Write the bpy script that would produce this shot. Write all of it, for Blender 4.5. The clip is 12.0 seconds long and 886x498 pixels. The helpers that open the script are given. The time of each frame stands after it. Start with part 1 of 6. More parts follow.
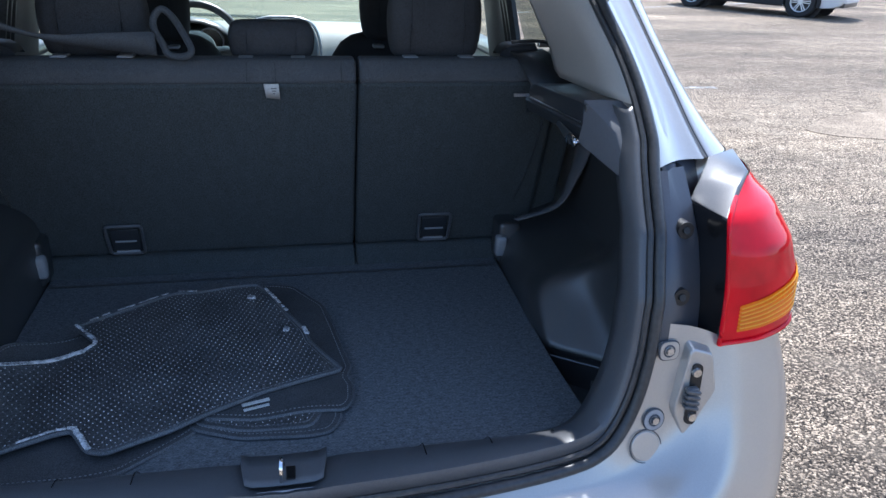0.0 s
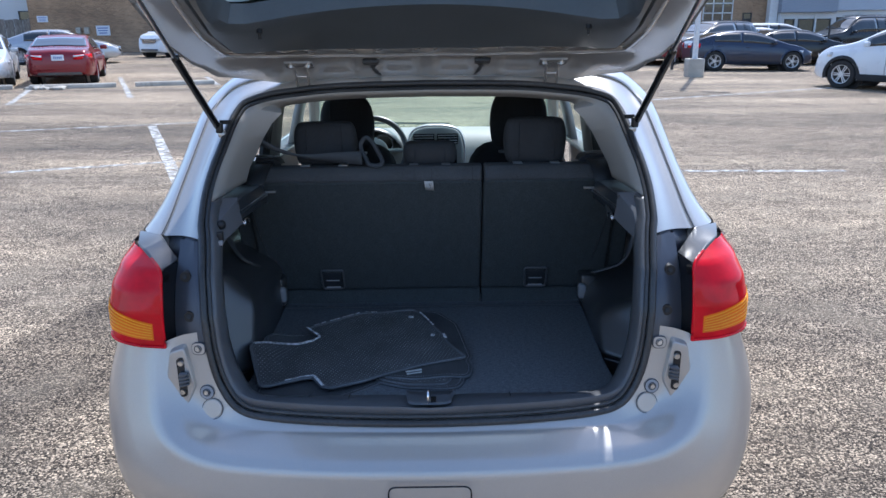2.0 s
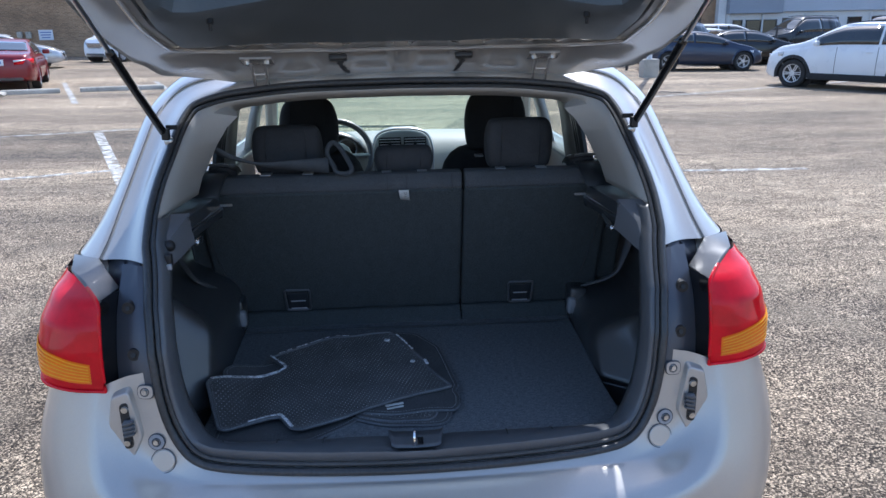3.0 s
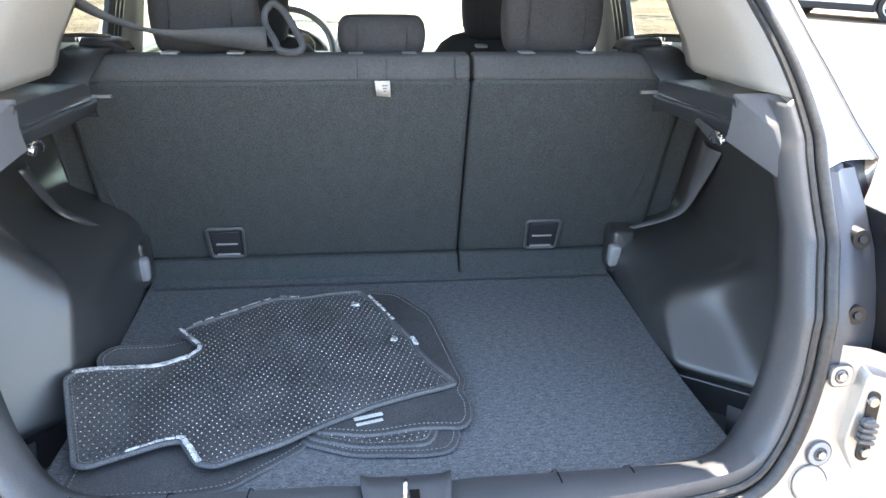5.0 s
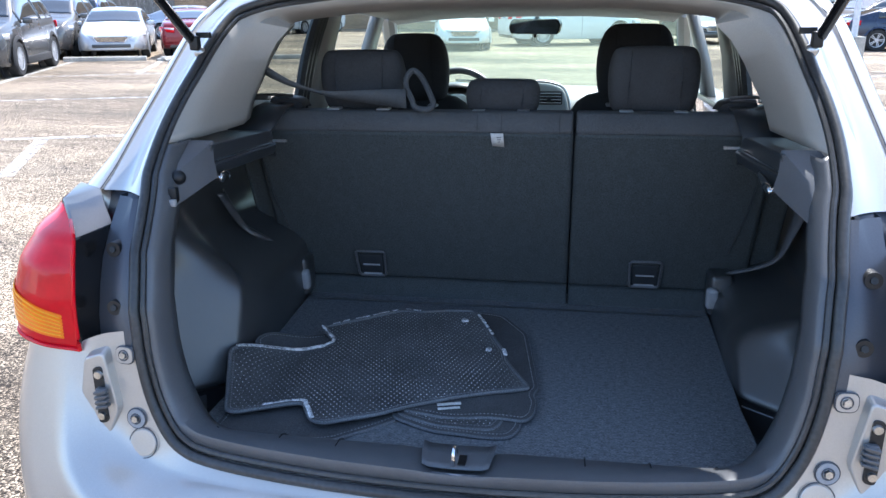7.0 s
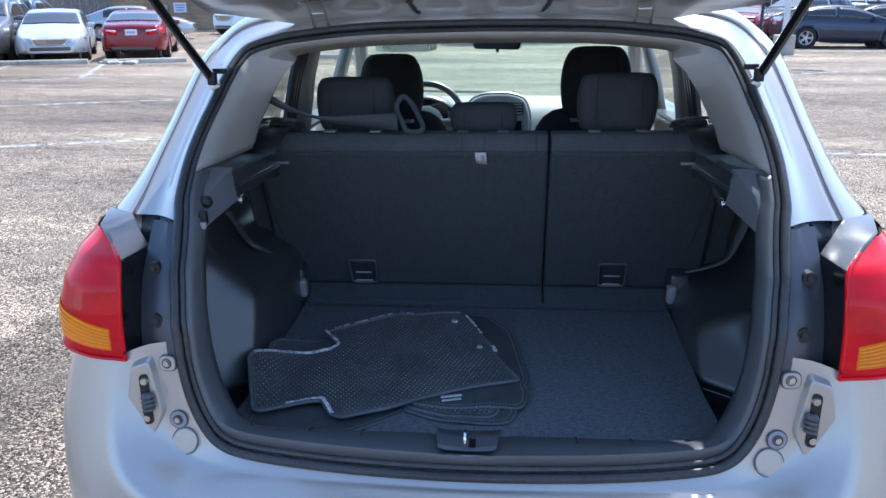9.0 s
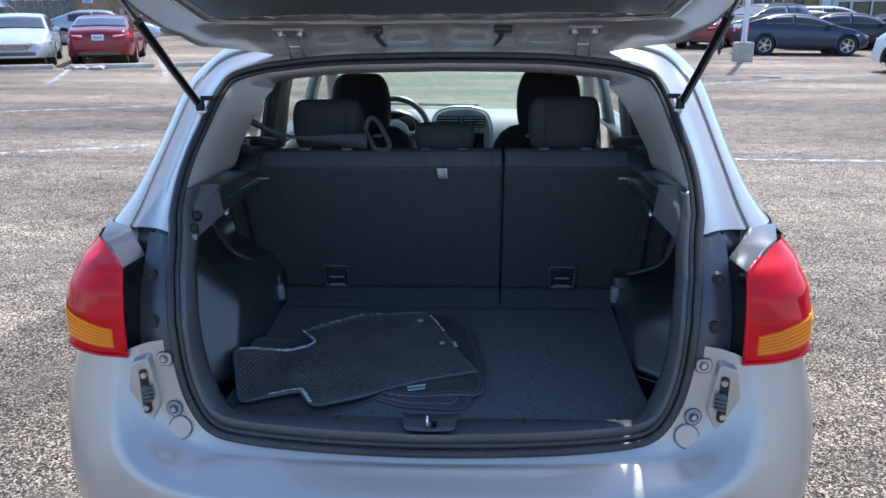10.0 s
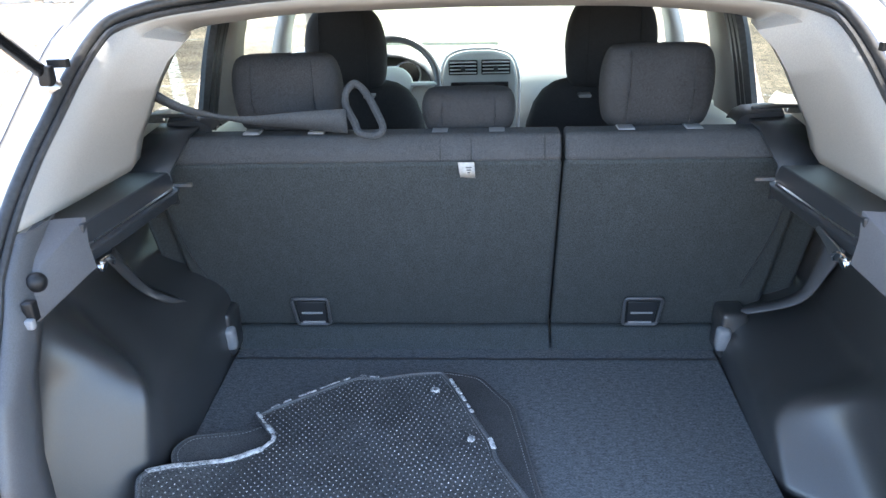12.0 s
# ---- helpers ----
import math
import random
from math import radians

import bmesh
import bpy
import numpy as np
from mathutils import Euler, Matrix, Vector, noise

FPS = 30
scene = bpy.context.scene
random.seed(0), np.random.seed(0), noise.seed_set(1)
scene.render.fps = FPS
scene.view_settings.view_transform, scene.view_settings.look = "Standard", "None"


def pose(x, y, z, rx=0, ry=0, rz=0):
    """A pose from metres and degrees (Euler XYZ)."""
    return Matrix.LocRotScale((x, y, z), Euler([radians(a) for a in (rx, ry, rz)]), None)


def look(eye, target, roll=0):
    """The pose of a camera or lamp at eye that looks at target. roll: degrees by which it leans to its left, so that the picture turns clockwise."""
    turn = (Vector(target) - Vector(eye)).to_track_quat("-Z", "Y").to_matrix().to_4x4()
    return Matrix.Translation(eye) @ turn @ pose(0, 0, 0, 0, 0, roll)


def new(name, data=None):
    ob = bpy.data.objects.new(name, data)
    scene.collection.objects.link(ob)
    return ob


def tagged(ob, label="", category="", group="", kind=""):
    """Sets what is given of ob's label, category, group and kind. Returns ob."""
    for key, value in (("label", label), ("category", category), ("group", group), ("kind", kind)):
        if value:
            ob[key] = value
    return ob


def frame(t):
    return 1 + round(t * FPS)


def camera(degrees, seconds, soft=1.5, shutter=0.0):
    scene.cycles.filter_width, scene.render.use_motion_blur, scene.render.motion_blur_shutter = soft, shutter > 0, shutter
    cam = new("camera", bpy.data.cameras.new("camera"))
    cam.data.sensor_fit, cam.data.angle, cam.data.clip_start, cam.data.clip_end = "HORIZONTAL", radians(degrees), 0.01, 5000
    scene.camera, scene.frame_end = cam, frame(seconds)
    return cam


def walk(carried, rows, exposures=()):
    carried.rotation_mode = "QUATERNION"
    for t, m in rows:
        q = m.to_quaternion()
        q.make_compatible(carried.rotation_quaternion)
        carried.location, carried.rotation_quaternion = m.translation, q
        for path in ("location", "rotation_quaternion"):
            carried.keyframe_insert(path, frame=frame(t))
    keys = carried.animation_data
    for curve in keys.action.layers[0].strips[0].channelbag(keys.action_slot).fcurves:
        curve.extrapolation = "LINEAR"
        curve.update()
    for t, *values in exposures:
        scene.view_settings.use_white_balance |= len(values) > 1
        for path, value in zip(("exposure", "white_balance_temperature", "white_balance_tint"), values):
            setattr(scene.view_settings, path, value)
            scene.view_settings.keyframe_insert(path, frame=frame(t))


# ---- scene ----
cam = camera(61.5, 12.0)
PATH = [
    (0, (0.038, -0.969, 1.504), (0.418, 0.839, 0.738), 1.8),
    (0.5, (-0.034, -1.251, 1.589), (0.172, 0.607, 0.88), 0.7),
    (1, (-0.093, -1.516, 1.641), (0.003, 0.373, 0.991), -0.2),
    (1.5, (-0.027, -1.742, 1.684), (-0.005, 0.164, 1.079), -0.6),
    (2, (0.04, -1.853, 1.715), (0.042, 0.064, 1.147), -0.8),
    (2.5, (0.051, -1.822, 1.705), (0.085, 0.099, 1.15), -1.0),
    (3, (-0.021, -1.602, 1.684), (0.093, 0.314, 1.121), -1.1),
    (3.2, (-0.07, -1.476, 1.678), (0.086, 0.433, 1.104), -1.0),
    (4.8, (-0.053, -0.848, 1.455), (0.197, 0.997, 0.723), 0.7),
    (5, (-0.048, -0.863, 1.454), (0.158, 0.983, 0.713), 0.7),
    (5.5, (-0.028, -0.932, 1.45), (0.032, 0.931, 0.725), 0.6),
    (6, (0.032, -1.068, 1.48), (-0.093, 0.806, 0.792), -0.1),
    (6.5, (0.124, -1.123, 1.487), (-0.158, 0.754, 0.857), -0.8),
    (6.7, (0.167, -1.132, 1.488), (-0.148, 0.748, 0.881), -0.7),
    (8.3, (0.163, -1.199, 1.546), (-0.133, 0.681, 0.932), -1.3),
    (8.5, (0.121, -1.218, 1.553), (-0.145, 0.666, 0.935), -1.3),
    (9, (0.08, -1.34, 1.586), (-0.098, 0.555, 0.971), -0.9),
    (9.5, (0.111, -1.503, 1.643), (-0.014, 0.398, 1.036), -0.7),
    (10, (0.115, -1.553, 1.664), (0.016, 0.35, 1.057), -0.6),
    (10.5, (0.096, -1.479, 1.652), (0.005, 0.421, 1.033), -0.8),
    (11, (0.052, -1.239, 1.638), (-0.042, 0.649, 0.988), -1.0),
    (11.5, (0.042, -0.945, 1.611), (-0.057, 0.923, 0.903), -1.2),
    (12, (0.034, -0.699, 1.616), (-0.081, 1.14, 0.838), -1.7),
]
# exposure of the clip's camera along the walk
EXPOSURES = [(0.0, 1.05, 5670, 10), (0.5, 1.38, 5720, 10), (1.0, 0.8, 5670, 10), (1.5, 0.7, 5700, 10), (2.5, 0.72, 5700, 10), (3.2, 0.74, 5720, 10), (4.8, 2.98, 7370, 10), (5.5, 3.2, 7520, 10), (6.2, 2.6, 6770, 10), (6.6, 1.95, 6270, 10), (8.4, 1.25, 5570, 10), (9.0, 1.06, 5520, 10), (10.0, 0.76, 5570, 10), (11.0, 0.88, 5600, 10), (11.5, 1.5, 5970, 10), (12.0, 2.85, 6670, 10)]
walk(cam, [(t, look(eye, target, roll)) for t, eye, target, roll in PATH], EXPOSURES)

# ---- world and sun ----
SUN_EL, SUN_TO = radians(58), Vector((0.36, 0.93, 0)).normalized()
world = bpy.data.worlds.new("sky")
scene.world = world
world.use_nodes = True
wn = world.node_tree.nodes
sky = wn.new("ShaderNodeTexSky")
sky.sky_type = "NISHITA"
sky.sun_disc = False
sky.dust_density = 1.2
sky.sun_elevation = SUN_EL
sky.sun_rotation = math.atan2(SUN_TO.x, SUN_TO.y)
world.node_tree.links.new(sky.outputs[0], wn["Background"].inputs[0])
wn["Background"].inputs[1].default_value = 0.17
sun_data = bpy.data.lights.new("sun", "SUN")
sun_data.energy, sun_data.angle, sun_data.color = 3.1, radians(0.6), (1.0, 0.95, 0.88)
sun = new("sun", sun_data)
to_sun = Vector((SUN_TO.x * math.cos(SUN_EL), SUN_TO.y * math.cos(SUN_EL), math.sin(SUN_EL)))
sun.matrix_world = look(to_sun * 60, (0, 0, 0))


# ---- materials ----
def material(name, base, rough=0.5, metal=0.0, spread=0.15, grain=0.0, grain_size=200.0, blotch=3.0, bump=0.0, coat=0.0, spec=0.5, second=None, mix_size=None, stretch=None):
    """A painted, moulded or woven surface: broad blotches, fine grain and relief in metres."""
    m = bpy.data.materials.new(name)
    m.use_nodes = True
    nt = m.node_tree
    n, l = nt.nodes, nt.links
    b = n["Principled BSDF"]
    co = n.new("ShaderNodeTexCoord")
    src = co.outputs["Object"]
    if stretch:
        mp = n.new("ShaderNodeMapping")
        mp.inputs["Scale"].default_value = stretch
        l.new(src, mp.inputs[0])
        src = mp.outputs[0]
    big = n.new("ShaderNodeTexNoise")
    big.inputs["Scale"].default_value, big.inputs["Detail"].default_value = mix_size or blotch, 5
    l.new(src, big.inputs["Vector"])
    fine = n.new("ShaderNodeTexNoise")
    fine.inputs["Scale"].default_value, fine.inputs["Detail"].default_value = grain_size, 3
    l.new(src, fine.inputs["Vector"])
    ramp = n.new("ShaderNodeValToRGB")
    lo = [c * (1 - spread) for c in base]
    hi = [min(1, c * (1 + spread)) for c in (second or base)]
    ramp.color_ramp.elements[0].position, ramp.color_ramp.elements[1].position = 0.3, 0.7
    ramp.color_ramp.elements[0].color, ramp.color_ramp.elements[1].color = (*lo, 1), (*hi, 1)
    l.new(big.outputs["Fac"], ramp.inputs[0])
    mul = n.new("ShaderNodeMixRGB")
    mul.blend_type = "OVERLAY"
    mul.inputs[0].default_value = grain
    l.new(ramp.outputs[0], mul.inputs[1])
    sharp = n.new("ShaderNodeMapRange")
    sharp.inputs["From Min"].default_value, sharp.inputs["From Max"].default_value = 0.33, 0.67
    l.new(fine.outputs["Fac"], sharp.inputs[0])
    l.new(sharp.outputs[0], mul.inputs[2])
    l.new(mul.outputs[0], b.inputs["Base Color"])
    mr = n.new("ShaderNodeMapRange")
    mr.inputs["To Min"].default_value, mr.inputs["To Max"].default_value = max(0.02, rough * 0.85), min(1, rough * 1.15)
    l.new(big.outputs["Fac"], mr.inputs[0])
    l.new(mr.outputs[0], b.inputs["Roughness"])
    b.inputs["Metallic"].default_value = metal
    b.inputs["Specular IOR Level"].default_value = spec
    b.inputs["Coat Weight"].default_value = coat
    b.inputs["Coat Roughness"].default_value = 0.04
    if bump:
        bp = n.new("ShaderNodeBump")
        bp.inputs["Strength"].default_value, bp.inputs["Distance"].default_value = 0.6, bump
        l.new(fine.outputs["Fac"], bp.inputs["Height"])
        l.new(bp.outputs[0], b.inputs["Normal"])
    return m


def glass(name, tint, gloss=0.12, film=0.0):
    m = bpy.data.materials.new(name)
    m.use_nodes = True
    n, l = m.node_tree.nodes, m.node_tree.links
    n.remove(n["Principled BSDF"])
    tr, gl, mx = n.new("ShaderNodeBsdfTransparent"), n.new("ShaderNodeBsdfGlossy"), n.new("ShaderNodeMixShader")
    tr.inputs[0].default_value = (*tint, 1)
    gl.inputs["Roughness"].default_value = 0.02
    mx.inputs[0].default_value = gloss
    l.new(tr.outputs[0], mx.inputs[1])
    l.new(gl.outputs[0], mx.inputs[2])
    top = mx
    if film:
        # a green veil for haze and sky reflection on dirty glass, catching the sun
        veil, top = n.new("ShaderNodeBsdfTranslucent"), n.new("ShaderNodeMixShader")
        specks = n.new("ShaderNodeTexNoise")
        specks.inputs["Scale"].default_value, specks.inputs["Detail"].default_value = 6, 8
        amount = n.new("ShaderNodeMapRange")
        amount.inputs["To Min"].default_value, amount.inputs["To Max"].default_value = film * 0.7, film * 1.3
        l.new(specks.outputs["Fac"], amount.inputs[0])
        veil.inputs[0].default_value = (0.72, 0.90, 0.70, 1)
        l.new(amount.outputs[0], top.inputs[0])
        l.new(mx.outputs[0], top.inputs[1])
        l.new(veil.outputs[0], top.inputs[2])
    l.new(top.outputs[0], n["Material Output"].inputs[0])
    return m


SILVER = material("silver_paint", (0.50, 0.478, 0.448), 0.34, 0.48, 0.04, 0.08, 900, 2, 0.00002, 0.9)
# the silver jamb's dark reflection put into the colour; joints and gaps share it
JAMB = material("jamb_reflection_and_joints", (0.085, 0.091, 0.106), 0.40, 0.4, 0.06, 0.1, 700, 3)
INNER_SILVER = material("inner_silver_paint", (0.62, 0.60, 0.575), 0.22, 0.65, 0.06, 0.1, 700, 3, 0, 0.5)
CAP_GREY = material("lamp_cap_grey", (0.085, 0.088, 0.092), 0.32, 0.2, 0.08, 0.1, 400, 6, 0, 0.3, 0.5)
RUBBER = material("black_rubber", (0.045, 0.046, 0.048), 0.36, 0, 0.3, 0.2, 120, 4, 0.0003)
TRIM_BLACK = material("charcoal_plastic", (0.045, 0.0459, 0.0477), 0.40, 0, 0.15, 0.25, 1100, 5, 0.0003, 0.65, 0.8)
TRIM_BLACK.node_tree.nodes["Principled BSDF"].inputs["Coat Roughness"].default_value = 0.3
TRIM_DARK = material("black_bay_plastic", (0.036, 0.040, 0.046), 0.36, 0, 0.15, 0.25, 900, 4, 0.0003, 0, 0.6)
GATE_TRIM = material("black_gate_plastic", (0.090, 0.105, 0.122), 0.34, 0, 0.15, 0.25, 900, 4, 0.0003, 0, 0.7)
HOOK_GREY = material("hook_plastic", (0.34, 0.35, 0.37), 0.4, 0, 0.1, 0.1, 500, 10)
TRIM_SOFT = material("sill_plastic", (0.100, 0.104, 0.112), 0.34, 0, 0.12, 0.25, 900, 6, 0.0003, 0, 0.6)
TRIM_GREY = material("warm_grey_plastic", (0.42, 0.405, 0.38), 0.55, 0, 0.05, 0.1, 700, 3, 0.0002)
TRIM_MID = material("slate_plastic", (0.122, 0.125, 0.136), 0.42, 0, 0.1, 0.2, 900, 5, 0.0003)
DASH_GREY = material("dashboard_plastic", (0.36, 0.375, 0.36), 0.55, 0, 0.08, 0.15, 600, 4, 0.0003)
HEADLINER = material("headliner_cloth", (0.44, 0.432, 0.408), 0.95, 0, 0.05, 0.3, 500, 4, 0.0006)
CARPET = material("cargo_carpet", (0.105, 0.116, 0.126), 0.95, 0, 0.15, 0.5, 480, 5, 0.0002, second=(0.155, 0.168, 0.180), mix_size=150, stretch=(0.45, 1.2, 1))
SEATBACK = material("seatback_carpet", (0.052, 0.062, 0.066), 0.95, 0, 0.05, 0.4, 420, 8, 0.0005, second=(0.058, 0.069, 0.073), mix_size=30, stretch=(1.3, 1, 0.7))
CLOTH = material("seat_cloth", (0.048, 0.051, 0.056), 0.9, 0, 0.2, 0.7, 900, 8, 0.0008)
FRONT_CLOTH = material("front_seat_cloth", (0.032, 0.033, 0.036), 0.9, 0, 0.2, 0.6, 900, 8, 0.0008)
SIDE_CLOTH = material("seat_edge_cloth", (0.084, 0.090, 0.098), 0.85, 0, 0.15, 0.6, 900, 8, 0.0006)
MAT_RUBBER = material("mat_backing", (0.082, 0.085, 0.088), 0.40, 0, 0.3, 0.6, 300, 9, 0.0005, 0, 0.7)
MAT_CARPET = material("mat_carpet", (0.074, 0.076, 0.079), 0.95, 0, 0.2, 0.4, 420, 8, 0.0007)
STITCH = material("mat_thread", (0.24, 0.245, 0.25), 0.8, 0, 0.3, 0.3, 300, 30)
# binding's grey is raised to carry the highlights along the mats' edges
BINDING = material("mat_binding", (0.13, 0.135, 0.142), 0.7, 0, 0.2, 0.6, 700, 12, 0.0006)
NIB = material("mat_nibs", (0.66, 0.67, 0.67), 0.6, 0, 0.5, 0.3, 300, 30)
WORN = material("worn_white_edge", (0.55, 0.56, 0.57), 0.85, 0, 0.5, 0.8, 260, 60, 0.001, second=(0.75, 0.75, 0.75))
LABEL = material("paper_label", (0.62, 0.62, 0.60), 0.7, 0, 0.08, 0.2, 300, 40)
INK = material("label_ink", (0.08, 0.08, 0.09), 0.7, 0, 0.1)
STEEL = material("zinc_steel", (0.55, 0.56, 0.57), 0.3, 1.0, 0.1, 0.2, 500, 20)
CHROME = material("chrome", (0.8, 0.8, 0.8), 0.08, 1.0, 0.02)
DARK_BOLT = material("dark_bolt", (0.014, 0.015, 0.017), 0.45, 0.1, 0.2, 0.2, 300, 20)
LENS_RED = material("red_lens", (0.66, 0.003, 0.014), 0.03, 0, 0.2, 0.05, 60, 14, 0, 0.0, 0.30)
LENS_AMBER = material("amber_lens", (0.86, 0.20, 0.002), 0.1, 0, 0.12, 0.05, 60, 8, 0, 0.0, 0.25)
LENS_RIB = material("amber_rib", (0.95, 0.40, 0.02), 0.15, 0, 0.1, 0.05, 60, 8, 0, 0.0, 0.4)
LENS_CLEAR = material("clear_lens", (0.62, 0.64, 0.66), 0.08, 0.2, 0.1, 0.1, 40, 8, 0, 1.0)
BELT = material("belt_webbing", (0.070, 0.078, 0.088), 0.7, 0, 0.1, 0.5, 800, 20, 0.0004)
GLOSS_BLACK = material("gloss_black", (0.012, 0.012, 0.013), 0.18, 0, 0.1)
GLASS = glass("clear_glass", (0.86, 0.94, 0.86), 0.05)
WINDSCREEN = glass("veiled_windscreen", (0.66, 0.82, 0.68), 0.04, 0.06)
GATE_GLASS = glass("gate_glass", (0.80, 0.88, 0.80), 0.10)
GLASS_DARK = glass("tinted_glass", (0.34, 0.38, 0.35), 0.06)
TYRE = material("tyre_rubber", (0.022, 0.022, 0.023), 0.8, 0, 0.25, 0.4, 90, 8, 0.002)
RIM = material("alloy", (0.66, 0.67, 0.69), 0.35, 0.55, 0.08, 0.1, 200, 10)
CAR_GLASS = material("car_window", (0.022, 0.026, 0.028), 0.04, 0, 0.3, 0, 50, 1.5, 0, 0.5, 0.8)
CONCRETE = material("weathered_concrete", (0.46, 0.425, 0.365), 0.9, 0, 0.2, 0.6, 60, 2.5, 0.004)
PATCH = material("worn_patch_concrete", (0.33, 0.262, 0.19), 0.9, 0, 0.25, 0.7, 90, 2.5, 0.004, 0, 0.1)
def brickwork(name, one, two, joint):
    """Coursed brick in true size on upright walls."""
    m = material(name, one, 0.85, 0, 0.2, 0.4, 30, 0.6, 0.004, second=two)
    n, l = m.node_tree.nodes, m.node_tree.links
    b = n["Principled BSDF"]
    body = b.inputs["Base Color"].links[0].from_socket
    co, mp, br, mx = n.new("ShaderNodeTexCoord"), n.new("ShaderNodeMapping"), n.new("ShaderNodeTexBrick"), n.new("ShaderNodeMixRGB")
    mp.inputs["Rotation"].default_value = (radians(-90), 0, 0)
    l.new(co.outputs["Object"], mp.inputs[0])
    l.new(mp.outputs[0], br.inputs["Vector"])
    br.inputs["Scale"].default_value = 1.0
    br.inputs["Brick Width"].default_value, br.inputs["Row Height"].default_value = 0.215, 0.075
    br.inputs["Mortar Size"].default_value = 0.007
    br.inputs["Color1"].default_value, br.inputs["Color2"].default_value = (0.8, 0.8, 0.8, 1), (1.25, 1.2, 1.15, 1)
    br.inputs["Mortar"].default_value = (*joint, 1)
    mx.blend_type, mx.inputs[0].default_value = "MULTIPLY", 1.0
    l.new(body, mx.inputs[1])
    l.new(br.outputs["Color"], mx.inputs[2])
    l.new(mx.outputs[0], b.inputs["Base Color"])
    return m


BRICK_MAT = brickwork("tan_brick", (0.275, 0.178, 0.11), (0.315, 0.21, 0.13), (1.5, 1.6, 1.7))
WALL_WHITE = material("white_render", (0.68, 0.69, 0.70), 0.85, 0, 0.06, 0.2, 20, 0.5, 0.002)
WALL_BLUE = material("blue_grey_metal", (0.27, 0.31, 0.38), 0.5, 0, 0.08, 0.1, 15, 0.5)
WALL_PALE = material("pale_blue_metal", (0.42, 0.47, 0.55), 0.5, 0, 0.06, 0.1, 15, 0.5)
FENCE_MAT = material("grey_wood", (0.20, 0.18, 0.16), 0.9, 0, 0.25, 0.5, 12, 2, 0.004, stretch=(4, 4, 0.4))
DARK_FRAME = material("dark_frame", (0.03, 0.03, 0.034), 0.4, 0, 0.1)
SIGN_WHITE = material("sign_white", (0.72, 0.74, 0.80), 0.5, 0, 0.04)
SIGN_BLUE = material("sign_print", (0.13, 0.2, 0.45), 0.5, 0, 0.05)


def asphalt():
    m = bpy.data.materials.new("worn_asphalt")
    m.use_nodes = True
    n, l = m.node_tree.nodes, m.node_tree.links
    b = n["Principled BSDF"]
    co = n.new("ShaderNodeTexCoord")
    vor = n.new("ShaderNodeTexVoronoi")
    vor.inputs["Scale"].default_value = 140
    vor.inputs["Randomness"].default_value = 1.0
    l.new(co.outputs["Object"], vor.inputs["Vector"])
    sep = n.new("ShaderNodeSeparateColor")
    l.new(vor.outputs["Color"], sep.inputs[0])
    stones = n.new("ShaderNodeValToRGB")
    e = stones.color_ramp.elements
    e[0].color, e[1].color = (0.016, 0.014, 0.013, 1), (0.56, 0.488, 0.408, 1)
    e[0].position, e[1].position = 0.05, 1.0
    mid = e.new(0.6)
    mid.color = (0.132, 0.114, 0.098, 1)
    l.new(sep.outputs[0], stones.inputs[0])
    wide = n.new("ShaderNodeTexNoise")
    wide.inputs["Scale"].default_value, wide.inputs["Detail"].default_value = 0.55, 9
    mp = n.new("ShaderNodeMapping")
    mp.inputs["Scale"].default_value = (0.20, 1.35, 1)
    mp.inputs["Rotation"].default_value = (0, 0, radians(-15))
    l.new(co.outputs["Object"], mp.inputs[0])
    l.new(mp.outputs[0], wide.inputs["Vector"])
    tone = n.new("ShaderNodeValToRGB")
    t = tone.color_ramp.elements
    t[0].position, t[0].color = 0.34, (0.80, 0.75, 0.69, 1)
    t[1].position, t[1].color = 0.68, (1.85, 1.68, 1.42, 1)
    l.new(wide.outputs["Fac"], tone.inputs[0])
    mul = n.new("ShaderNodeMixRGB")
    mul.blend_type, mul.inputs[0].default_value = "MULTIPLY", 1.0
    l.new(stones.outputs[0], mul.inputs[1])
    l.new(tone.outputs[0], mul.inputs[2])
    # patchy wear at the scale of a hand
    hand = n.new("ShaderNodeTexNoise")
    hand.inputs["Scale"].default_value, hand.inputs["Detail"].default_value = 5.0, 10
    hand.inputs["Roughness"].default_value = 0.72
    ovl = n.new("ShaderNodeMapping")
    ovl.inputs["Scale"].default_value = (0.55, 1.3, 1)
    l.new(co.outputs["Object"], ovl.inputs[0])
    l.new(ovl.outputs[0], hand.inputs["Vector"])
    wear = n.new("ShaderNodeValToRGB")
    wear.color_ramp.elements[0].position, wear.color_ramp.elements[1].position = 0.34, 0.68
    wear.color_ramp.elements[0].color, wear.color_ramp.elements[1].color = (0.66, 0.65, 0.65, 1), (1.36, 1.35, 1.33, 1)
    l.new(hand.outputs["Fac"], wear.inputs[0])
    rub = n.new("ShaderNodeMixRGB")
    rub.blend_type, rub.inputs[0].default_value = "MULTIPLY", 1.0
    l.new(mul.outputs[0], rub.inputs[1])
    l.new(wear.outputs[0], rub.inputs[2])
    dirt = n.new("ShaderNodeTexNoise")
    dirt.inputs["Scale"].default_value, dirt.inputs["Detail"].default_value = 2.2, 8
    l.new(co.outputs["Object"], dirt.inputs["Vector"])
    dr = n.new("ShaderNodeValToRGB")
    dr.color_ramp.elements[0].position, dr.color_ramp.elements[1].position = 0.52, 0.72
    dr.color_ramp.elements[0].color, dr.color_ramp.elements[1].color = (0, 0, 0, 1), (0.5, 0.5, 0.5, 1)
    l.new(dirt.outputs["Fac"], dr.inputs[0])
    mix = n.new("ShaderNodeMixRGB")
    l.new(dr.outputs[0], mix.inputs[0])
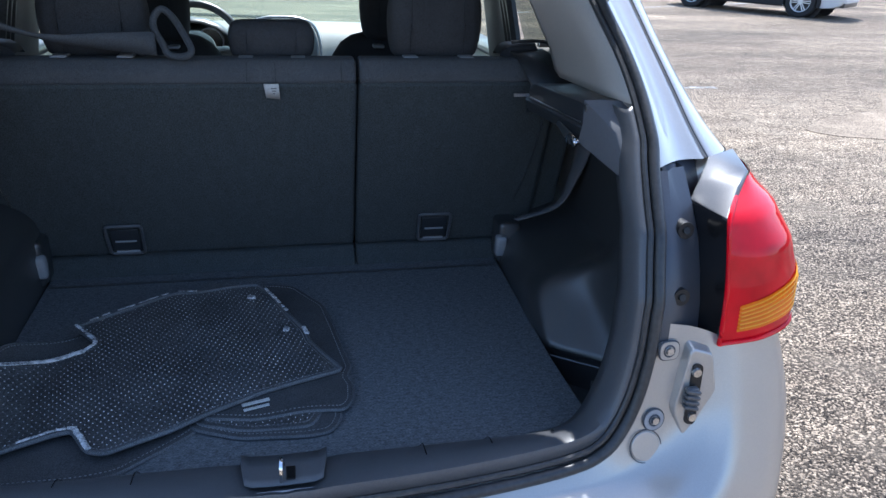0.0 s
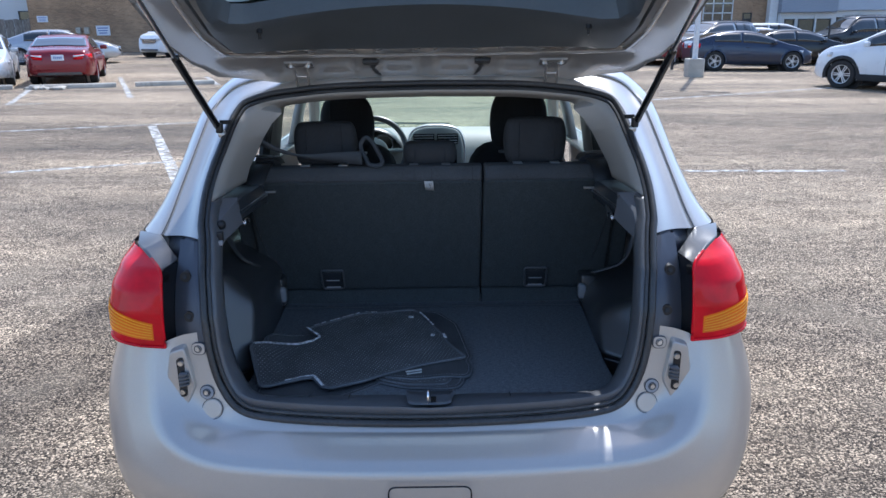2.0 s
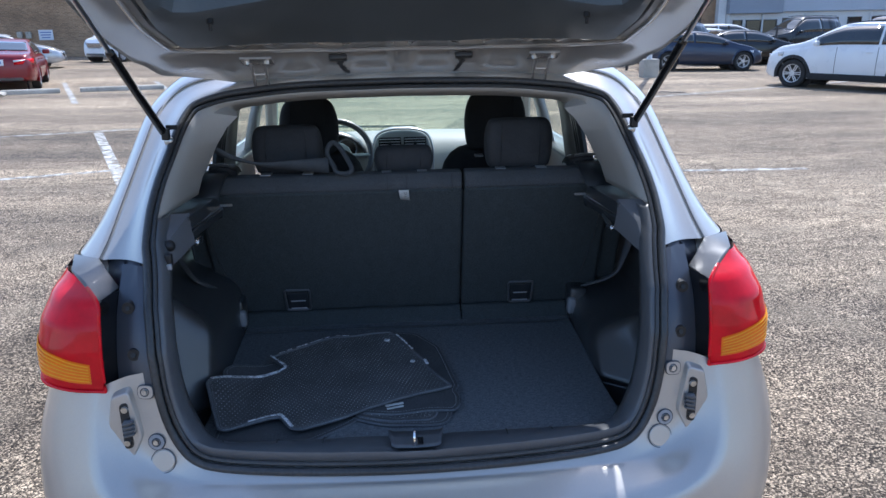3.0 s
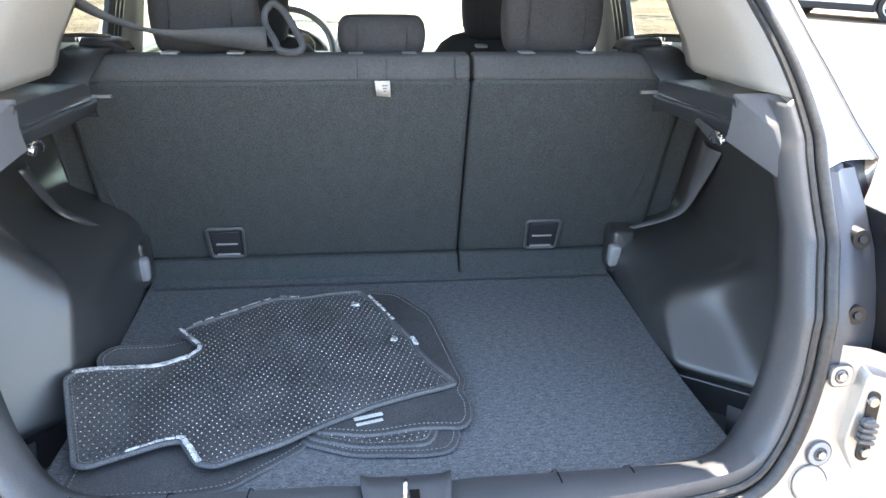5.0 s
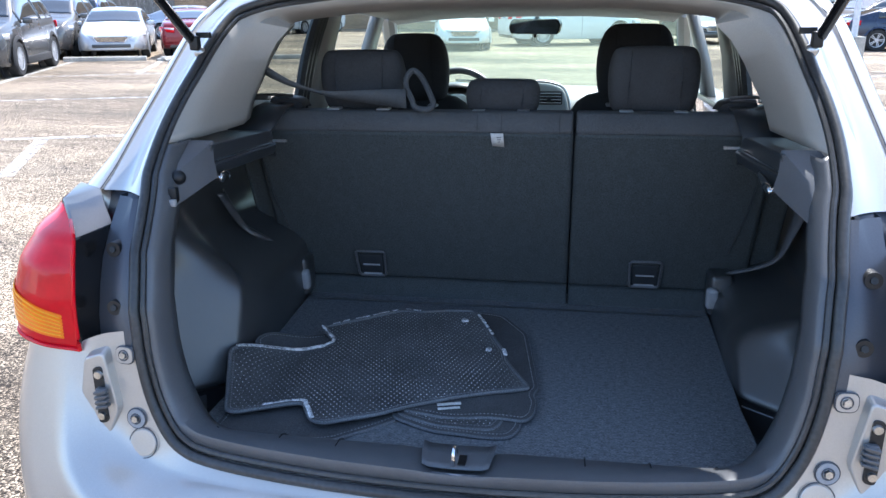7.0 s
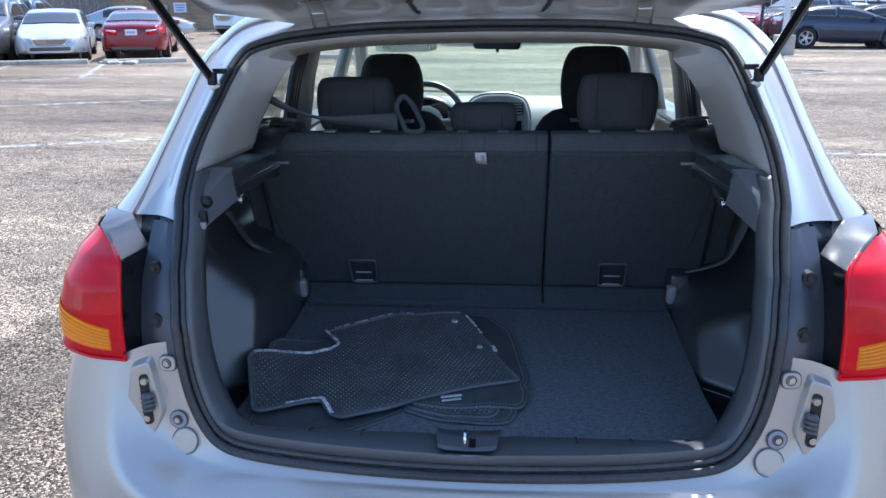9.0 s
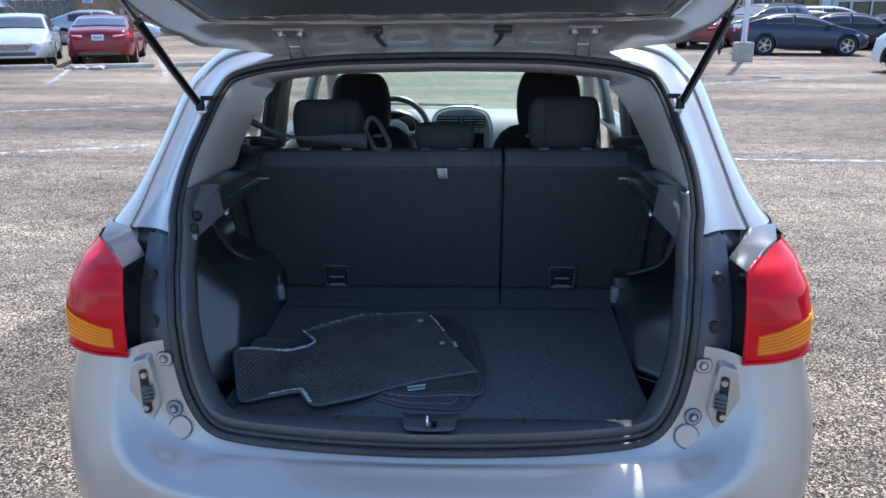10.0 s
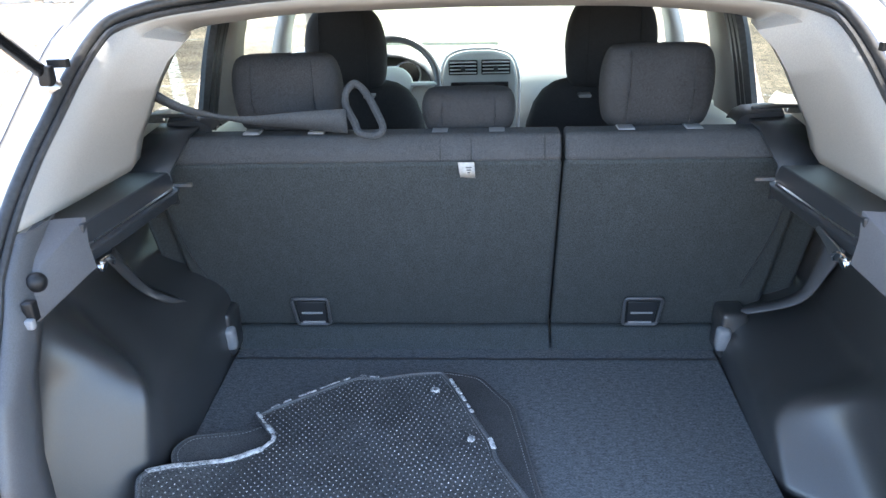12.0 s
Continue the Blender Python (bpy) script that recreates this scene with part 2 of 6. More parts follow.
    l.new(rub.outputs[0], mix.inputs[1])
    mix.inputs[2].default_value = (0.27, 0.222, 0.165, 1)
    # broad worn and oil-dark areas
    area = n.new("ShaderNodeTexNoise")
    area.inputs["Scale"].default_value, area.inputs["Detail"].default_value = 0.16, 4
    l.new(co.outputs["Object"], area.inputs["Vector"])
    ar = n.new("ShaderNodeValToRGB")
    ar.color_ramp.elements[0].position, ar.color_ramp.elements[1].position = 0.38, 0.62
    ar.color_ramp.elements[0].color, ar.color_ramp.elements[1].color = (0.90, 0.90, 0.90, 1), (1.45, 1.45, 1.42, 1)
    l.new(area.outputs["Fac"], ar.inputs[0])
    worn = n.new("ShaderNodeMixRGB")
    worn.blend_type, worn.inputs[0].default_value = "MULTIPLY", 1.0
    l.new(mix.outputs[0], worn.inputs[1])
    l.new(ar.outputs[0], worn.inputs[2])
    # an older, darker strip of paving that runs past the car
    turn = n.new("ShaderNodeMapping")
    turn.inputs["Rotation"].default_value = (0, 0, radians(19.3))
    l.new(co.outputs["Object"], turn.inputs[0])
    rag = n.new("ShaderNodeTexNoise")
    rag.inputs["Scale"].default_value, rag.inputs["Detail"].default_value = 3.0, 6
    l.new(co.outputs["Object"], rag.inputs["Vector"])
    axes = n.new("ShaderNodeSeparateXYZ")
    l.new(turn.outputs[0], axes.inputs[0])
    wob = n.new("ShaderNodeMath")
    wob.operation = "MULTIPLY_ADD"
    wob.inputs[1].default_value = 0.22
    l.new(rag.outputs["Fac"], wob.inputs[0])
    l.new(axes.outputs["X"], wob.inputs[2])
    strip = n.new("ShaderNodeMapRange")
    strip.inputs["From Min"].default_value, strip.inputs["From Max"].default_value = -4.0, 0.0
    l.new(wob.outputs[0], strip.inputs[0])
    band = n.new("ShaderNodeValToRGB")
    e = band.color_ramp.elements
    e[0].position, e[0].color = 0.285, (1, 1, 1, 1)
    e[1].position, e[1].color = 0.300, (0.56, 0.56, 0.57, 1)
    for where, c in ((0.48, (0.60, 0.60, 0.61, 1)), (0.60, (1, 1, 1, 1))):
        e.new(where).color = c
    l.new(strip.outputs[0], band.inputs[0])
    old = n.new("ShaderNodeMixRGB")
    old.blend_type, old.inputs[0].default_value = "MULTIPLY", 1.0
    l.new(worn.outputs[0], old.inputs[1])
    l.new(band.outputs[0], old.inputs[2])
    l.new(old.outputs[0], b.inputs["Base Color"])
    b.inputs["Roughness"].default_value = 0.85
    b.inputs["Specular IOR Level"].default_value = 0.2
    bp = n.new("ShaderNodeBump")
    bp.inputs["Strength"].default_value, bp.inputs["Distance"].default_value = 0.9, 0.008
    l.new(vor.outputs["Distance"], bp.inputs["Height"])
    bp.invert = True
    l.new(bp.outputs[0], b.inputs["Normal"])
    return m


def faded_paint():
    m = bpy.data.materials.new("faded_line_paint")
    m.use_nodes = True
    n, l = m.node_tree.nodes, m.node_tree.links
    co, no, rp, tr, mx = n.new("ShaderNodeTexCoord"), n.new("ShaderNodeTexNoise"), n.new("ShaderNodeValToRGB"), n.new("ShaderNodeBsdfTransparent"), n.new("ShaderNodeMixShader")
    no.inputs["Scale"].default_value, no.inputs["Detail"].default_value = 7, 9
    no.inputs["Roughness"].default_value = 0.75
    rp.color_ramp.elements[0].position, rp.color_ramp.elements[1].position = 0.40, 0.60
    b = n["Principled BSDF"]
    b.inputs["Base Color"].default_value = (0.62, 0.61, 0.57, 1)
    b.inputs["Roughness"].default_value = 0.75
    l.new(co.outputs["Object"], no.inputs["Vector"])
    l.new(no.outputs["Fac"], rp.inputs[0])
    l.new(rp.outputs[0], mx.inputs[0])
    l.new(tr.outputs[0], mx.inputs[1])
    l.new(b.outputs[0], mx.inputs[2])
    l.new(mx.outputs[0], n["Material Output"].inputs[0])
    return m


ASPHALT, LINE_PAINT = asphalt(), faded_paint()


# ---- mesh helpers ----
def part(name, bm, mat, parent=None, label="", smooth=True, subsurf=0, bevel=0.0, solid=0.0, kind=""):
    """Links a bmesh as one mesh object, under a thing or a part if one is given."""
    bmesh.ops.recalc_face_normals(bm, faces=bm.faces)
    me = bpy.data.meshes.new(name)
    bm.to_mesh(me)
    bm.free()
    me.materials.append(mat)
    if smooth:
        me.polygons.foreach_set("use_smooth", [True] * len(me.polygons))
    ob = new(name, me)
    ob.parent = parent
    if label:
        ob["label"] = label
    if kind:
        ob["kind"] = kind
    if solid:
        s = ob.modifiers.new("thickness", "SOLIDIFY")
        s.thickness, s.offset = solid, 0
    if bevel:
        v = ob.modifiers.new("edges", "BEVEL")
        v.width, v.segments, v.limit_method, v.angle_limit = bevel, 3, "ANGLE", radians(35)
    if subsurf:
        s = ob.modifiers.new("surface", "SUBSURF")
        s.levels = s.render_levels = subsurf
    if smooth and not subsurf:
        sharp_from_angle(me, 40)
    return ob


def sharp_from_angle(me, degrees):
    b = bmesh.new()
    b.from_mesh(me)
    for e in b.edges:
        if len(e.link_faces) == 2 and e.calc_face_angle(0) > radians(degrees):
            e.smooth = False
    b.to_mesh(me)
    b.free()


def thing(name, label, category, at=(0, 0, 0), rz=0.0, group="", kind=""):
    ob = new(name)
    ob.empty_display_size = 0.2
    ob.matrix_basis = pose(*at, 0, 0, rz)
    return tagged(ob, label, category, group, kind)


def box(bm, c, s, rot=None, bev=0.0):
    r = bmesh.ops.create_cube(bm, size=1)
    vs = r["verts"]
    m = Matrix.Translation(c) @ (rot.to_4x4() if rot else Matrix()) @ Matrix.Diagonal((*s, 1))
    bmesh.ops.transform(bm, matrix=m, verts=vs)
    if bev:
        es = list({e for v in vs for e in v.link_edges})
        bmesh.ops.bevel(bm, geom=es, offset=bev, segments=3, affect="EDGES", profile=0.5)
    return bm


def cyl(bm, a, b, r, r2=None, n=20):
    a, b = Vector(a), Vector(b)
    d = b - a
    q = d.to_track_quat("Z", "Y").to_matrix().to_4x4()
    bmesh.ops.create_cone(bm, cap_ends=True, segments=n, radius1=r, radius2=r if r2 is None else r2, depth=d.length, matrix=Matrix.Translation((a + b) / 2) @ q)
    return bm


def grid_faces(bm, rows, close_u=False, close_v=False):
    vs = [[bm.verts.new(p) for p in row] for row in rows]
    nu, nv = len(vs), len(vs[0])
    for i in range(nu if close_u else nu - 1):
        for j in range(nv if close_v else nv - 1):
            a, b, c, d = vs[i][j], vs[(i + 1) % nu][j], vs[(i + 1) % nu][(j + 1) % nv], vs[i][(j + 1) % nv]
            try:
                bm.faces.new((a, b, c, d))
            except ValueError:
                pass
    return vs


def crease(bm, rows, which, amount=0.7):
    """Keeps the edges along some rows of a grid crisp under subdivision."""
    layer = bm.edges.layers.float.get("crease_edge") or bm.edges.layers.float.new("crease_edge")
    for i in which:
        for a, b in zip(rows[i], rows[i][1:]):
            e = bm.edges.get((a, b))
            if e:
                e[layer] = amount


def mirror_rows(rows):
    """Rows of stations for x >= 0, first station on the mid plane or not; adds the mirrored half."""
    out = []
    for row in rows:
        left = [(-x, y, z) for x, y, z in row]
        out.append(list(reversed(left[1:] if abs(row[0][0]) < 1e-6 else left)) + list(row))
    return out


def tube(bm, pts, r, n=8, closed=False, flat=1.0):
    """A tube along points."""
    pts = [Vector(p) for p in pts]
    rings = []
    m = len(pts)
    up = Vector((0, 0, 1))
    for i, p in enumerate(pts):
        a = pts[(i - 1) % m] if closed or i else p
        b = pts[(i + 1) % m] if closed or i < m - 1 else p
        d = (b - a).normalized()
        s = d.cross(up)
        s = s.normalized() if s.length > 0.05 else Vector((1, 0, 0))
        t = s.cross(d).normalized()
        rings.append([p + s * (r * math.cos(k * 2 * math.pi / n)) + t * (r * flat * math.sin(k * 2 * math.pi / n)) for k in range(n)])
    vs = grid_faces(bm, rings, close_u=closed, close_v=True)
    if not closed:
        bm.faces.new(vs[0])
        bm.faces.new(list(reversed(vs[-1])))
    return bm


def prism(bm, outline, z0, z1, axis="z"):
    """An outline of (a, b) pairs drawn out along an axis."""
    def put(a, b, h):
        return {"z": (a, b, h), "x": (h, a, b), "y": (a, h, b)}[axis]
    lo = [bm.verts.new(put(a, b, z0)) for a, b in outline]
    hi = [bm.verts.new(put(a, b, z1)) for a, b in outline]
    n = len(outline)
    bm.faces.new(hi)
    bm.faces.new(list(reversed(lo)))
    for i in range(n):
        bm.faces.new((lo[i], lo[(i + 1) % n], hi[(i + 1) % n], hi[i]))
    return bm


def smooth_path(pts, k=6, closed=False):
    """Catmull-Rom through points."""
    p = [Vector(q) for q in pts]
    n = len(p)
    out = []
    for i in range(n if closed else n - 1):
        a, b, c, d = (p[(i + o) % n] if closed else p[min(max(i + o, 0), n - 1)] for o in (-1, 0, 1, 2))
        for s in range(k):
            t = s / k
            out.append(0.5 * (2 * b + (c - a) * t + (2 * a - 5 * b + 4 * c - d) * t * t + (3 * b - a - 3 * c + d) * t ** 3))
    if not closed:
        out.append(p[-1])
    return out


def rounded(outline, r, k=4):
    """The outline with its corners rounded by about r."""
    out = []
    n = len(outline)
    for i in range(n):
        a, b, c = (Vector((*outline[(i + o) % n], 0)) for o in (-1, 0, 1))
        d1, d2 = (a - b), (c - b)
        q = min(r, d1.length * 0.45, d2.length * 0.45)
        s, e = b + d1.normalized() * q, b + d2.normalized() * q
        for j in range(k + 1):
            t = j / k
            v = s * (1 - t) ** 2 + b * 2 * t * (1 - t) + e * t * t
            out.append((v.x, v.y))
    return out


# ---- ground of the parking lot, which rises gently ahead and to the left ----
LOT_X, LOT_Y = -0.0122, 0.0108
LOT_TURN = Matrix.Rotation(math.atan(LOT_Y), 4, "X") @ Matrix.Rotation(-math.atan(LOT_X), 4, "Y")


def lot(x, y, rz=0.0, up=0.0):
    """A place on the sloping lot, upright to its surface."""
    return Matrix.Translation((x, y, LOT_X * x + LOT_Y * (y - 1) + up)) @ LOT_TURN @ Matrix.Rotation(radians(rz), 4, "Z")


def ground_sheet():
    bm = bmesh.new()
    bmesh.ops.create_grid(bm, x_segments=8, y_segments=8, size=600)
    ob = part("ground", bm, ASPHALT, smooth=False)
    ob.matrix_basis = lot(0, 0)
    return tagged(ob, "worn grey-brown asphalt parking lot with exposed gravel", "ground", kind="structure")


ground_sheet()


def stripe(a, b, w=0.1):
    bm = bmesh.new()
    a, b = Vector((*a, 0)), Vector((*b, 0))
    s = (b - a).normalized().cross(Vector((0, 0, 1))) * w / 2
    n = max(2, int((b - a).length / 1.0))
    rows = [[a.lerp(b, i / n) + s + Vector((0, 0, 0.004)), a.lerp(b, i / n) - s + Vector((0, 0, 0.004))] for i in range(n + 1)]
    grid_faces(bm, rows)
    ob = part("parking_line", bm, LINE_PAINT, smooth=False)
    ob.matrix_basis = lot(0, 0)
    return tagged(ob, "faded white painted parking line on asphalt", "road marking", "parking lines", "structure")


for a, b, w in (((-10.69, 9.1), (-2.99, 12.0), 0.11), ((-8.69, 5.62), (-2.98, 7.84), 0.11), ((-4.93, 11.08), (-2.74, 5.99), 0.14), ((-5.88, 6.69), (-4.88, 4.8), 0.14),
                ((-10.15, 22.5), (-7.2, 15.9), 0.14), ((-11.2, 19.3), (-9.25, 14.44), 0.14), ((-13.35, 18.57), (-10.71, 11.7), 0.14), ((-7.45, 22.69), (-6.16, 19.44), 0.14),
                ((-11.9, 13.2), (-8.6, 14.75), 0.1), ((4.35, 15.02), (13.75, 20.1), 0.13), ((2.85, 6.99), (4.9, 6.98), 0.1), ((17.87, 17.91), (22.92, 20.48), 0.1)):
    stripe(a, b, w)


def concrete_patch():
    bm = bmesh.new()
    out = rounded([(4.62, 4.98), (4.80, 4.76), (5.62, 4.50), (7.95, 4.95), (8.25, 6.65), (6.95, 6.8), (6.2, 5.84), (5.55, 5.57), (5.1, 5.38)], 0.2)
    prism(bm, out, -0.02, 0.006)
    ob = part("pavement_patch", bm, PATCH, smooth=False)
    ob.matrix_basis = lot(0, 0)
    return tagged(ob, "pale concrete repair patch in the asphalt", "patch", kind="structure")


concrete_patch()


# ---- the silver hatchback: rear shape ----
PROFILE_Z = (0.60, 0.70, 0.736, 0.78, 0.90, 0.98, 1.078, 1.20, 1.30, 1.42, 1.585, 1.70)
PROFILE_Y = (-0.105, -0.095, -0.092, -0.086, -0.0745, -0.064, -0.022, 0.09, 0.205, 0.350, 0.575, 0.72)


def rear_y(x, z):
    """Where the tailgate opening's plane stands: it leans forward with height and bows with width."""
    return float(np.interp(z, PROFILE_Z, PROFILE_Y)) + 0.195 * x * x


car = thing("hatchback_car", "silver hatchback with its tailgate raised and cargo bay open", "car")
# the opening's edge, half of it, from the top middle down to the sill's middle
APERTURE = ((0, 1.560), (0.27, 1.555), (0.43, 1.541), (0.50, 1.531), (0.555, 1.517), (0.585, 1.502), (0.603, 1.476), (0.615, 1.443), (0.629, 1.382), (0.641, 1.332), (0.648, 1.266), (0.643, 1.20),
            (0.633, 1.163), (0.622, 1.11), (0.615, 1.06), (0.610, 1.01), (0.604, 0.945), (0.597, 0.88), (0.580, 0.81), (0.552, 0.755), (0.515, 0.722), (0.455, 0.708), (0.30, 0.704), (0, 0.703))


def ring(inset, dy, k=4):
    """The opening's closed edge drawn inwards by inset and forwards by dy."""
    half = smooth_path([(x, 0, z) for x, z in APERTURE], k)
    full = list(half) + [Vector((-p.x, 0, p.z)) for p in reversed(half[1:-1])]
    out = []
    n = len(full)
    for i, p in enumerate(full):
        d = full[(i + 1) % n] - full[i - 1]
        nrm = Vector((d.z, 0, -d.x)).normalized()
        q = p - nrm * inset if (p - Vector((0, 0, 1.12))).dot(nrm) > 0 else p + nrm * inset
        out.append(Vector((q.x, rear_y(q.x, q.z) + dy, q.z)))
    return out


def body_shell():
    # pillars and roof edge: stations from the roof's middle out and down to the shoulder
    edge = [(0, .675, 1.607), (.27, .672, 1.604), (.43, .668, 1.598), (.53, .664, 1.592), (.60, .662, 1.584), (.66, .680, 1.562), (.70, .685, 1.532), (.732, .61, 1.49), (.752, .52, 1.405), (.765, .445, 1.335), (.783, .365, 1.266), (.805, .30, 1.205), (.836, .25, 1.158)]
    rows = [[] for _ in range(10)]
    for (x, z), c in zip(APERTURE[:13], edge):
        a, c = Vector((x, rear_y(x, z), z)), Vector(c)
        down = max(0, min(1, (1.52 - z) / 0.12))
        out = (c - a)
        inn = Vector((x * 0.96, a.y + 0.05, z - 0.02 * (1 - down)))
        seam = a + out * 0.62
        rows[0].append(inn)
        rows[1].append(a)
        rows[2].append(a + out * 0.12 + Vector((0, 0.006 * down - 0.003, 0.004)))
        rows[3].append(a + out * 0.36 + Vector((0, 0.024 * down, -0.002)))
        rows[4].append(a + out * 0.58 + Vector((0, -0.004 * down, -0.001)))
        rows[5].append(seam + Vector((0, 0.004, -0.002)))
        rows[6].append(seam + Vector((0.006 * down, -0.004, 0.003 * (1 - down))))
        rows[7].append(c)
        rows[8].append(c + Vector((0.02 * down, 0.10, 0.012 * (1 - down))))
        rows[9].append(c + Vector((0.035 * down, 0.50, 0.022 * (1 - down))))
    bm = bmesh.new()
    vs = grid_faces(bm, mirror_rows(rows))
    crease(bm, vs, (1, 4, 5, 6), .6)
    # shoulder that closes the flank beside the lamp
    for s in (-1, 1):
        grid_faces(bm, [[(s * x, y, z) for x, y, z in ((.836, .25, 1.158), (.868, .35, 1.156), (.875, .75, 1.15))], [(s * x, y, z) for x, y, z in ((.830, .27, 1.10), (.872, .36, 1.09), (.880, .75, 1.09))]])
        b2 = bmesh.new()
        grid_faces(b2, [[(s * x, y, z) for x, y, z in ((.640, .152, 1.174), (.700, .204, 1.170), (.740, .219, 1.165))], [(s * x, y, z) for x, y, z in ((.660, .125, 1.10), (.700, .145, 1.10), (.740, .172, 1.10))]])
        grid_faces(bm, [[(s * x, y, z) for x, y, z in ((.740, .219, 1.165), (.785, .236, 1.158), (.824, .252, 1.151))], [(s * x, y, z) for x, y, z in ((.740, .172, 1.10), (.785, .212, 1.10), (.824, .25, 1.10))]])
        part("lamp_shoulder", b2, JAMB, car, "panel over the tail lamp, coloured dark for what it reflects", solid=.003)
    shell = part("body", bm, SILVER, car, "silver metallic painted rear pillars and roof edge", subsurf=2)
    for s in (-1, 1):
        b2 = bmesh.new()
        line = [Vector((s * p.x, p.y - .003, p.z + .001)) for p in (a.lerp(b, .5) for a, b in zip(rows[5][5:13], rows[6][5:13]))]
        tube(b2, smooth_path(line, 4), .0010, 6)
        part("panel_seam", b2, JAMB, shell, "dark seam along the rear pillar")
    return shell


body_shell()


def side_panels():
    for s in (-1, 1):
        bm = bmesh.new()
        rows = []
        for z in (1.160, 1.11, 1.06, 1.01, 0.96, 0.935, 0.905):
            ax = float(np.interp(-z, [-q[1] for q in APERTURE], [q[0] for q in APERTURE]))
            rows.append([(s * (ax * 0.96), rear_y(ax, z) + 0.05, z), (s * ax, rear_y(ax, z), z), (s * (ax + 0.014), rear_y(ax, z) - 0.003, z), (s * 0.662, rear_y(0.66, z) + 0.006, z), (s * 0.688, rear_y(0.68, z) + 0.010, z), (s * 0.69, rear_y(0.68, z) + 0.12, z)])
        grid_faces(bm, rows)
        # body silver in fact; its dark reflection is in the colour
        part("lamp_pillar_panel", bm, JAMB, car, "silver panel beside the tail lamp, coloured blue-grey as its dark reflection")
        # flank below the belt line, with a wheel arch cut out
        bm = bmesh.new()
        ys = [.25 + .0975 * i for i in range(29)]
        lower = []
        for y in ys:
            zb = 0.26
            for wy in (0.62, 3.29):
                if abs(y - wy) < 0.37:
                    zb = max(zb, 0.33 + math.sqrt(0.37 ** 2 - (y - wy) ** 2))
            lower.append(zb)
        rows = []
        for f in (0, .25, .5, .75, 1):
            rows.append([(s * (0.875 + 0.012 * math.sin(math.pi * f) - 0.02 * (f > .9)), y, zb + (1.13 - zb) * f) for y, zb in zip(ys, lower)])
        grid_faces(bm, rows)
        part("door_panel", bm, SILVER, car, "silver painted flank with wheel arches", solid=0.02)
        # belt line trim and quarter panel above
        bm = bmesh.new()
        grid_faces(bm, [[(s * .865, .25, 1.12), (s * .865, 3.05, 1.10)], [(s * .80, .28, 1.165), (s * .80, 3.0, 1.14)], [(s * .70, .60, 1.17), (s * .70, 3.0, 1.14)]])
        part("window_ledge", bm, TRIM_BLACK, car, "dark window ledge", solid=0.02)


side_panels()


def bumper():
    a = [APERTURE[i] for i in (16, 17, 18, 19, 20, 21, 22, 23)]
    r2 = [(.655, -.002, .938), (.648, -.012, .862), (.632, -.024, .787), (.600, -.038, .722), (.548, -.056, .688), (.472, -.070, .688), (.305, -.090, .689), (0, -.104, .689)]
    r2b = [(.676, -.004, .932), (.672, -.016, .852), (.657, -.030, .770), (.622, -.048, .706), (.560, -.070, .676), (.478, -.088, .684), (.308, -.110, .685), (0, -.124, .685)]
    r3 = [(.700, -.004, .922), (.702, -.030, .838), (.692, -.056, .758), (.656, -.092, .698), (.582, -.124, .664), (.487, -.146, .653), (.310, -.168, .652), (0, -.180, .652)]
    r4 = [(.722, -.014, .910), (.735, -.042, .824), (.724, -.078, .738), (.686, -.122, .682), (.600, -.150, .643), (.494, -.168, .633), (.312, -.191, .632), (0, -.203, .632)]
    r5 = [(0.800, 0.000, 0.914), (0.840, -0.020, 0.800), (0.836, -0.056, 0.690), (0.796, -0.104, 0.600), (0.685, -0.155, 0.550), (0.522, -0.182, 0.540), (0.320, -0.207, 0.540), (0.000, -0.219, 0.540)]
    r6 = [(0.866, 0.050, 0.926), (0.930, 0.050, 0.780), (0.936, 0.030, 0.640), (0.908, -0.030, 0.500), (0.789, -0.110, 0.420), (0.560, -0.165, 0.400), (0.330, -0.195, 0.400), (0.000, -0.207, 0.400)]
    r7 = [(0.892, 0.330, 0.942), (0.954, 0.330, 0.750), (0.960, 0.300, 0.550), (0.942, 0.280, 0.320), (0.798, 0.050, 0.270), (0.570, -0.040, 0.260), (0.335, -0.080, 0.260), (0.000, -0.090, 0.260)]
    first = [(x * 0.965, rear_y(x, z) + 0.04, z + 0.03 * (z < .72)) for x, z in a]
    edge = [(x, rear_y(x, z), z) for x, z in a]
    lip = [tuple(Vector(e).lerp(Vector(q), .18)) for e, q in zip(edge, r2)]
    rows = [list(reversed(r)) for r in (first, edge, lip, r2, r2b, r3, r4, r5, r6, r7)]
    bm = bmesh.new()
    vs = grid_faces(bm, mirror_rows(rows))
    crease(bm, vs, (1, 3, 5, 6), .8)
    crease(bm, vs, (7,), .55)
    b = part("rear_bumper", bm, SILVER, car, "silver painted rear bumper", subsurf=2)
    # tow-eye cover
    bm = bmesh.new()
    out = rounded([(-.105, .505), (.105, .505), (.105, .605), (-.105, .605)], .02)
    pts = [(x, -.2155 + .09 * x * x - (.006 if z > .56 else .0), z) for x, z in out]
    tube(bm, pts, .0022, 6, True)
    part("cover_joint", bm, GLOSS_BLACK, b, "dark joint round the tow-eye cover")
    return b


rear_bumper = bumper()


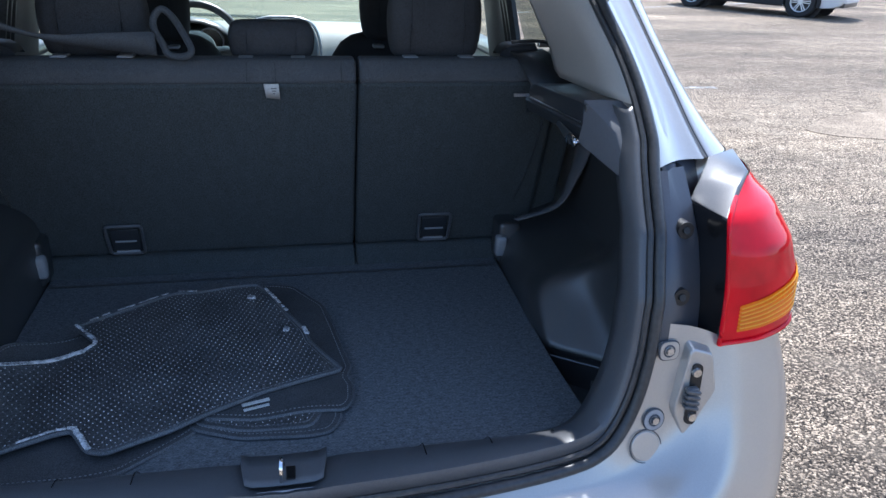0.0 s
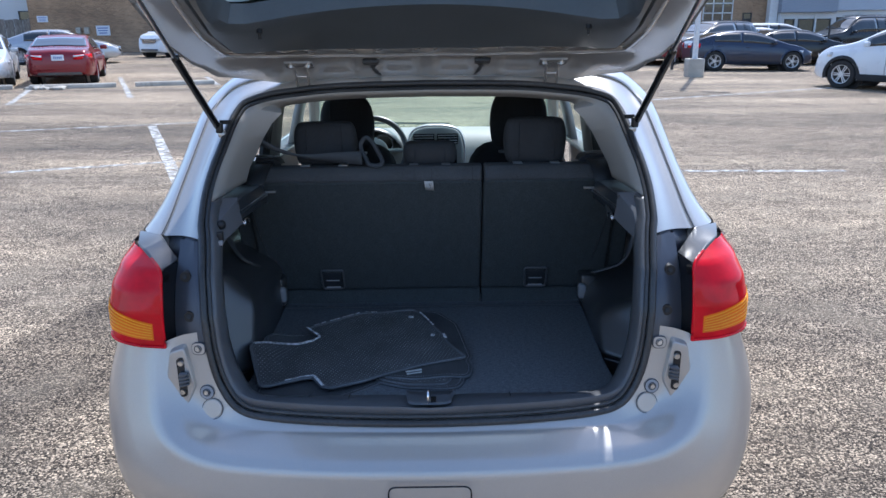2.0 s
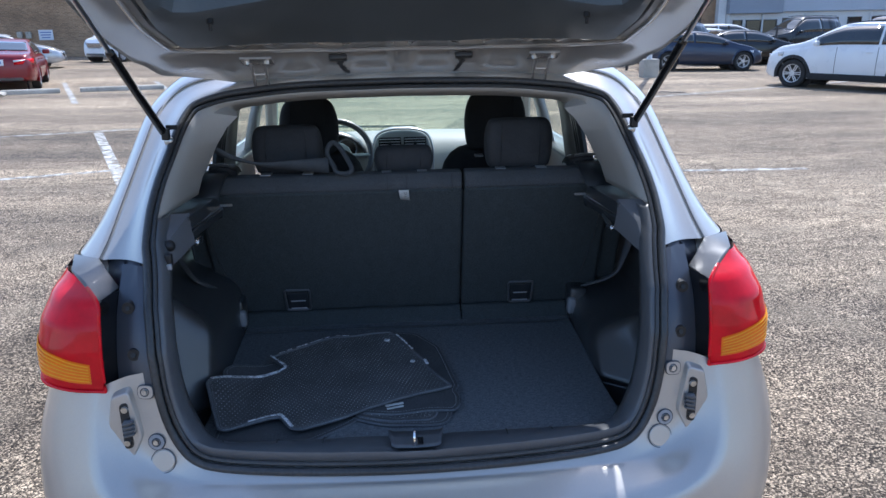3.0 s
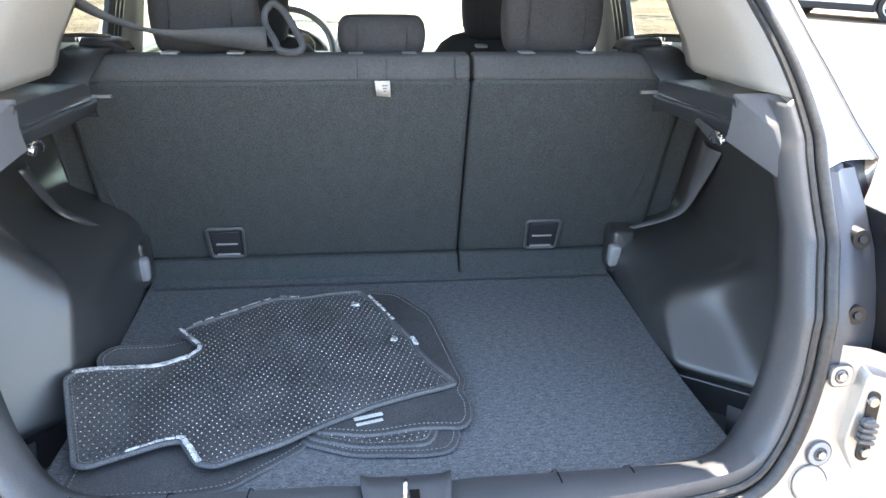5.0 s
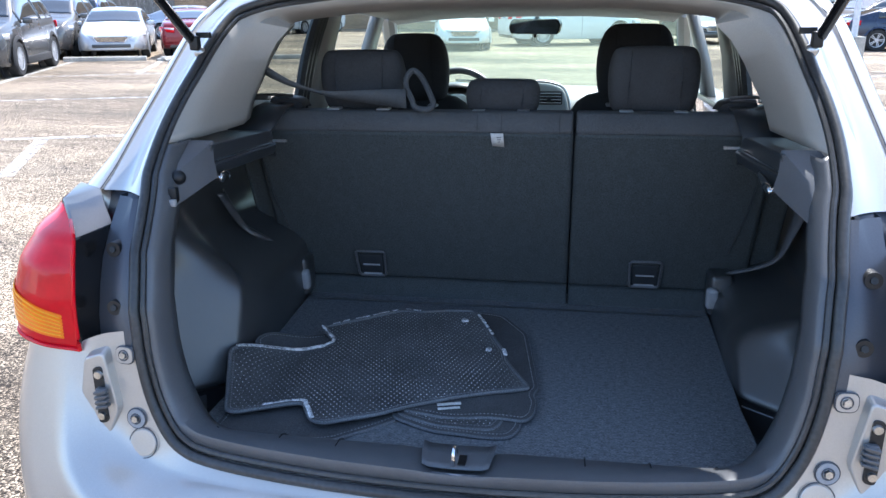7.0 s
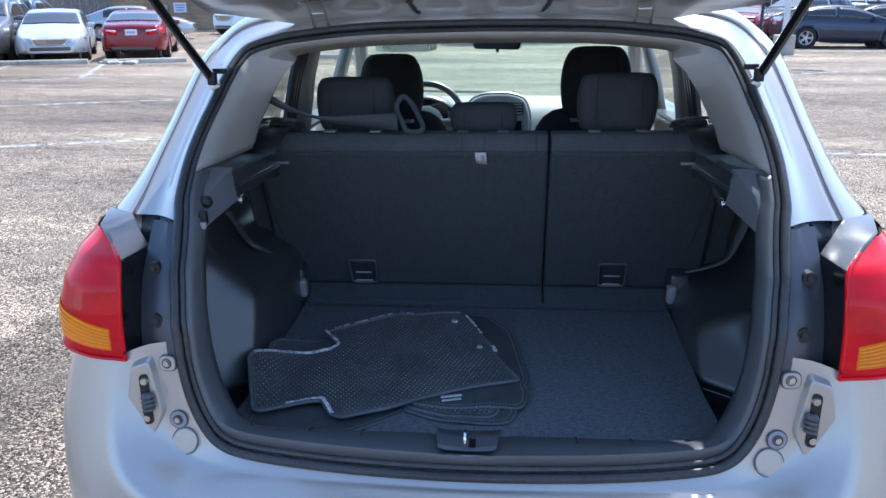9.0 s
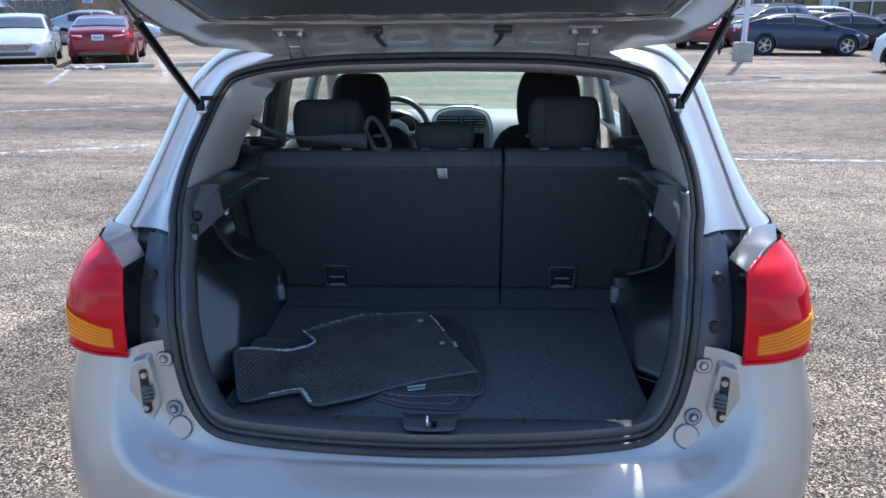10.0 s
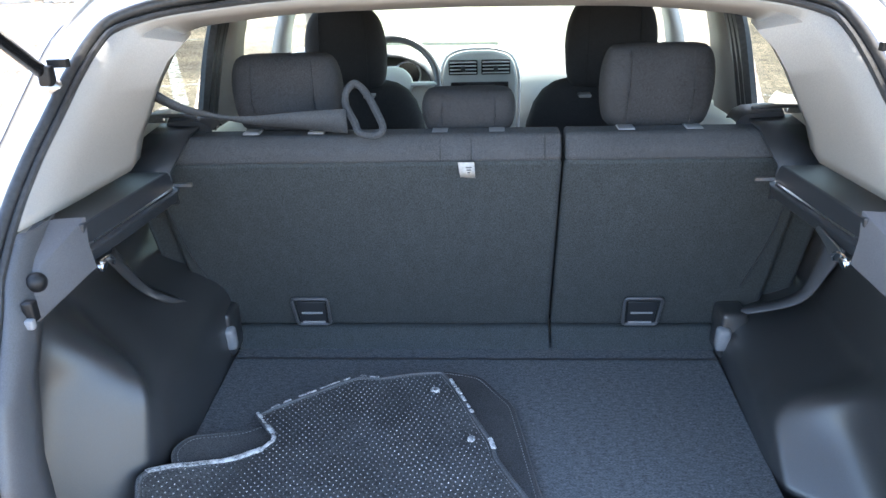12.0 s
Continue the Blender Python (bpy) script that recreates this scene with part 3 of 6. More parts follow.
def fittings():
    for s in (-1, 1):
        # bolts on the bumper's upper arm: the upper one in a pressed tab, the lower one on a washer
        for x, y, z, r in ((.618, -.010, .900, .014), (.602, -.026, .779, .018)):
            at_, face = Vector((s * x, y, z)), Vector((s * .08, -.97, .14)).normalized()
            across = (Vector((1, 0, 0)) - face * face.x).normalized()
            up = face.cross(across)
            bm = bmesh.new()
            if r < .016:
                loop = [(-.016, -.015), (.018, -.015), (.018, .015), (-.016, .015)]
                loop = [at_ + across * a + up * b for a, b in rounded(loop, .012)]
                lid, foot = [bm.verts.new(p + face * .004) for p in loop], [bm.verts.new(p - face * .012) for p in loop]
                bm.faces.new(lid)
                for k in range(len(loop)):
                    bm.faces.new((lid[k], foot[k], foot[(k + 1) % len(loop)], lid[(k + 1) % len(loop)]))
                bmesh.ops.recalc_face_normals(bm, faces=bm.faces)
            else:
                cyl(bm, at_ - face * .012, at_ + face * .003, r * 1.05, r)
                loop = [at_ + across * r * math.cos(q) + up * r * math.sin(q) for q in (k * math.pi / 12 for k in range(24))]
            b = part("bolt_washer", bm, HOOK_GREY if r > .016 else SILVER, rear_bumper, "", smooth=r > .016)
            # a dark ring stands for the shadow round the washer
            bm = bmesh.new()
            tube(bm, [p + (p - at_) * .06 + face * .001 for p in loop], .0016, 6, True)
            part("washer_shade", bm, JAMB, b)
            bm = bmesh.new()
            tube(bm, [at_ + face * .0045 + across * .0095 * math.cos(q) + up * .0095 * math.sin(q) for q in (k * math.pi / 8 for k in range(16))], .0014, 6, True)
            part("bolt_collar", bm, JAMB, b)
            bm = bmesh.new()
            cyl(bm, at_ + face * .002, at_ + face * .009, .0075, .0065, 6)
            part("bolt_head", bm, STEEL, b)
        bm = bmesh.new()
        cap_at, cap_n = Vector((s * .588, -.037, .735)), Vector((s * .05, -.95, .28)).normalized()
        cap_u = Vector((1, 0, 0)) - cap_n * cap_n.x
        cap_v = cap_n.cross(cap_u)
        cyl(bm, cap_at - cap_n * .02, cap_at + cap_n * .0025, .027, .026, 32)
        part("round_cap", bm, SILVER, rear_bumper, "round silver plug cap", bevel=.002)
        bm = bmesh.new()
        tube(bm, [cap_at + cap_n * .002 + cap_u * .0285 * math.cos(q) + cap_v * .0285 * math.sin(q) for q in (k * math.pi / 16 for k in range(32))], .0010, 6, True)
        part("cap_joint", bm, JAMB, rear_bumper)
        for x, y, z in ((.641, .016, .98), (.656, .061, 1.078)):
            bm = bmesh.new()
            cyl(bm, (s * x, y + .02, z), (s * x, y - .003, z + .002), .0155, .014)
            cyl(bm, (s * x, y - .003, z + .002), (s * x, y - .006, z + .003), .0065, .0065, 6)
            part("dark_bolt", bm, DARK_BOLT, car)
        # bump stop in a raised six-sided pad with a dark oblong pocket
        bm = bmesh.new()
        pad = rounded([(s * .652, .908), (s * .690, .896), (s * .702, .830), (s * .680, .742), (s * .652, .750), (s * .630, .800)], .010)
        foot, lid = [], []
        cx, cz = s * .666, .825
        for x, z in pad:
            foot.append(bm.verts.new((cx + (x - cx) * 1.14, -.004, cz + (z - cz) * 1.10)))
            lid.append(bm.verts.new((x, -.034 + .10 * (z - .825), z)))
        bm.faces.new(lid)
        for k in range(len(pad)):
            bm.faces.new((lid[k], foot[k], foot[(k + 1) % len(pad)], lid[(k + 1) % len(pad)]))
        bmesh.ops.recalc_face_normals(bm, faces=bm.faces)
        plate = part("bump_stop_plate", bm, SILVER, rear_bumper, "raised silver pad round the bump stop", smooth=False, bevel=.003)
        bm = bmesh.new()
        out = rounded([(s * .655, .884), (s * .674, .880), (s * .669, .772), (s * .649, .776)], .009)
        lid = [bm.verts.new((x, -.0365 + .10 * (z - .825), z)) for x, z in out]
        foot = [bm.verts.new((x, -.020, z)) for x, z in out]
        bm.faces.new(lid)
        for k in range(len(out)):
            bm.faces.new((lid[k], foot[k], foot[(k + 1) % len(out)], lid[(k + 1) % len(out)]))
        bmesh.ops.recalc_face_normals(bm, faces=bm.faces)
        part("pocket", bm, DARK_BOLT, plate, "dark oblong pocket", smooth=False)
        bm = bmesh.new()
        box(bm, (s * .655, -.0415, .826), (.018, .012, .040), bev=.003)
        for i in range(4):
            box(bm, (s * .653, -.046, .811 + i * .010), (.026, .012, .0055), Matrix.Rotation(s * radians(14), 3, "Y"), bev=.0015)
        part("bump_stop", bm, TRIM_SOFT, plate, "ribbed dark grey bump stop")
        for z in (.868, .788):
            bm = bmesh.new()
            cyl(bm, (s * .662, -.030, z), (s * .662, -.041 + .10 * (z - .825), z), .0085, .007)
            part("screw", bm, STEEL, plate)


fittings()


def tail_lamp(s):
    rows = [(.905, ((.705, -.012), (.78, -.012), (.842, .025), (.868, .11), (.876, .26))), (.93, ((.704, -.014), (.783, -.013), (.850, .025), (.874, .115), (.881, .27))), (1.0, ((.703, -.010), (.785, -.006), (.853, .035), (.876, .13), (.883, .28))), (1.06, ((.703, .004), (.785, .012), (.846, .058), (.870, .14), (.878, .28))),
            (1.11, ((.706, .022), (.775, .045), (.828, .098), (.853, .17), (.865, .28))), (1.128, ((.748, .080), (.788, .100), (.822, .142), (.843, .20), (.855, .28))), (1.146, ((.797, .132), (.803, .138), (.816, .165), (.832, .21), (.845, .28)))]
    rows = [(z, tuple((x + (0, .002, .008, .010, .010)[k], y) for k, (x, y) in enumerate(r))) for z, r in rows]

    def lens(f, z):
        """A point of the lens: f from its inner edge round to the flank."""
        zs = [r[0] for r in rows]
        pts = [Vector((float(np.interp(z, zs, [r[1][k][0] for r in rows])), float(np.interp(z, zs, [r[1][k][1] for r in rows])), z)) for k in range(5)]
        t = min(f, .9999) * 4
        i, t = int(t), t - int(t)
        a, b, c, d = (pts[min(max(i + o, 0), 4)] for o in (-1, 0, 1, 2))
        return .5 * (2 * b + (c - a) * t + (2 * a - 5 * b + 4 * c - d) * t * t + (3 * b - a - 3 * c + d) * t ** 3)

    def foot(f):
        """The lens's lower edge, which rises towards the flank."""
        return .905 + .034 * f
    bm = bmesh.new()
    grid_faces(bm, [[(s * p.x, p.y, p.z) for p in (lens(j / 20, foot(j / 20) + (1.146 - foot(j / 20)) * i / 24) for j in range(21))] for i in range(25)])
    lamp = part("tail_lamp", bm, LENS_RED, car, "glossy red and amber tail lamp")
    # amber indicator band with ribs
    bm = bmesh.new()
    r2 = []
    for i in range(22):
        row = []
        for j in range(17):
            f = j / 16
            lo, hi = .928 + .028 * f, .974 + .056 * f
            p = lens(.10 + .55 * f, lo + (hi - lo) * i / 21)
            rib = .0014 if i % 3 == 0 else .0004
            row.append((s * (p.x + rib * .5), p.y - rib, p.z))
        r2.append(row)
    grid_faces(bm, r2)
    part("amber_lens", bm, LENS_AMBER, lamp, "ribbed amber indicator lens")
    for k in range(6):
        bm = bmesh.new()
        line = []
        for j in range(13):
            f = j / 12
            p = lens(.11 + .53 * f, .934 + .028 * f + (.034 + .028 * f) * k / 5)
            line.append((s * (p.x + .0004), p.y - .0014, p.z))
        tube(bm, line, .0014, 5)
        part("lens_rib", bm, LENS_RIB, lamp, "bright orange rib of the indicator")
    # red rim round the lens
    bm = bmesh.new()
    rim = smooth_path([(s * r[1][0][0], r[1][0][1] - .002, r[0]) for r in rows[:-1]], 4)
    tube(bm, rim, .004, 8)
    tube(bm, [(s * p.x, p.y - .002, p.z + .001) for p in (lens(j / 20, foot(j / 20)) for j in range(16))], .004, 8)
    part("lens_rim", bm, LENS_RED, lamp)
    # black side wall of the housing
    bm = bmesh.new()
    grid_faces(bm, [[(s * .706, r[1][0][1] + .002, r[0]) for r in rows[:5]], [(s * .699, rear_y(.68, r[0]) * .5 + r[1][0][1] * .5 + .004, r[0]) for r in rows[:5]], [(s * .689, rear_y(.68, r[0]) + .006, r[0]) for r in rows[:5]], [(s * .688, rear_y(.68, r[0]) + .08, r[0]) for r in rows[:5]]])
    part("lamp_housing", bm, GLOSS_BLACK, lamp, "black lamp housing")
    # faceted silver cap over the lamp's shoulder
    bm = bmesh.new()
    E, A, B, C, R, T, D = (bm.verts.new((s * x, y, z)) for x, y, z in ((.846, .262, 1.157), (.806, .142, 1.150), (.762, .204, 1.159), (.724, .158, 1.130), (.760, .094, 1.136), (.694, .126, 1.108), (.705, .024, 1.106)))
    for f in ((E, B, A), (A, B, C, R), (R, C, T), (R, T, D), (A, R, D)):
        bm.faces.new(f)
    part("lamp_cap", bm, CAP_GREY, lamp, "faceted grey cap over the lamp", smooth=True, solid=.006, bevel=.003)
    return lamp


for s in (-1, 1):
    tail_lamp(s)


def seals():
    bm = bmesh.new()
    tube(bm, ring(.008, .002), .0098, 10, True)
    part("weatherstrip", bm, RUBBER, car, "black rubber weatherstrip round the opening")
    bm = bmesh.new()
    tube(bm, ring(.0235, .010), .0058, 8, True)
    part("inner_weatherstrip", bm, RUBBER, car, "black rubber inner lip")


seals()


def tailgate():
    """The raised tailgate, built along its own length u from the hinges."""
    hy, hz, run, rise = .60, 1.592, -.937, .349
    def at(x, u, lift=0.0):
        g = min(1, u / .15)
        return (x, hy + run * u + .30 * lift, hz + rise * u + .95 * lift + (.030 - .195 * x * x) * g + .05 * max(0, u - .45) - .042 * max(0, 1 - u / .22) * (lift < .05))
    us = (0, .03, .08, .16, .26, .40, .55, .72, .90, 1.02, 1.08)
    ws = (.45, .515, .582, .646, .680, .690, .688, .680, .66, .62, .55)
    # inner frame: silver margin with a window hole
    bm = bmesh.new()
    outer = [(ws[i], us[i]) for i in range(len(us))]
    po = [(w, u) for w, u in outer]
    full_o = [(w, u) for w, u in po] + [(-w, u) for w, u in reversed(po)]
    inner = [(.15, .146), (.40, .197), (.50, .224), (.555, .252), (.572, .40), (.566, .60), (.545, .76), (.47, .87), (.2, .905)]
    full_i = [(0, .142)] + inner + [(0, .905)] + [(-w, u) for w, u in reversed(inner)]
    n = 216
    def resample(poly):
        p = [Vector((a, b, 0)) for a, b in poly]
        out = []
        c = Vector((0, .5, 0))
        for k in range(n):
            ang = 2 * math.pi * k / n
            d = Vector((math.sin(ang), -math.cos(ang), 0))
            best = None
            for i in range(len(p)):
                a, b = p[i], p[(i + 1) % len(p)]
                e = b - a
                det = d.x * (-e.y) + d.y * e.x
                if abs(det) < 1e-9:
                    continue
                r = a - c
                t = (r.x * (-e.y) + r.y * e.x) / det
                q = (d.x * r.y - d.y * r.x) / det
                if t > 0 and -1e-6 <= q <= 1 + 1e-6:
                    best = t if best is None else max(best, t)
            out.append(c + d * (best or .1))
        return out
    o, i_ = resample(full_o), resample(full_i)
    win = [(.25, .432), (.38, .430), (.45, .429), (.50, .455), (.525, .52), (.51, .66), (.45, .72), (.2, .74)]
    w_i = resample([(0, .432)] + win + [(0, .745)] + [(-a, b) for a, b in reversed(win)])
    grid_faces(bm, [[at(p.x, p.y, .075) for p in o], [at(p.x * .985, .5 + (p.y - .5) * .99, .090) for p in o], [at(.5 * p.x + .5 * w.x, .5 * p.y + .5 * w.y, .100) for p, w in zip(o, w_i)], [at(w.x * 1.06, .5 + (w.y - .5) * 1.06, .082) for w in w_i], [at(w.x * 1.05, .5 + (w.y - .5) * 1.05, .066) for w in w_i]], close_v=True)
    gate = part("tailgate", bm, SILVER, car, "raised silver tailgate seen from below")
    bm = bmesh.new()
    def step(v, a, b):
        t = max(0, min(1, (v - a) / (b - a)))
        return t * t * (3 - 2 * t)
    def pressed(x, u, f):
        """Shallow hollows stamped along the hinge side of the frame."""
        x = abs(x)
        dips = step(x, .015, .045) * step(-x, -.165, -.125) + step(x, .215, .25) * step(-x, -.36, -.325) + .7 * step(x, .42, .44) * step(-x, -.50, -.47)
        return (.020 * dips * step(f, .16, .34) * step(-f, -.92, -.72) + .006 * step(f, .42, .55) * step(-f, -.95, -.8)) * step(-u, -.25, -.18)
    rows = [[at(p.x, p.y, .075) for p in o], [at(p.x * .998, .5 + (p.y - .5) * .998, .012) for p in o], [at(p.x * .985, .5 + (p.y - .5) * .992, -.003) for p in o]]
    for k in range(1, 13):
        f = .96 - .9 * k / 12
        rows.append([at(q.x + (p.x - q.x) * f, q.y + (p.y - q.y) * f, .001 + .012 * (1 - f) + pressed(q.x + (p.x - q.x) * f, q.y + (p.y - q.y) * f, 1 - f)) for p, q in zip(o, i_)])
    rows += [[at(q.x * 1.02, .5 + (q.y - .5) * 1.02, .014) for q in i_], [at(q.x * 1.01, .5 + (q.y - .5) * 1.01, .03) for q in i_]]
    grid_faces(bm, rows, close_v=True)
    part("inner_frame", bm, INNER_SILVER, gate, "silver painted inner frame of the tailgate")
    # pressed bead in the frame
    bm = bmesh.new()
    tube(bm, [at(q.x + (p.x - q.x) * .22, q.y + (p.y - q.y) * .22, .008) for p, q in zip(o, i_)], .007, 8, True, flat=.8)
    part("pressed_bead", bm, INNER_SILVER, gate)
    # black trim ring between the frame and the glass
    bm = bmesh.new()
    rows = [[at(q.x * 1.0, .5 + (q.y - .5) * 1.0, .020) for q in i_], [at(q.x * .985, .5 + (q.y - .5) * .985, .000) for q in i_], [at(.5 * q.x + .5 * w.x, .5 * q.y + .5 * w.y, -.006) for q, w in zip(i_, w_i)], [at(w.x * 1.02, .5 + (w.y - .5) * 1.03, .004) for w in w_i], [at(w.x, w.y, .055) for w in w_i]]
    grid_faces(bm, rows, close_v=True)
    part("inner_trim", bm, GATE_TRIM, gate, "black plastic tailgate trim")
    bm = bmesh.new()
    bm.faces.new([bm.verts.new(at(w.x * 1.05, .5 + (w.y - .5) * 1.05, .060)) for w in w_i])
    part("rear_window", bm, GATE_GLASS, gate, "green tinted rear window", smooth=False)
    # spoiler lip over the upper edge
    for s in (-1, 1):
        bm = bmesh.new()
        cyl(bm, at(s * .44, .40, -.004), at(s * .44, .40, -.016), .008)
        cyl(bm, at(s * .44, .40, -.016), at(s * .44, .395, -.030), .004)
        part("pull_hook", bm, DARK_BOLT, gate)
        # hinge with two side plates
        bm = bmesh.new()
        for dx in (-.018, .018):
            tube(bm, [(s * .396 + dx, .606, 1.524), (s * .391 + dx, .560, 1.540), (s * .384 + dx, .500, 1.576), (s * .378 + dx, .435, 1.612)], .0045, 6)
        cyl(bm, (s * .392 - .024, .566, 1.538), (s * .392 + .024, .566, 1.538), .005)
        cyl(bm, (s * .384 - .022, .496, 1.579), (s * .384 + .022, .496, 1.579), .004)
        box(bm, (s * .377, .425, 1.617), (.082, .045, .006), Matrix.Rotation(radians(-20), 3, "X"))
        for dx in (-.026, .026):
            cyl(bm, (s * .377 + dx, .425, 1.617), (s * .377 + dx, .422, 1.607), .007, .006, 6)
        part("hinge", bm, INNER_SILVER, gate, "silver steel tailgate hinge")
        # wiring boot
        bm = bmesh.new()
        pts = smooth_path([(s * .060, .592, 1.571), (s * .115, .590, 1.572), (s * .150, .580, 1.580), (s * .166, .557, 1.597), (s * .172, .53, 1.618)], 8)
        tube(bm, pts, .0085, 10)
        box(bm, (s * .100, .590, 1.566), (.120, .022, .018), bev=.006)
        box(bm, (s * .173, .520, 1.618), (.050, .024, .014), Matrix.Rotation(radians(-20), 3, "X"), bev=.004)
        for p in pts[16:30:3]:
            cyl(bm, p - Vector((0, .003, 0)), p + Vector((0, .003, .002)), .0115, .0115, 12)
        part("wiring_boot", bm, RUBBER, gate, "ribbed black wiring boot")
        # gas strut
        bm = bmesh.new()
        a, b = Vector((s * .632, .405, 1.442)), Vector((s * .645, -.10, 1.815))
        mid = a.lerp(b, .56)
        cyl(bm, a, mid, .0105, n=16)
        cyl(bm, mid, mid + (b - a) * .01, .0105, .006, n=16)
        strut = part("gas_strut", bm, GLOSS_BLACK, car, "black tailgate gas strut")
        bm = bmesh.new()
        cyl(bm, mid, b, .0055, n=12)
        part("piston_rod", bm, STEEL, strut, "steel piston rod")
        bm = bmesh.new()
        box(bm, (s * .612, .420, 1.452), (.030, .012, .012))
        box(bm, (s * .626, .405, 1.436), (.020, .020, .030), bev=.004)
        part("strut_bracket", bm, DARK_BOLT, strut)
        bm = bmesh.new()
        bmesh.ops.create_uvsphere(bm, u_segments=14, v_segments=10, radius=.0135, matrix=Matrix.Translation((s * .622, .415, 1.416)))
        part("ball_stud", bm, STEEL, strut, "steel ball stud")
    return gate


tailgate()


def roof_and_glass():
    bm = bmesh.new()
    rows = []
    for y, z, w in ((.70, 1.612, .66), (1.1, 1.635, .655), (1.7, 1.64, .65), (2.15, 1.60, .64), (2.35, 1.545, .63)):
        rows.append([(w * f, y, z - .055 * abs(f) ** 3) for f in (0, .3, .6, .85, 1)])
    grid_faces(bm, mirror_rows(rows))
    part("roof", bm, SILVER, car, "silver painted roof", solid=.02, subsurf=1)
    bm = bmesh.new()
    rows = [[(w * f, y, z - .03 * abs(f) ** 3) for f in (0, .4, .75, 1)] for y, z, w in ((.60, 1.522, .57), (.9, 1.53, .60), (1.5, 1.535, .61), (2.1, 1.50, .60), (2.28, 1.475, .60))]
    grid_faces(bm, mirror_rows(rows))
    part("headliner", bm, HEADLINER, car, "pale grey cloth headliner", solid=.01)
    # windscreen, between its pillars
    bm = bmesh.new()
    grid_faces(bm, mirror_rows([[(0, 2.34, 1.50), (.35, 2.33, 1.495), (.62, 2.30, 1.475)], [(0, 3.14, 1.06), (.40, 3.08, 1.06), (.73, 2.92, 1.06)]]))
    ws = part("windscreen", bm, WINDSCREEN, car, "clear windscreen with a green tint")
    ws.visible_shadow = False
    for s in (-1, 1):
        bm = bmesh.new()
        tube(bm, smooth_path([(s * .64, 2.26, 1.49), (s * .70, 2.6, 1.30), (s * .77, 2.98, 1.08)], 4), .035, 8)
        part("front_pillar", bm, TRIM_GREY, car, "pale grey windscreen pillar")
        # centre pillar and rear door pillar
        bm = bmesh.new()
        grid_faces(bm, [[(s * .64, 2.02, 1.49), (s * .64, 2.15, 1.49)], [(s * .70, 2.00, 1.30), (s * .70, 2.16, 1.30)], [(s * .735, 1.98, 1.14), (s * .735, 2.18, 1.14)]])
        part("centre_pillar", bm, TRIM_GREY, car, "pale grey centre pillar", solid=.03)
        bm = bmesh.new()
        grid_faces(bm, [[(s * .635, 1.37, 1.50), (s * .63, 1.50, 1.50)], [(s * .675, 1.32, 1.35), (s * .665, 1.47, 1.35)], [(s * .70, 1.25, 1.15), (s * .69, 1.44, 1.15)]])
        part("rear_pillar_trim", bm, TRIM_GREY, car, "pale grey pillar trim", solid=.02)
        for dy in (-.02, -.055, -.09):
            bm = bmesh.new()
            tube(bm, smooth_path([(s * .635, 1.37 + dy, 1.50), (s * .675, 1.32 + dy, 1.35), (s * .70, 1.25 + dy, 1.15)], 5), .016, 6)
            part("door_seal", bm, RUBBER, car)
        # side panes
        for y0, y1 in ((.70, 1.22), (1.47, 2.0), (2.18, 2.9)):
            bm = bmesh.new()
            top1 = y1 if y1 < 2.5 else 2.3
            grid_faces(bm, [[(s * .665, y0 + .06, 1.49), (s * .665, top1 + .1, 1.49)], [(s * .76, y0, 1.14), (s * .76, y1, 1.14)]])
            p = part("side_window", bm, GLASS if y0 > 2 else GLASS_DARK if y0 < 1 else GLASS, car, smooth=False)
            p.visible_shadow = False


roof_and_glass()


def front_end():
    bm = bmesh.new()
    rows = []
    for y, zt, w in ((2.95, 1.08, .80), (3.3, 1.02, .82), (3.7, .97, .82), (4.0, .90, .78), (4.12, .78, .70)):
        rows.append([(w * f, y - .12 * f ** 2 * (y > 3.6), zt - .06 * f ** 3) for f in (0, .5, .85, 1)])
    grid_faces(bm, mirror_rows(rows))
    part("bonnet", bm, SILVER, car, "silver painted bonnet", solid=.02, subsurf=1)
    bm = bmesh.new()
    rows = [[(w * f, y - .30 * f ** 3, z) for f in (0, .5, .8, 1)] for z, y, w in ((.80, 4.12, .84), (.6, 4.16, .87), (.4, 4.15, .87), (.22, 4.05, .82))]
    grid_faces(bm, mirror_rows(rows))
    part("front_bumper", bm, SILVER, car, "silver painted front bumper", solid=.02, subsurf=1)
    bm = bmesh.new()
    box(bm, (0, 2.0, .24), (1.60, 3.6, .06))
    part("floor_pan", bm, TRIM_BLACK, car)
    for s in (-1, 1):
        for y in (.62, 3.29):
            wheel(car, Vector((s * .78, y, .33)), .33, .2, s)


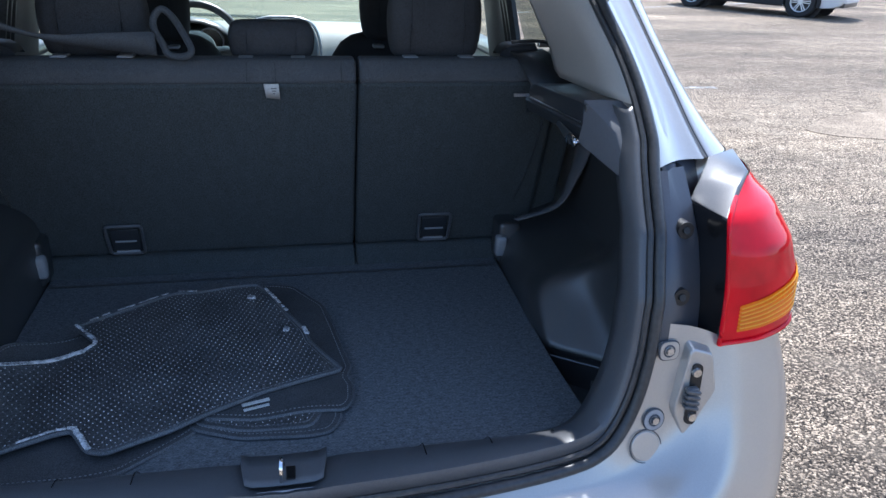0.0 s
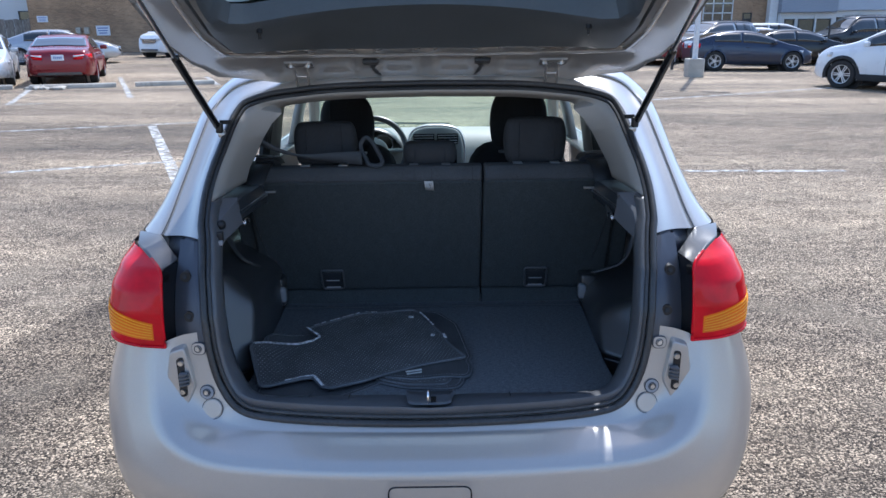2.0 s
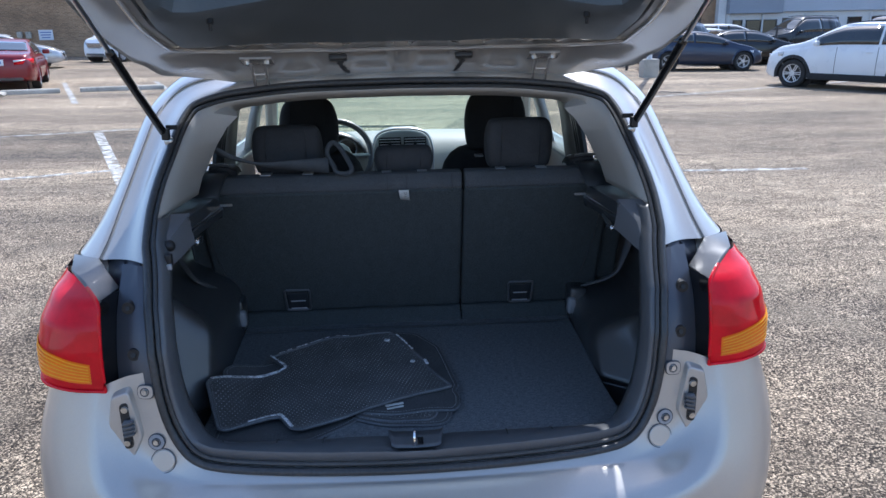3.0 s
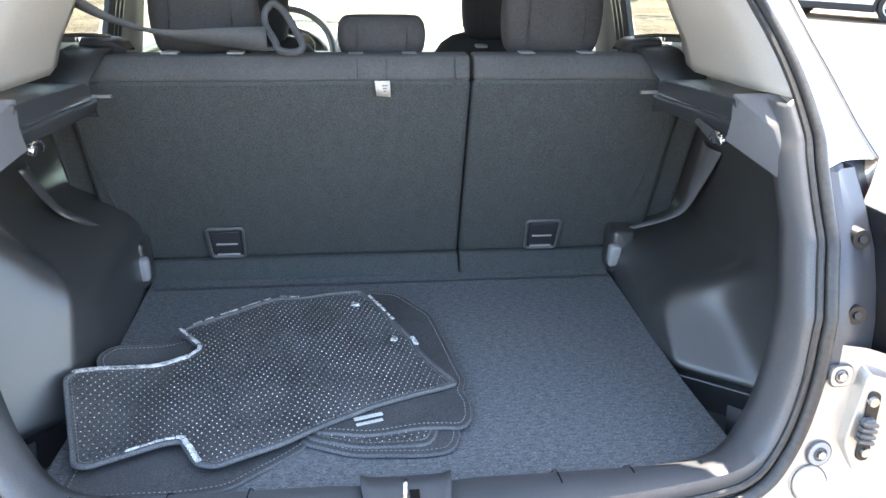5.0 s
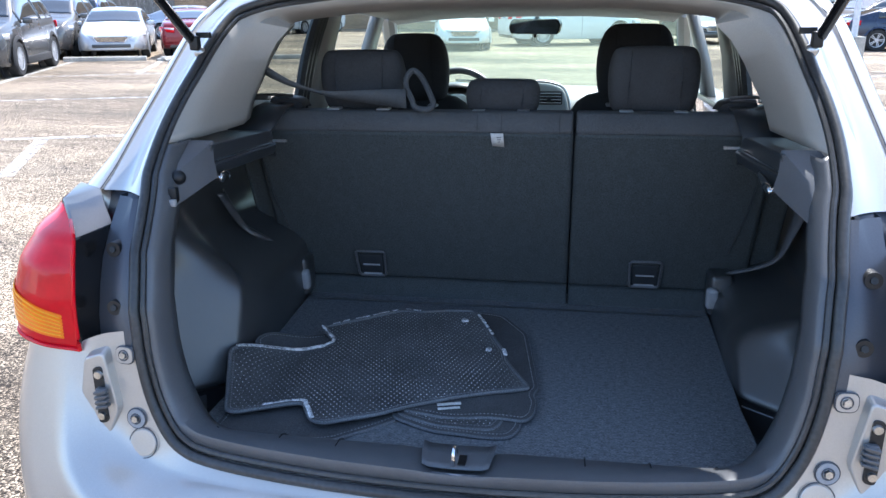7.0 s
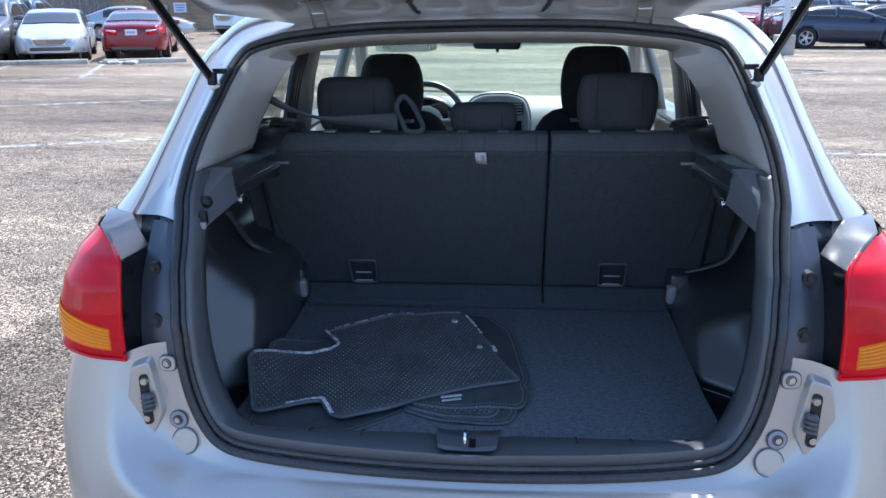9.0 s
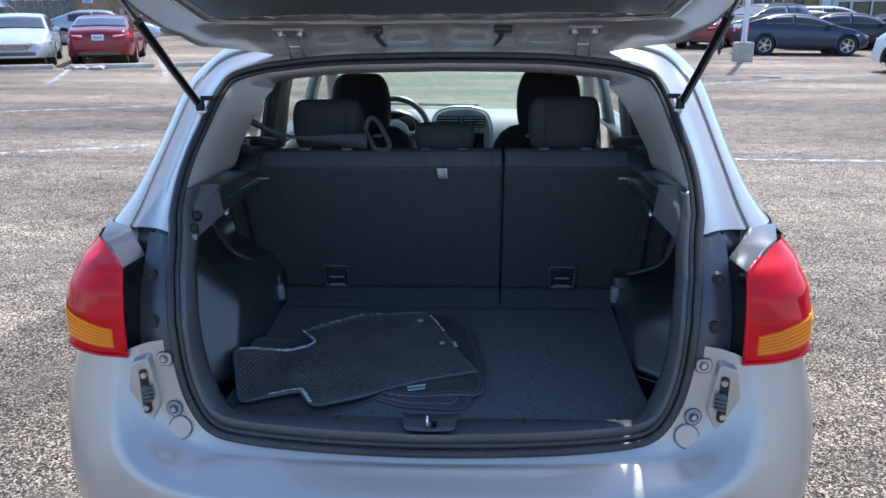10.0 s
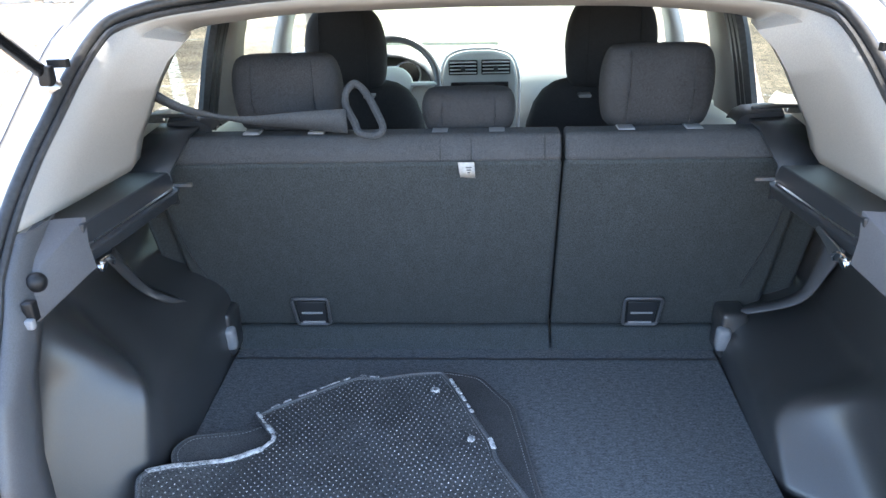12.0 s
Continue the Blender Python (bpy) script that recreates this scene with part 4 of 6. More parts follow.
def wheel(parent, c, r, w, s, spokes=10):
    bm = bmesh.new()
    prof = [(-.5, .66), (-.5, .92), (-.38, 1.0), (.38, 1.0), (.5, .92), (.5, .66)]
    rows = [[c + Vector((a * w, b * r * math.cos(k * math.pi / 12), b * r * math.sin(k * math.pi / 12))) for a, b in prof] for k in range(24)]
    grid_faces(bm, rows, close_u=True)
    t = part("tyre", bm, TYRE, parent, smooth=True)
    bm = bmesh.new()
    rim = [[c + Vector((s * a * w, b * r * math.cos(k * math.pi / 12), b * r * math.sin(k * math.pi / 12))) for a, b in ((.0, .62), (.44, .62), (.5, .70), (.46, .66))] for k in range(24)]
    grid_faces(bm, rim, close_u=True)
    for k in range(spokes):
        q = 2 * math.pi * k / spokes
        d = Vector((0, math.cos(q), math.sin(q)))
        e = Vector((0, -math.sin(q), math.cos(q)))
        a, b = c + Vector((s * .40 * w, 0, 0)) + d * r * .1, c + Vector((s * .46 * w, 0, 0)) + d * r * .66
        for o in (-.045, .045):
            vs = [a + e * r * (o - .03), a + e * r * (o + .03), b + e * r * (o * 1.7 + .03), b + e * r * (o * 1.7 - .03)]
            top = [bm.verts.new(v) for v in vs]
            low = [bm.verts.new(v - Vector((s * .012, 0, 0))) for v in vs]
            bm.faces.new(top)
            for i in range(4):
                bm.faces.new((top[i], top[(i + 1) % 4], low[(i + 1) % 4], low[i]))
    cyl(bm, c + Vector((s * .36 * w, 0, 0)), c + Vector((s * .47 * w, 0, 0)), r * .16, n=12)
    part("rim", bm, RIM, t, smooth=False)
    bm = bmesh.new()
    cyl(bm, c + Vector((s * .1 * w, 0, 0)), c + Vector((s * .2 * w, 0, 0)), r * .62, n=20)
    part("brake_disc", bm, DARK_BOLT, t)
    return t


front_end()


# ---- cargo bay ----
def opening_trim():
    """Pale trim from the weatherstrip into the bay, over the top and down the pillars; dark below the shelves."""
    k = 4
    half_o = ring(.029, .014, k)
    n = len(half_o) // 2
    right = half_o[:n + 1]
    pale = [[], [], [], []]
    # inner edge of the pillar's trim, from the shelf rest up to the header
    EDGE_G, EDGE_X, EDGE_Z = (0, .22, .42, .60, .75, .88, 1), (.606, .583, .560, .532, .500, .462, .42), (0, .066, .105, .158, .205, .240, .262)
    for p in right:
        if p.z < 1.236:
            break
        side = max(0, min(1, (abs(p.x) - .46) / .10))
        f = max(0, min(1, (p.z - 1.24) / .26))
        q1 = p + Vector((-.010 * side, .05, -.014 * (1 - side)))
        q2 = Vector((p.x, p.y + .12, p.z - .028))
        g = max(0, min(1, (p.z - 1.236) / (1.525 - 1.236)))
        rim = Vector((float(np.interp(g, EDGE_G, EDGE_X)), .552, 1.228 + float(np.interp(g, EDGE_G, EDGE_Z))))
        q2 = q2.lerp(rim, side)
        q1 = q1.lerp(p.lerp(rim, .42) + Vector((.006, 0, 0)), side)
        q3 = q2 + Vector((.012 * side, .05 + .02 * side, .006))
        q1.z -= .006 * side * (1 - f) ** 2
        for r, q in zip(pale, (p, q1, q2, q3)):
            r.append(q)
    bm = bmesh.new()
    grid_faces(bm, mirror_rows([[tuple(v) for v in r] for r in pale]))
    part("opening_trim", bm, TRIM_GREY, car, "pale grey plastic trim of the rear pillars and header", solid=.004)


opening_trim()


def opening_band():
    """Grey plastic band that lines the opening below the shelves and widens into the load sill."""
    half = ring(.029, .013, 10)
    right = [p for p in half[:len(half) // 2 + 1] if p.z < 1.25]
    rows = [[], [], [], [], []]
    for p in right:
        b = max(0, min(1, (.800 - p.z) / .085))
        b = b * b * (3 - 2 * b)
        dip = max(0, min(1, (.076 - abs(p.x)) / .024))
        side = [Vector((p.x + dx, p.y + dy, p.z)) for dx, dy in ((0, 0), (-.008, .010), (-.013, .030), (-.014, .052), (-.008, .085))]
        y_in = .046 + .02 * (p.x / .5) ** 4
        sill = [Vector((p.x, p.y, p.z)), Vector((p.x * .998, p.y + .006, p.z + .020 - .004 * dip)), Vector((p.x * .990, p.y + .022, max(p.z, .733) + .021 - .022 * dip)), Vector((p.x * .97, max(.012, p.y + .05), max(p.z, .735) + .010 - .018 * dip)), Vector((p.x * .955, max(y_in, p.y + .07), .706))]
        for r, u, v in zip(rows, side, sill):
            r.append(tuple(u.lerp(v, b)))
    bm = bmesh.new()
    grid_faces(bm, mirror_rows([list(reversed(r)) for r in rows]))
    s = part("load_sill", bm, TRIM_SOFT, car, "dark grey plastic load sill and opening band", solid=.003)
    for x in (-.46, -.33, -.22, .22, .33, .44):
        bm = bmesh.new()
        tube(bm, smooth_path([(x, .046, .709), (x, .012, .7475), (x, -.036 + .19 * x * x, .7555)], 4), .0011, 5)
        part("sill_groove", bm, GLOSS_BLACK, s)
    return s


load_sill = opening_band()


def latch():
    s = load_sill
    # a shallow tray with sloping cheeks, sunk into the sill
    bm = bmesh.new()
    rows = []
    for y, z, w in ((.016, .7500, .054), (-.010, .7485, .052), (-.036, .7475, .048), (-.050, .7450, .046)):
        rows.append([(-w - .012, y, z + .0055), (-w, y, z), (-w * .5, y, z - .0012), (0, y, z - .0016), (w * .5, y, z - .0012), (w, y, z), (w + .012, y, z + .0055)])
    vs = grid_faces(bm, rows)
    crease(bm, [[r[k] for r in vs] for k in (1, 5)], (0, 1), .8)
    part("latch_recess", bm, TRIM_SOFT, s, "dark recess round the latch", solid=.002)
    bm = bmesh.new()
    tube(bm, smooth_path([(-.004, -.045, .744), (-.004, -.040, .768), (-.003, -.028, .774), (-.002, -.018, .766), (-.002, -.014, .744)], 4), .0034, 8)
    part("latch_striker", bm, CHROME, s, "bright steel latch striker")
    # black sliver for the striker's shadow on the tray
    bm = bmesh.new()
    box(bm, (.010, -.030, .7496), (.014, .030, .002), bev=.0008)
    part("striker_shadow", bm, GLOSS_BLACK, s, smooth=False)


latch()


def cargo_floor():
    bm = bmesh.new()
    out = [(-.508, .055), (.0, .042), (.508, .055), (.552, .115), (.548, .31), (.566, .80), (.566, .935), (-.566, .935), (-.566, .80), (-.548, .31), (-.552, .115)]
    prism(bm, rounded(out, .012), .672, .700)
    f = part("cargo_floor", bm, CARPET, car, "blue-black carpeted cargo floor", bevel=.004)
    bm = bmesh.new()
    box(bm, (0, .5, .60), (1.4, 1.1, .01))
    part("spare_well", bm, TRIM_BLACK, car)
    bm = bmesh.new()
    grid_faces(bm, [[(-.56, .800, .7015), (.56, .800, .7015)], [(-.56, .807, .7015), (.56, .807, .7015)]])
    part("floor_joint", bm, TRIM_BLACK, f, smooth=False)


cargo_floor()


def side_trim(s):
    def pt(x, y, z):
        return (s * x, y, z)
    # the moulded side wall: an open corner behind the lip, the wheel house's face across it, then its flank
    bm = bmesh.new()
    rows = []
    low = ((.690, .115), (.712, .150), (.715, .190), (.702, .230), (.668, .260), (.630, .290), (.592, .320), (.562, .346), (.550, .382), (.549, .45), (.558, .60), (.568, .80), (.582, .935))
    for z in (.600, .655, .680, .690, .74, .80, .85, .885, .92, .955, .99, 1.03, 1.08, 1.15, 1.235):
        y0 = max(.03, rear_y(.6, z) + .070)
        b = max(0, min(1, (z - .855) / .16))
        b = b * b * (3 - 2 * b)
        high = ((.655, y0 + .05), (.675, y0 + .08), (.694, max(.27, y0 + .10)), (.704, .34), (.710, .37), (.714, .40), (.718, .43), (.721, .46), (.724, .49), (.728, .53), (.738, .64), (.750, .80), (.755, .935))
        row = [(.604 + .02 * (z > 1), y0), (.628 + .01 * (z > 1), y0 + .028)]
        for (x1, y1), (x2, y2), k in zip(low, high, range(13)):
            # the wheel house of the boot's filler side stands lower and leans further forwards
            start = .855 + .030 * max(0, 8 - max(k, 3)) if s < 0 else (.790 + .010 * max(0, 8 - max(k, 3)) if k < 9 else .785)
            b = max(0, min(1, (z - start) / (.14 if s < 0 else .07)))
            b = b * b * (3 - 2 * b)
            under = .03 * (z < .685) * (3 <= k <= 7)
            if s < 0:
                lean_ = (.45 if k < 9 else .15) * (min(max(z, .68), .96) - .80) * (3 <= k <= 9) * (1 - b)
            else:
                lean_ = 1.15 * (min(max(z, .68), .80) - .665) * (3 <= k <= 9) * (.5 if k == 3 else 1) * (1 - b)
            row.append((x1 + (x2 - x1) * b, max(y1 + (y2 - y1) * b + under + lean_, row[-1][1] + .004 if k > 8 else 0)))
        rows.append([pt(x, y, z) for x, y in row])
    vs = grid_faces(bm, rows)
    crease(bm, vs, (3,), .5)
    crease(bm, [[r[9] for r in vs[3:10]]], (0,), .55)
    wall = part("side_trim", bm, TRIM_BLACK, car, "charcoal moulded plastic side trim of the cargo bay", subsurf=2)
    bm = bmesh.new()
    tube(bm, smooth_path([pt(.556, .345, .688), pt(.62, .296, .688), pt(.700, .232, .688)], 5), .0020, 6)
    part("pocket_edge", bm, TRIM_SOFT, wall)
    bm = bmesh.new()
    grid_faces(bm, [[pt(.620, .265, .668), pt(.695, .19, .668)], [pt(.620, .255, .605), pt(.695, .18, .605)]])
    part("side_pocket", bm, TRIM_MID, wall, "slate plastic pocket beside the floor", solid=.004)
    # slate upper panel between the pillar trim and the shelf rest
    bm = bmesh.new()
    poly = [pt(*q) for q in ((.642, .262, 1.246), (.600, .300, 1.243), (.565, .318, 1.240), (.562, .304, 1.202), (.553, .296, 1.168), (.596, .150, 1.126), (.616, .138, 1.128), (.634, .19, 1.18))]
    mid = pt(.592, .225, 1.200)
    c0 = bm.verts.new(mid)
    ring_v = [bm.verts.new(q) for q in poly]
    for q in range(len(ring_v)):
        bm.faces.new((ring_v[q], ring_v[(q + 1) % len(ring_v)], c0))
    upper = part("upper_trim", bm, TRIM_MID, wall, "slate plastic upper trim panel", solid=.008, bevel=.002)
    # shelf rest: a ledge running forwards
    bm = bmesh.new()
    sec = [(.566, 1.170), (.557, 1.194), (.567, 1.199), (.560, 1.236), (.61, 1.236), (.67, 1.236), (.67, 1.165)]
    rows = [[pt(x + dx * (1 if z < 1.21 else -.6), y, z + (dz if z > 1.21 else dz * .5)) for x, z in sec] for y, dx, dz in ((.300, 0, 0), (.40, -.006, -.006), (.61, -.013, -.019), (.632, -.006, -.021))]
    vs = grid_faces(bm, rows, close_v=True)
    bm.faces.new(vs[0])
    bm.faces.new(vs[-1])
    part("shelf_rest", bm, TRIM_DARK, wall, "black parcel shelf rest", bevel=.003)
    bm = bmesh.new()
    grid_faces(bm, [[pt(.566, .325, 1.1995), pt(.5545, .60, 1.191)], [pt(.562, .325, 1.1985), pt(.5505, .60, 1.190)]])
    box(bm, pt(.540, .625, 1.191), (.034, .006, .005))
    part("shelf_lip", bm, STEEL, wall, "bright strip along the edge of the shelf rest", smooth=False, solid=.002)
    if s < 0:
        bm = bmesh.new()
        bmesh.ops.create_uvsphere(bm, u_segments=16, v_segments=10, radius=.0145, matrix=Matrix.Translation(pt(.590, .206, 1.186)))
        part("shelf_knob", bm, DARK_BOLT, upper, "round dark shelf stop")
        bm = bmesh.new()
        box(bm, pt(.584, .170, 1.160), (.016, .016, .030), bev=.003)
        part("clip_slot", bm, DARK_BOLT, upper)
        bm = bmesh.new()
        box(bm, pt(.581, .158, 1.146), (.012, .010, .014), bev=.002)
        part("trim_clip", bm, HOOK_GREY, upper, "pale trim clip")
    bm = bmesh.new()
    cyl(bm, pt(.566, .302, 1.170), pt(.546, .300, 1.165), .0055)
    cyl(bm, pt(.551, .308, 1.166), pt(.545, .308, 1.164), .009)
    tube(bm, smooth_path([pt(.548, .300, 1.176), pt(.542, .316, 1.178), pt(.541, .330, 1.168), pt(.546, .334, 1.158)], 4), .0022, 6)
    part("shelf_hook", bm, CHROME, wall, "chromed shelf hook")
    # seat guide strip that curves down to the floor
    bm = bmesh.new()
    if s > 0:
        a = smooth_path([pt(.735, .66, 1.05), pt(.722, .70, .965), pt(.690, .73, .885), pt(.600, .770, .838)], 6)
        b = smooth_path([pt(.748, .78, 1.05), pt(.742, .80, .960), pt(.722, .81, .872), pt(.612, .82, .826)], 6)
    else:
        a = smooth_path([pt(.700, .58, 1.06), pt(.675, .635, .965), pt(.640, .665, .922), pt(.585, .745, .860)], 6)
        b = smooth_path([pt(.712, .64, 1.06), pt(.685, .675, .965), pt(.648, .700, .924), pt(.590, .770, .858)], 6)
    grid_faces(bm, [a, [p.lerp(q, .5) + Vector((-s * .010, 0, 0)) for p, q in zip(a, b)], b])
    part("seat_guide", bm, TRIM_MID if s > 0 else TRIM_BLACK, wall, "grey plastic seat guide strip", solid=.004)
    # tie-down hook housing
    bm = bmesh.new()
    box(bm, pt(.590, .838, .762), (.06, .08, .115), bev=.012)
    hk = part("tie_down_base", bm, TRIM_BLACK, wall)
    bm = bmesh.new()
    box(bm, pt(.566, .800, .758), (.030, .030, .058), Matrix.Rotation(radians(10), 3, "X"), bev=.009)
    part("tie_down", bm, HOOK_GREY, hk, "pale grey tie-down hook")
    # black housing that rises from the shelf rest to the seat's latch
    bm = bmesh.new()
    outer = .70 if s < 0 else .668
    grid_faces(bm, [[pt(.556, .632, 1.150), pt(outer, .65, 1.150)], [pt(.562, .626, 1.214), pt(outer, .645, 1.218)], [pt(.560, .740, 1.256), pt(.640, .735, 1.262)], [pt(.556, .80, 1.262), pt(.640, .80, 1.266)], [pt(.556, .83, 1.20), pt(.640, .83, 1.20)]])
    part("shoulder_trim", bm, TRIM_DARK, wall, "black housing over the wheel house", solid=.006)
    bm = bmesh.new()
    grid_faces(bm, [[pt(.680, .60, 1.18), pt(.702, .92, 1.18), pt(.716, 1.14, 1.18)], [pt(.684, .60, 1.235), pt(.706, .93, 1.235), pt(.722, 1.14, 1.225)], [pt(.70, .62, 1.262), pt(.722, .94, 1.262), pt(.738, 1.14, 1.248)]])
    part("quarter_trim", bm, TRIM_GREY, wall, "grey trim below the quarter window", solid=.006)
    bm = bmesh.new()
    rows = []
    for x, h in ((.532, .004), (.540, .018), (.556, .026), (.600, .030), (.622, .028), (.628, .010)):
        rows.append([pt(x, .792, 1.250), pt(x, .790, 1.252 + h * .8), pt(x, .800, 1.252 + h), pt(x, .850, 1.252 + h), pt(x, .856, 1.250)])
    grid_faces(bm, rows)
    part("belt_outlet", bm, TRIM_DARK, wall, "black belt outlet cover")
    bm = bmesh.new()
    tube(bm, smooth_path([pt(.560, .795, 1.284), pt(.610, .792, 1.287), pt(.690, .795, 1.284)], 4), .0042, 8)
    box(bm, pt(.655, .800, 1.278), (.055, .016, .012), bev=.003)
    part("latch_bar", bm, STEEL, wall, "bright seat latch bar")
    if s > 0:
        bm = bmesh.new()
        prism(bm, rounded([(.322, 1.156), (.336, 1.174), (.415, 1.182), (.425, 1.172), (.345, 1.152)], .006), .5525, .5565, "x")
        part("hook_plate", bm, STEEL, wall, "bright oval plate beside the shelf hook", bevel=.001)


for s in (-1, 1):
    side_trim(s)


# ---- seats ----
def seat_y(z):
    return .911 - .386 * (z - .71)


def soft_block(bm, x0, x1, z0, z1, y_of, depth, crown=.012, r=.02, nx=8, nz=8):
    rows = []
    for j in range(nz + 1):
        z = z0 + (z1 - z0) * j / nz
        row = []
        for i in range(nx + 1):
            x = x0 + (x1 - x0) * i / nx
            row.append((x, y_of(z) - crown * math.sin(math.pi * i / nx) * math.sin(math.pi * min(1, j / nz + .0)), z))
        rows.append(row)
    front = grid_faces(bm, rows)
    back = grid_faces(bm, [[(x, y_of(z) + depth, z) for x, y, z in row] for row in rows])
    m, n = nz, nx
    for i in range(n):
        bm.faces.new((front[0][i], front[0][i + 1], back[0][i + 1], back[0][i]))
        bm.faces.new((front[m][i], back[m][i], back[m][i + 1], front[m][i + 1]))
    for j in range(m):
        bm.faces.new((front[j][0], back[j][0], back[j + 1][0], front[j + 1][0]))
        bm.faces.new((front[j][n], front[j + 1][n], back[j + 1][n], back[j][n]))
    return bm


def headrest(parent, cx, cy, z0, z1, w, d, mat=CLOTH, posts=True, lean=.0, dome=0.0, collar=0.0):
    bm = bmesh.new()
    h = z1 - z0
    rows = []
    for f, wf, df in ((0, .80, .62), (.06, .90, .80), (.25, .97, 1.0), (.55, 1.0, 1.0), (.82, .96 - .06 * dome, .88), (.96, .86 - .14 * dome, .60), (1.0, .76 - .24 * dome, .40)):
        row = []
        for k in range(24):
            a = 2 * math.pi * k / 24
            ca, sa = math.cos(a), math.sin(a)
            ex = (abs(ca) ** .42) * (1 if ca > 0 else -1)
            ey = (abs(sa) ** .6) * (1 if sa > 0 else -1)
            row.append((cx + ex * w / 2 * wf, cy - lean * f * h + ey * d / 2 * df, z0 + f * h))
        rows.append(row)
    vs = grid_faces(bm, rows, close_v=True)
    bm.faces.new(list(reversed(vs[0])))
    bm.faces.new(vs[-1])
    hr = part("headrest", bm, mat, parent, subsurf=1)
    for fx in (-.27, .27):
        bm = bmesh.new()
        tube(bm, smooth_path([(cx + fx * w, cy - d * .505 - .0, z0 + .02), (cx + fx * w * 1.02, cy - lean * h * .5 - d * .515, z0 + h * .5), (cx + fx * w * .98, cy - lean * h - d * .34, z1 - .01)], 5), .0018, 5)
        part("headrest_seam", bm, mat, hr)
    if posts:
        for sx in (-1, 1):
            bm = bmesh.new()
            cyl(bm, (cx + sx * w * .30, cy, z0 - .05), (cx + sx * w * .30, cy, z0 + .02), .006)
            part("headrest_post", bm, CHROME, hr)
            bm = bmesh.new()
            box(bm, (cx + sx * w * .29, cy - d * .62, z0 - .010 + collar), (.034, .040, .009), bev=.003)
            part("post_collar", bm, HOOK_GREY, hr, "pale grey post collar")
    return hr


def rear_seat(x0, x1, heads, release_x, seams):
    bm = bmesh.new()
    soft_block(bm, x0, x1, .738, 1.204, seat_y, .10, .006)
    seat = part("rear_seat_back", bm, SEATBACK, car, "dark charcoal carpet-backed folding rear seat", bevel=.012)
    bm = bmesh.new()
    soft_block(bm, x0 + .002, x1 - .002, 1.200, 1.252, lambda z: seat_y(1.2) + .001 + .10 * (z - 1.2) + 12 * max(0, z - 1.215) ** 2, .055, .003)
    part("top_bolster", bm, SIDE_CLOTH, seat, "grey cloth top edge of the seat", bevel=.016)
    bm = bmesh.new()
    soft_block(bm, max(x0, -.585), min(x1, .585), .696, .742, lambda z: seat_y(.742) - .012 - .85 * (.742 - z), .06, .004)
    part("lower_flap", bm, SEATBACK, seat, "carpet flap over the seat's foot", bevel=.008)
    bm = bmesh.new()
    soft_block(bm, x0 + .02, x1 - .02, .80, 1.215, lambda z: seat_y(z) + .10, .05, .0)
    part("front_cushion", bm, CLOTH, seat, bevel=.02)
    # upright seams at the cloth edge
    for x in seams:
        bm = bmesh.new()
        tube(bm, [(x, seat_y(1.2) - .0015, 1.204), (x, seat_y(1.2) + .002, 1.225), (x, seat_y(1.2) + .014, 1.245)], .0009, 5)
        part("cloth_seam", bm, CLOTH, seat)
    # child-seat anchor cover
    bm = bmesh.new()
    cx, cz = release_x, .790
    yf = seat_y(cz) - .012
    tube(bm, [(x, yf + .386 * (cz - z), z) for x, z in rounded([(cx - .040, cz - .040), (cx + .040, cz - .040), (cx + .043, cz + .044), (cx - .043, cz + .044)], .010)], .0042, 6, True)
    fr = part("anchor_frame", bm, TRIM_SOFT, seat, "grey plastic anchor cover")
    bm = bmesh.new()
    box(bm, (cx, yf + .006, cz - .002), (.068, .006, .074), Matrix.Rotation(radians(21), 3, "X"), bev=.002)
    part("anchor_flap", bm, TRIM_DARK, fr)
    for dy, dz, w in ((.002, -.002, .050), (.014, -.033, .054)):
        bm = bmesh.new()
        box(bm, (cx, yf + dy, cz + dz), (w, .006, .0040))
        part("anchor_slot_edge", bm, HOOK_GREY, fr, "bright edge of the anchor slot")
    for cx, w, z0, z1 in heads:
        headrest(seat, cx, .848, z0 - .020, z1, w * (1.06 if w < .22 else 1.0), .112, lean=.10, collar=.020)
    return seat


seat_left = rear_seat(-.655, .1850, ((-.374, .217, 1.262, 1.402), (0.0, .186, 1.258, 1.326)), -.383, (-.055, .006, .150))
seat_right = rear_seat(.1890, .668, ((.379, .228, 1.260, 1.408),), .397, (.640,))
for s, seat in ((-1, seat_left), (1, seat_right)):
    bm = bmesh.new()
    tube(bm, smooth_path([(s * .640, seat_y(1.13) - .007, 1.13), (s * .632, seat_y(1.0) - .007, 1.0), (s * .605, seat_y(.87) - .007, .87)], 5), .0011, 5)
    part("carpet_seam", bm, TRIM_BLACK, seat)
    bm = bmesh.new()
    soft_block(bm, s * .715 if s < 0 else .665, -.655 if s < 0 else .735, .80, 1.19, lambda z: seat_y(z) + .02, .08, .0)
    part("seat_side", bm, SEATBACK, seat, bevel=.015)


def seat_label():
    bm = bmesh.new()
    y = seat_y(1.185) - .0125
    grid_faces(bm, [[(-.016, y + .008, 1.170), (.014, y + .009, 1.167)], [(-.018, y - .001, 1.186), (.013, y + .001, 1.185)], [(-.020, y - .003, 1.203), (.012, y - .003, 1.203)]])
    t = part("care_label", bm, LABEL, seat_left, "white cloth care label", solid=.0012)
    bm = bmesh.new()
    for i in range(3):
        box(bm, (.001, y - .0035 + i * .002, 1.193 - i * .006), (.012 - .003 * i, .0012, .0016))
    part("label_print", bm, INK, t, smooth=False)


seat_label()


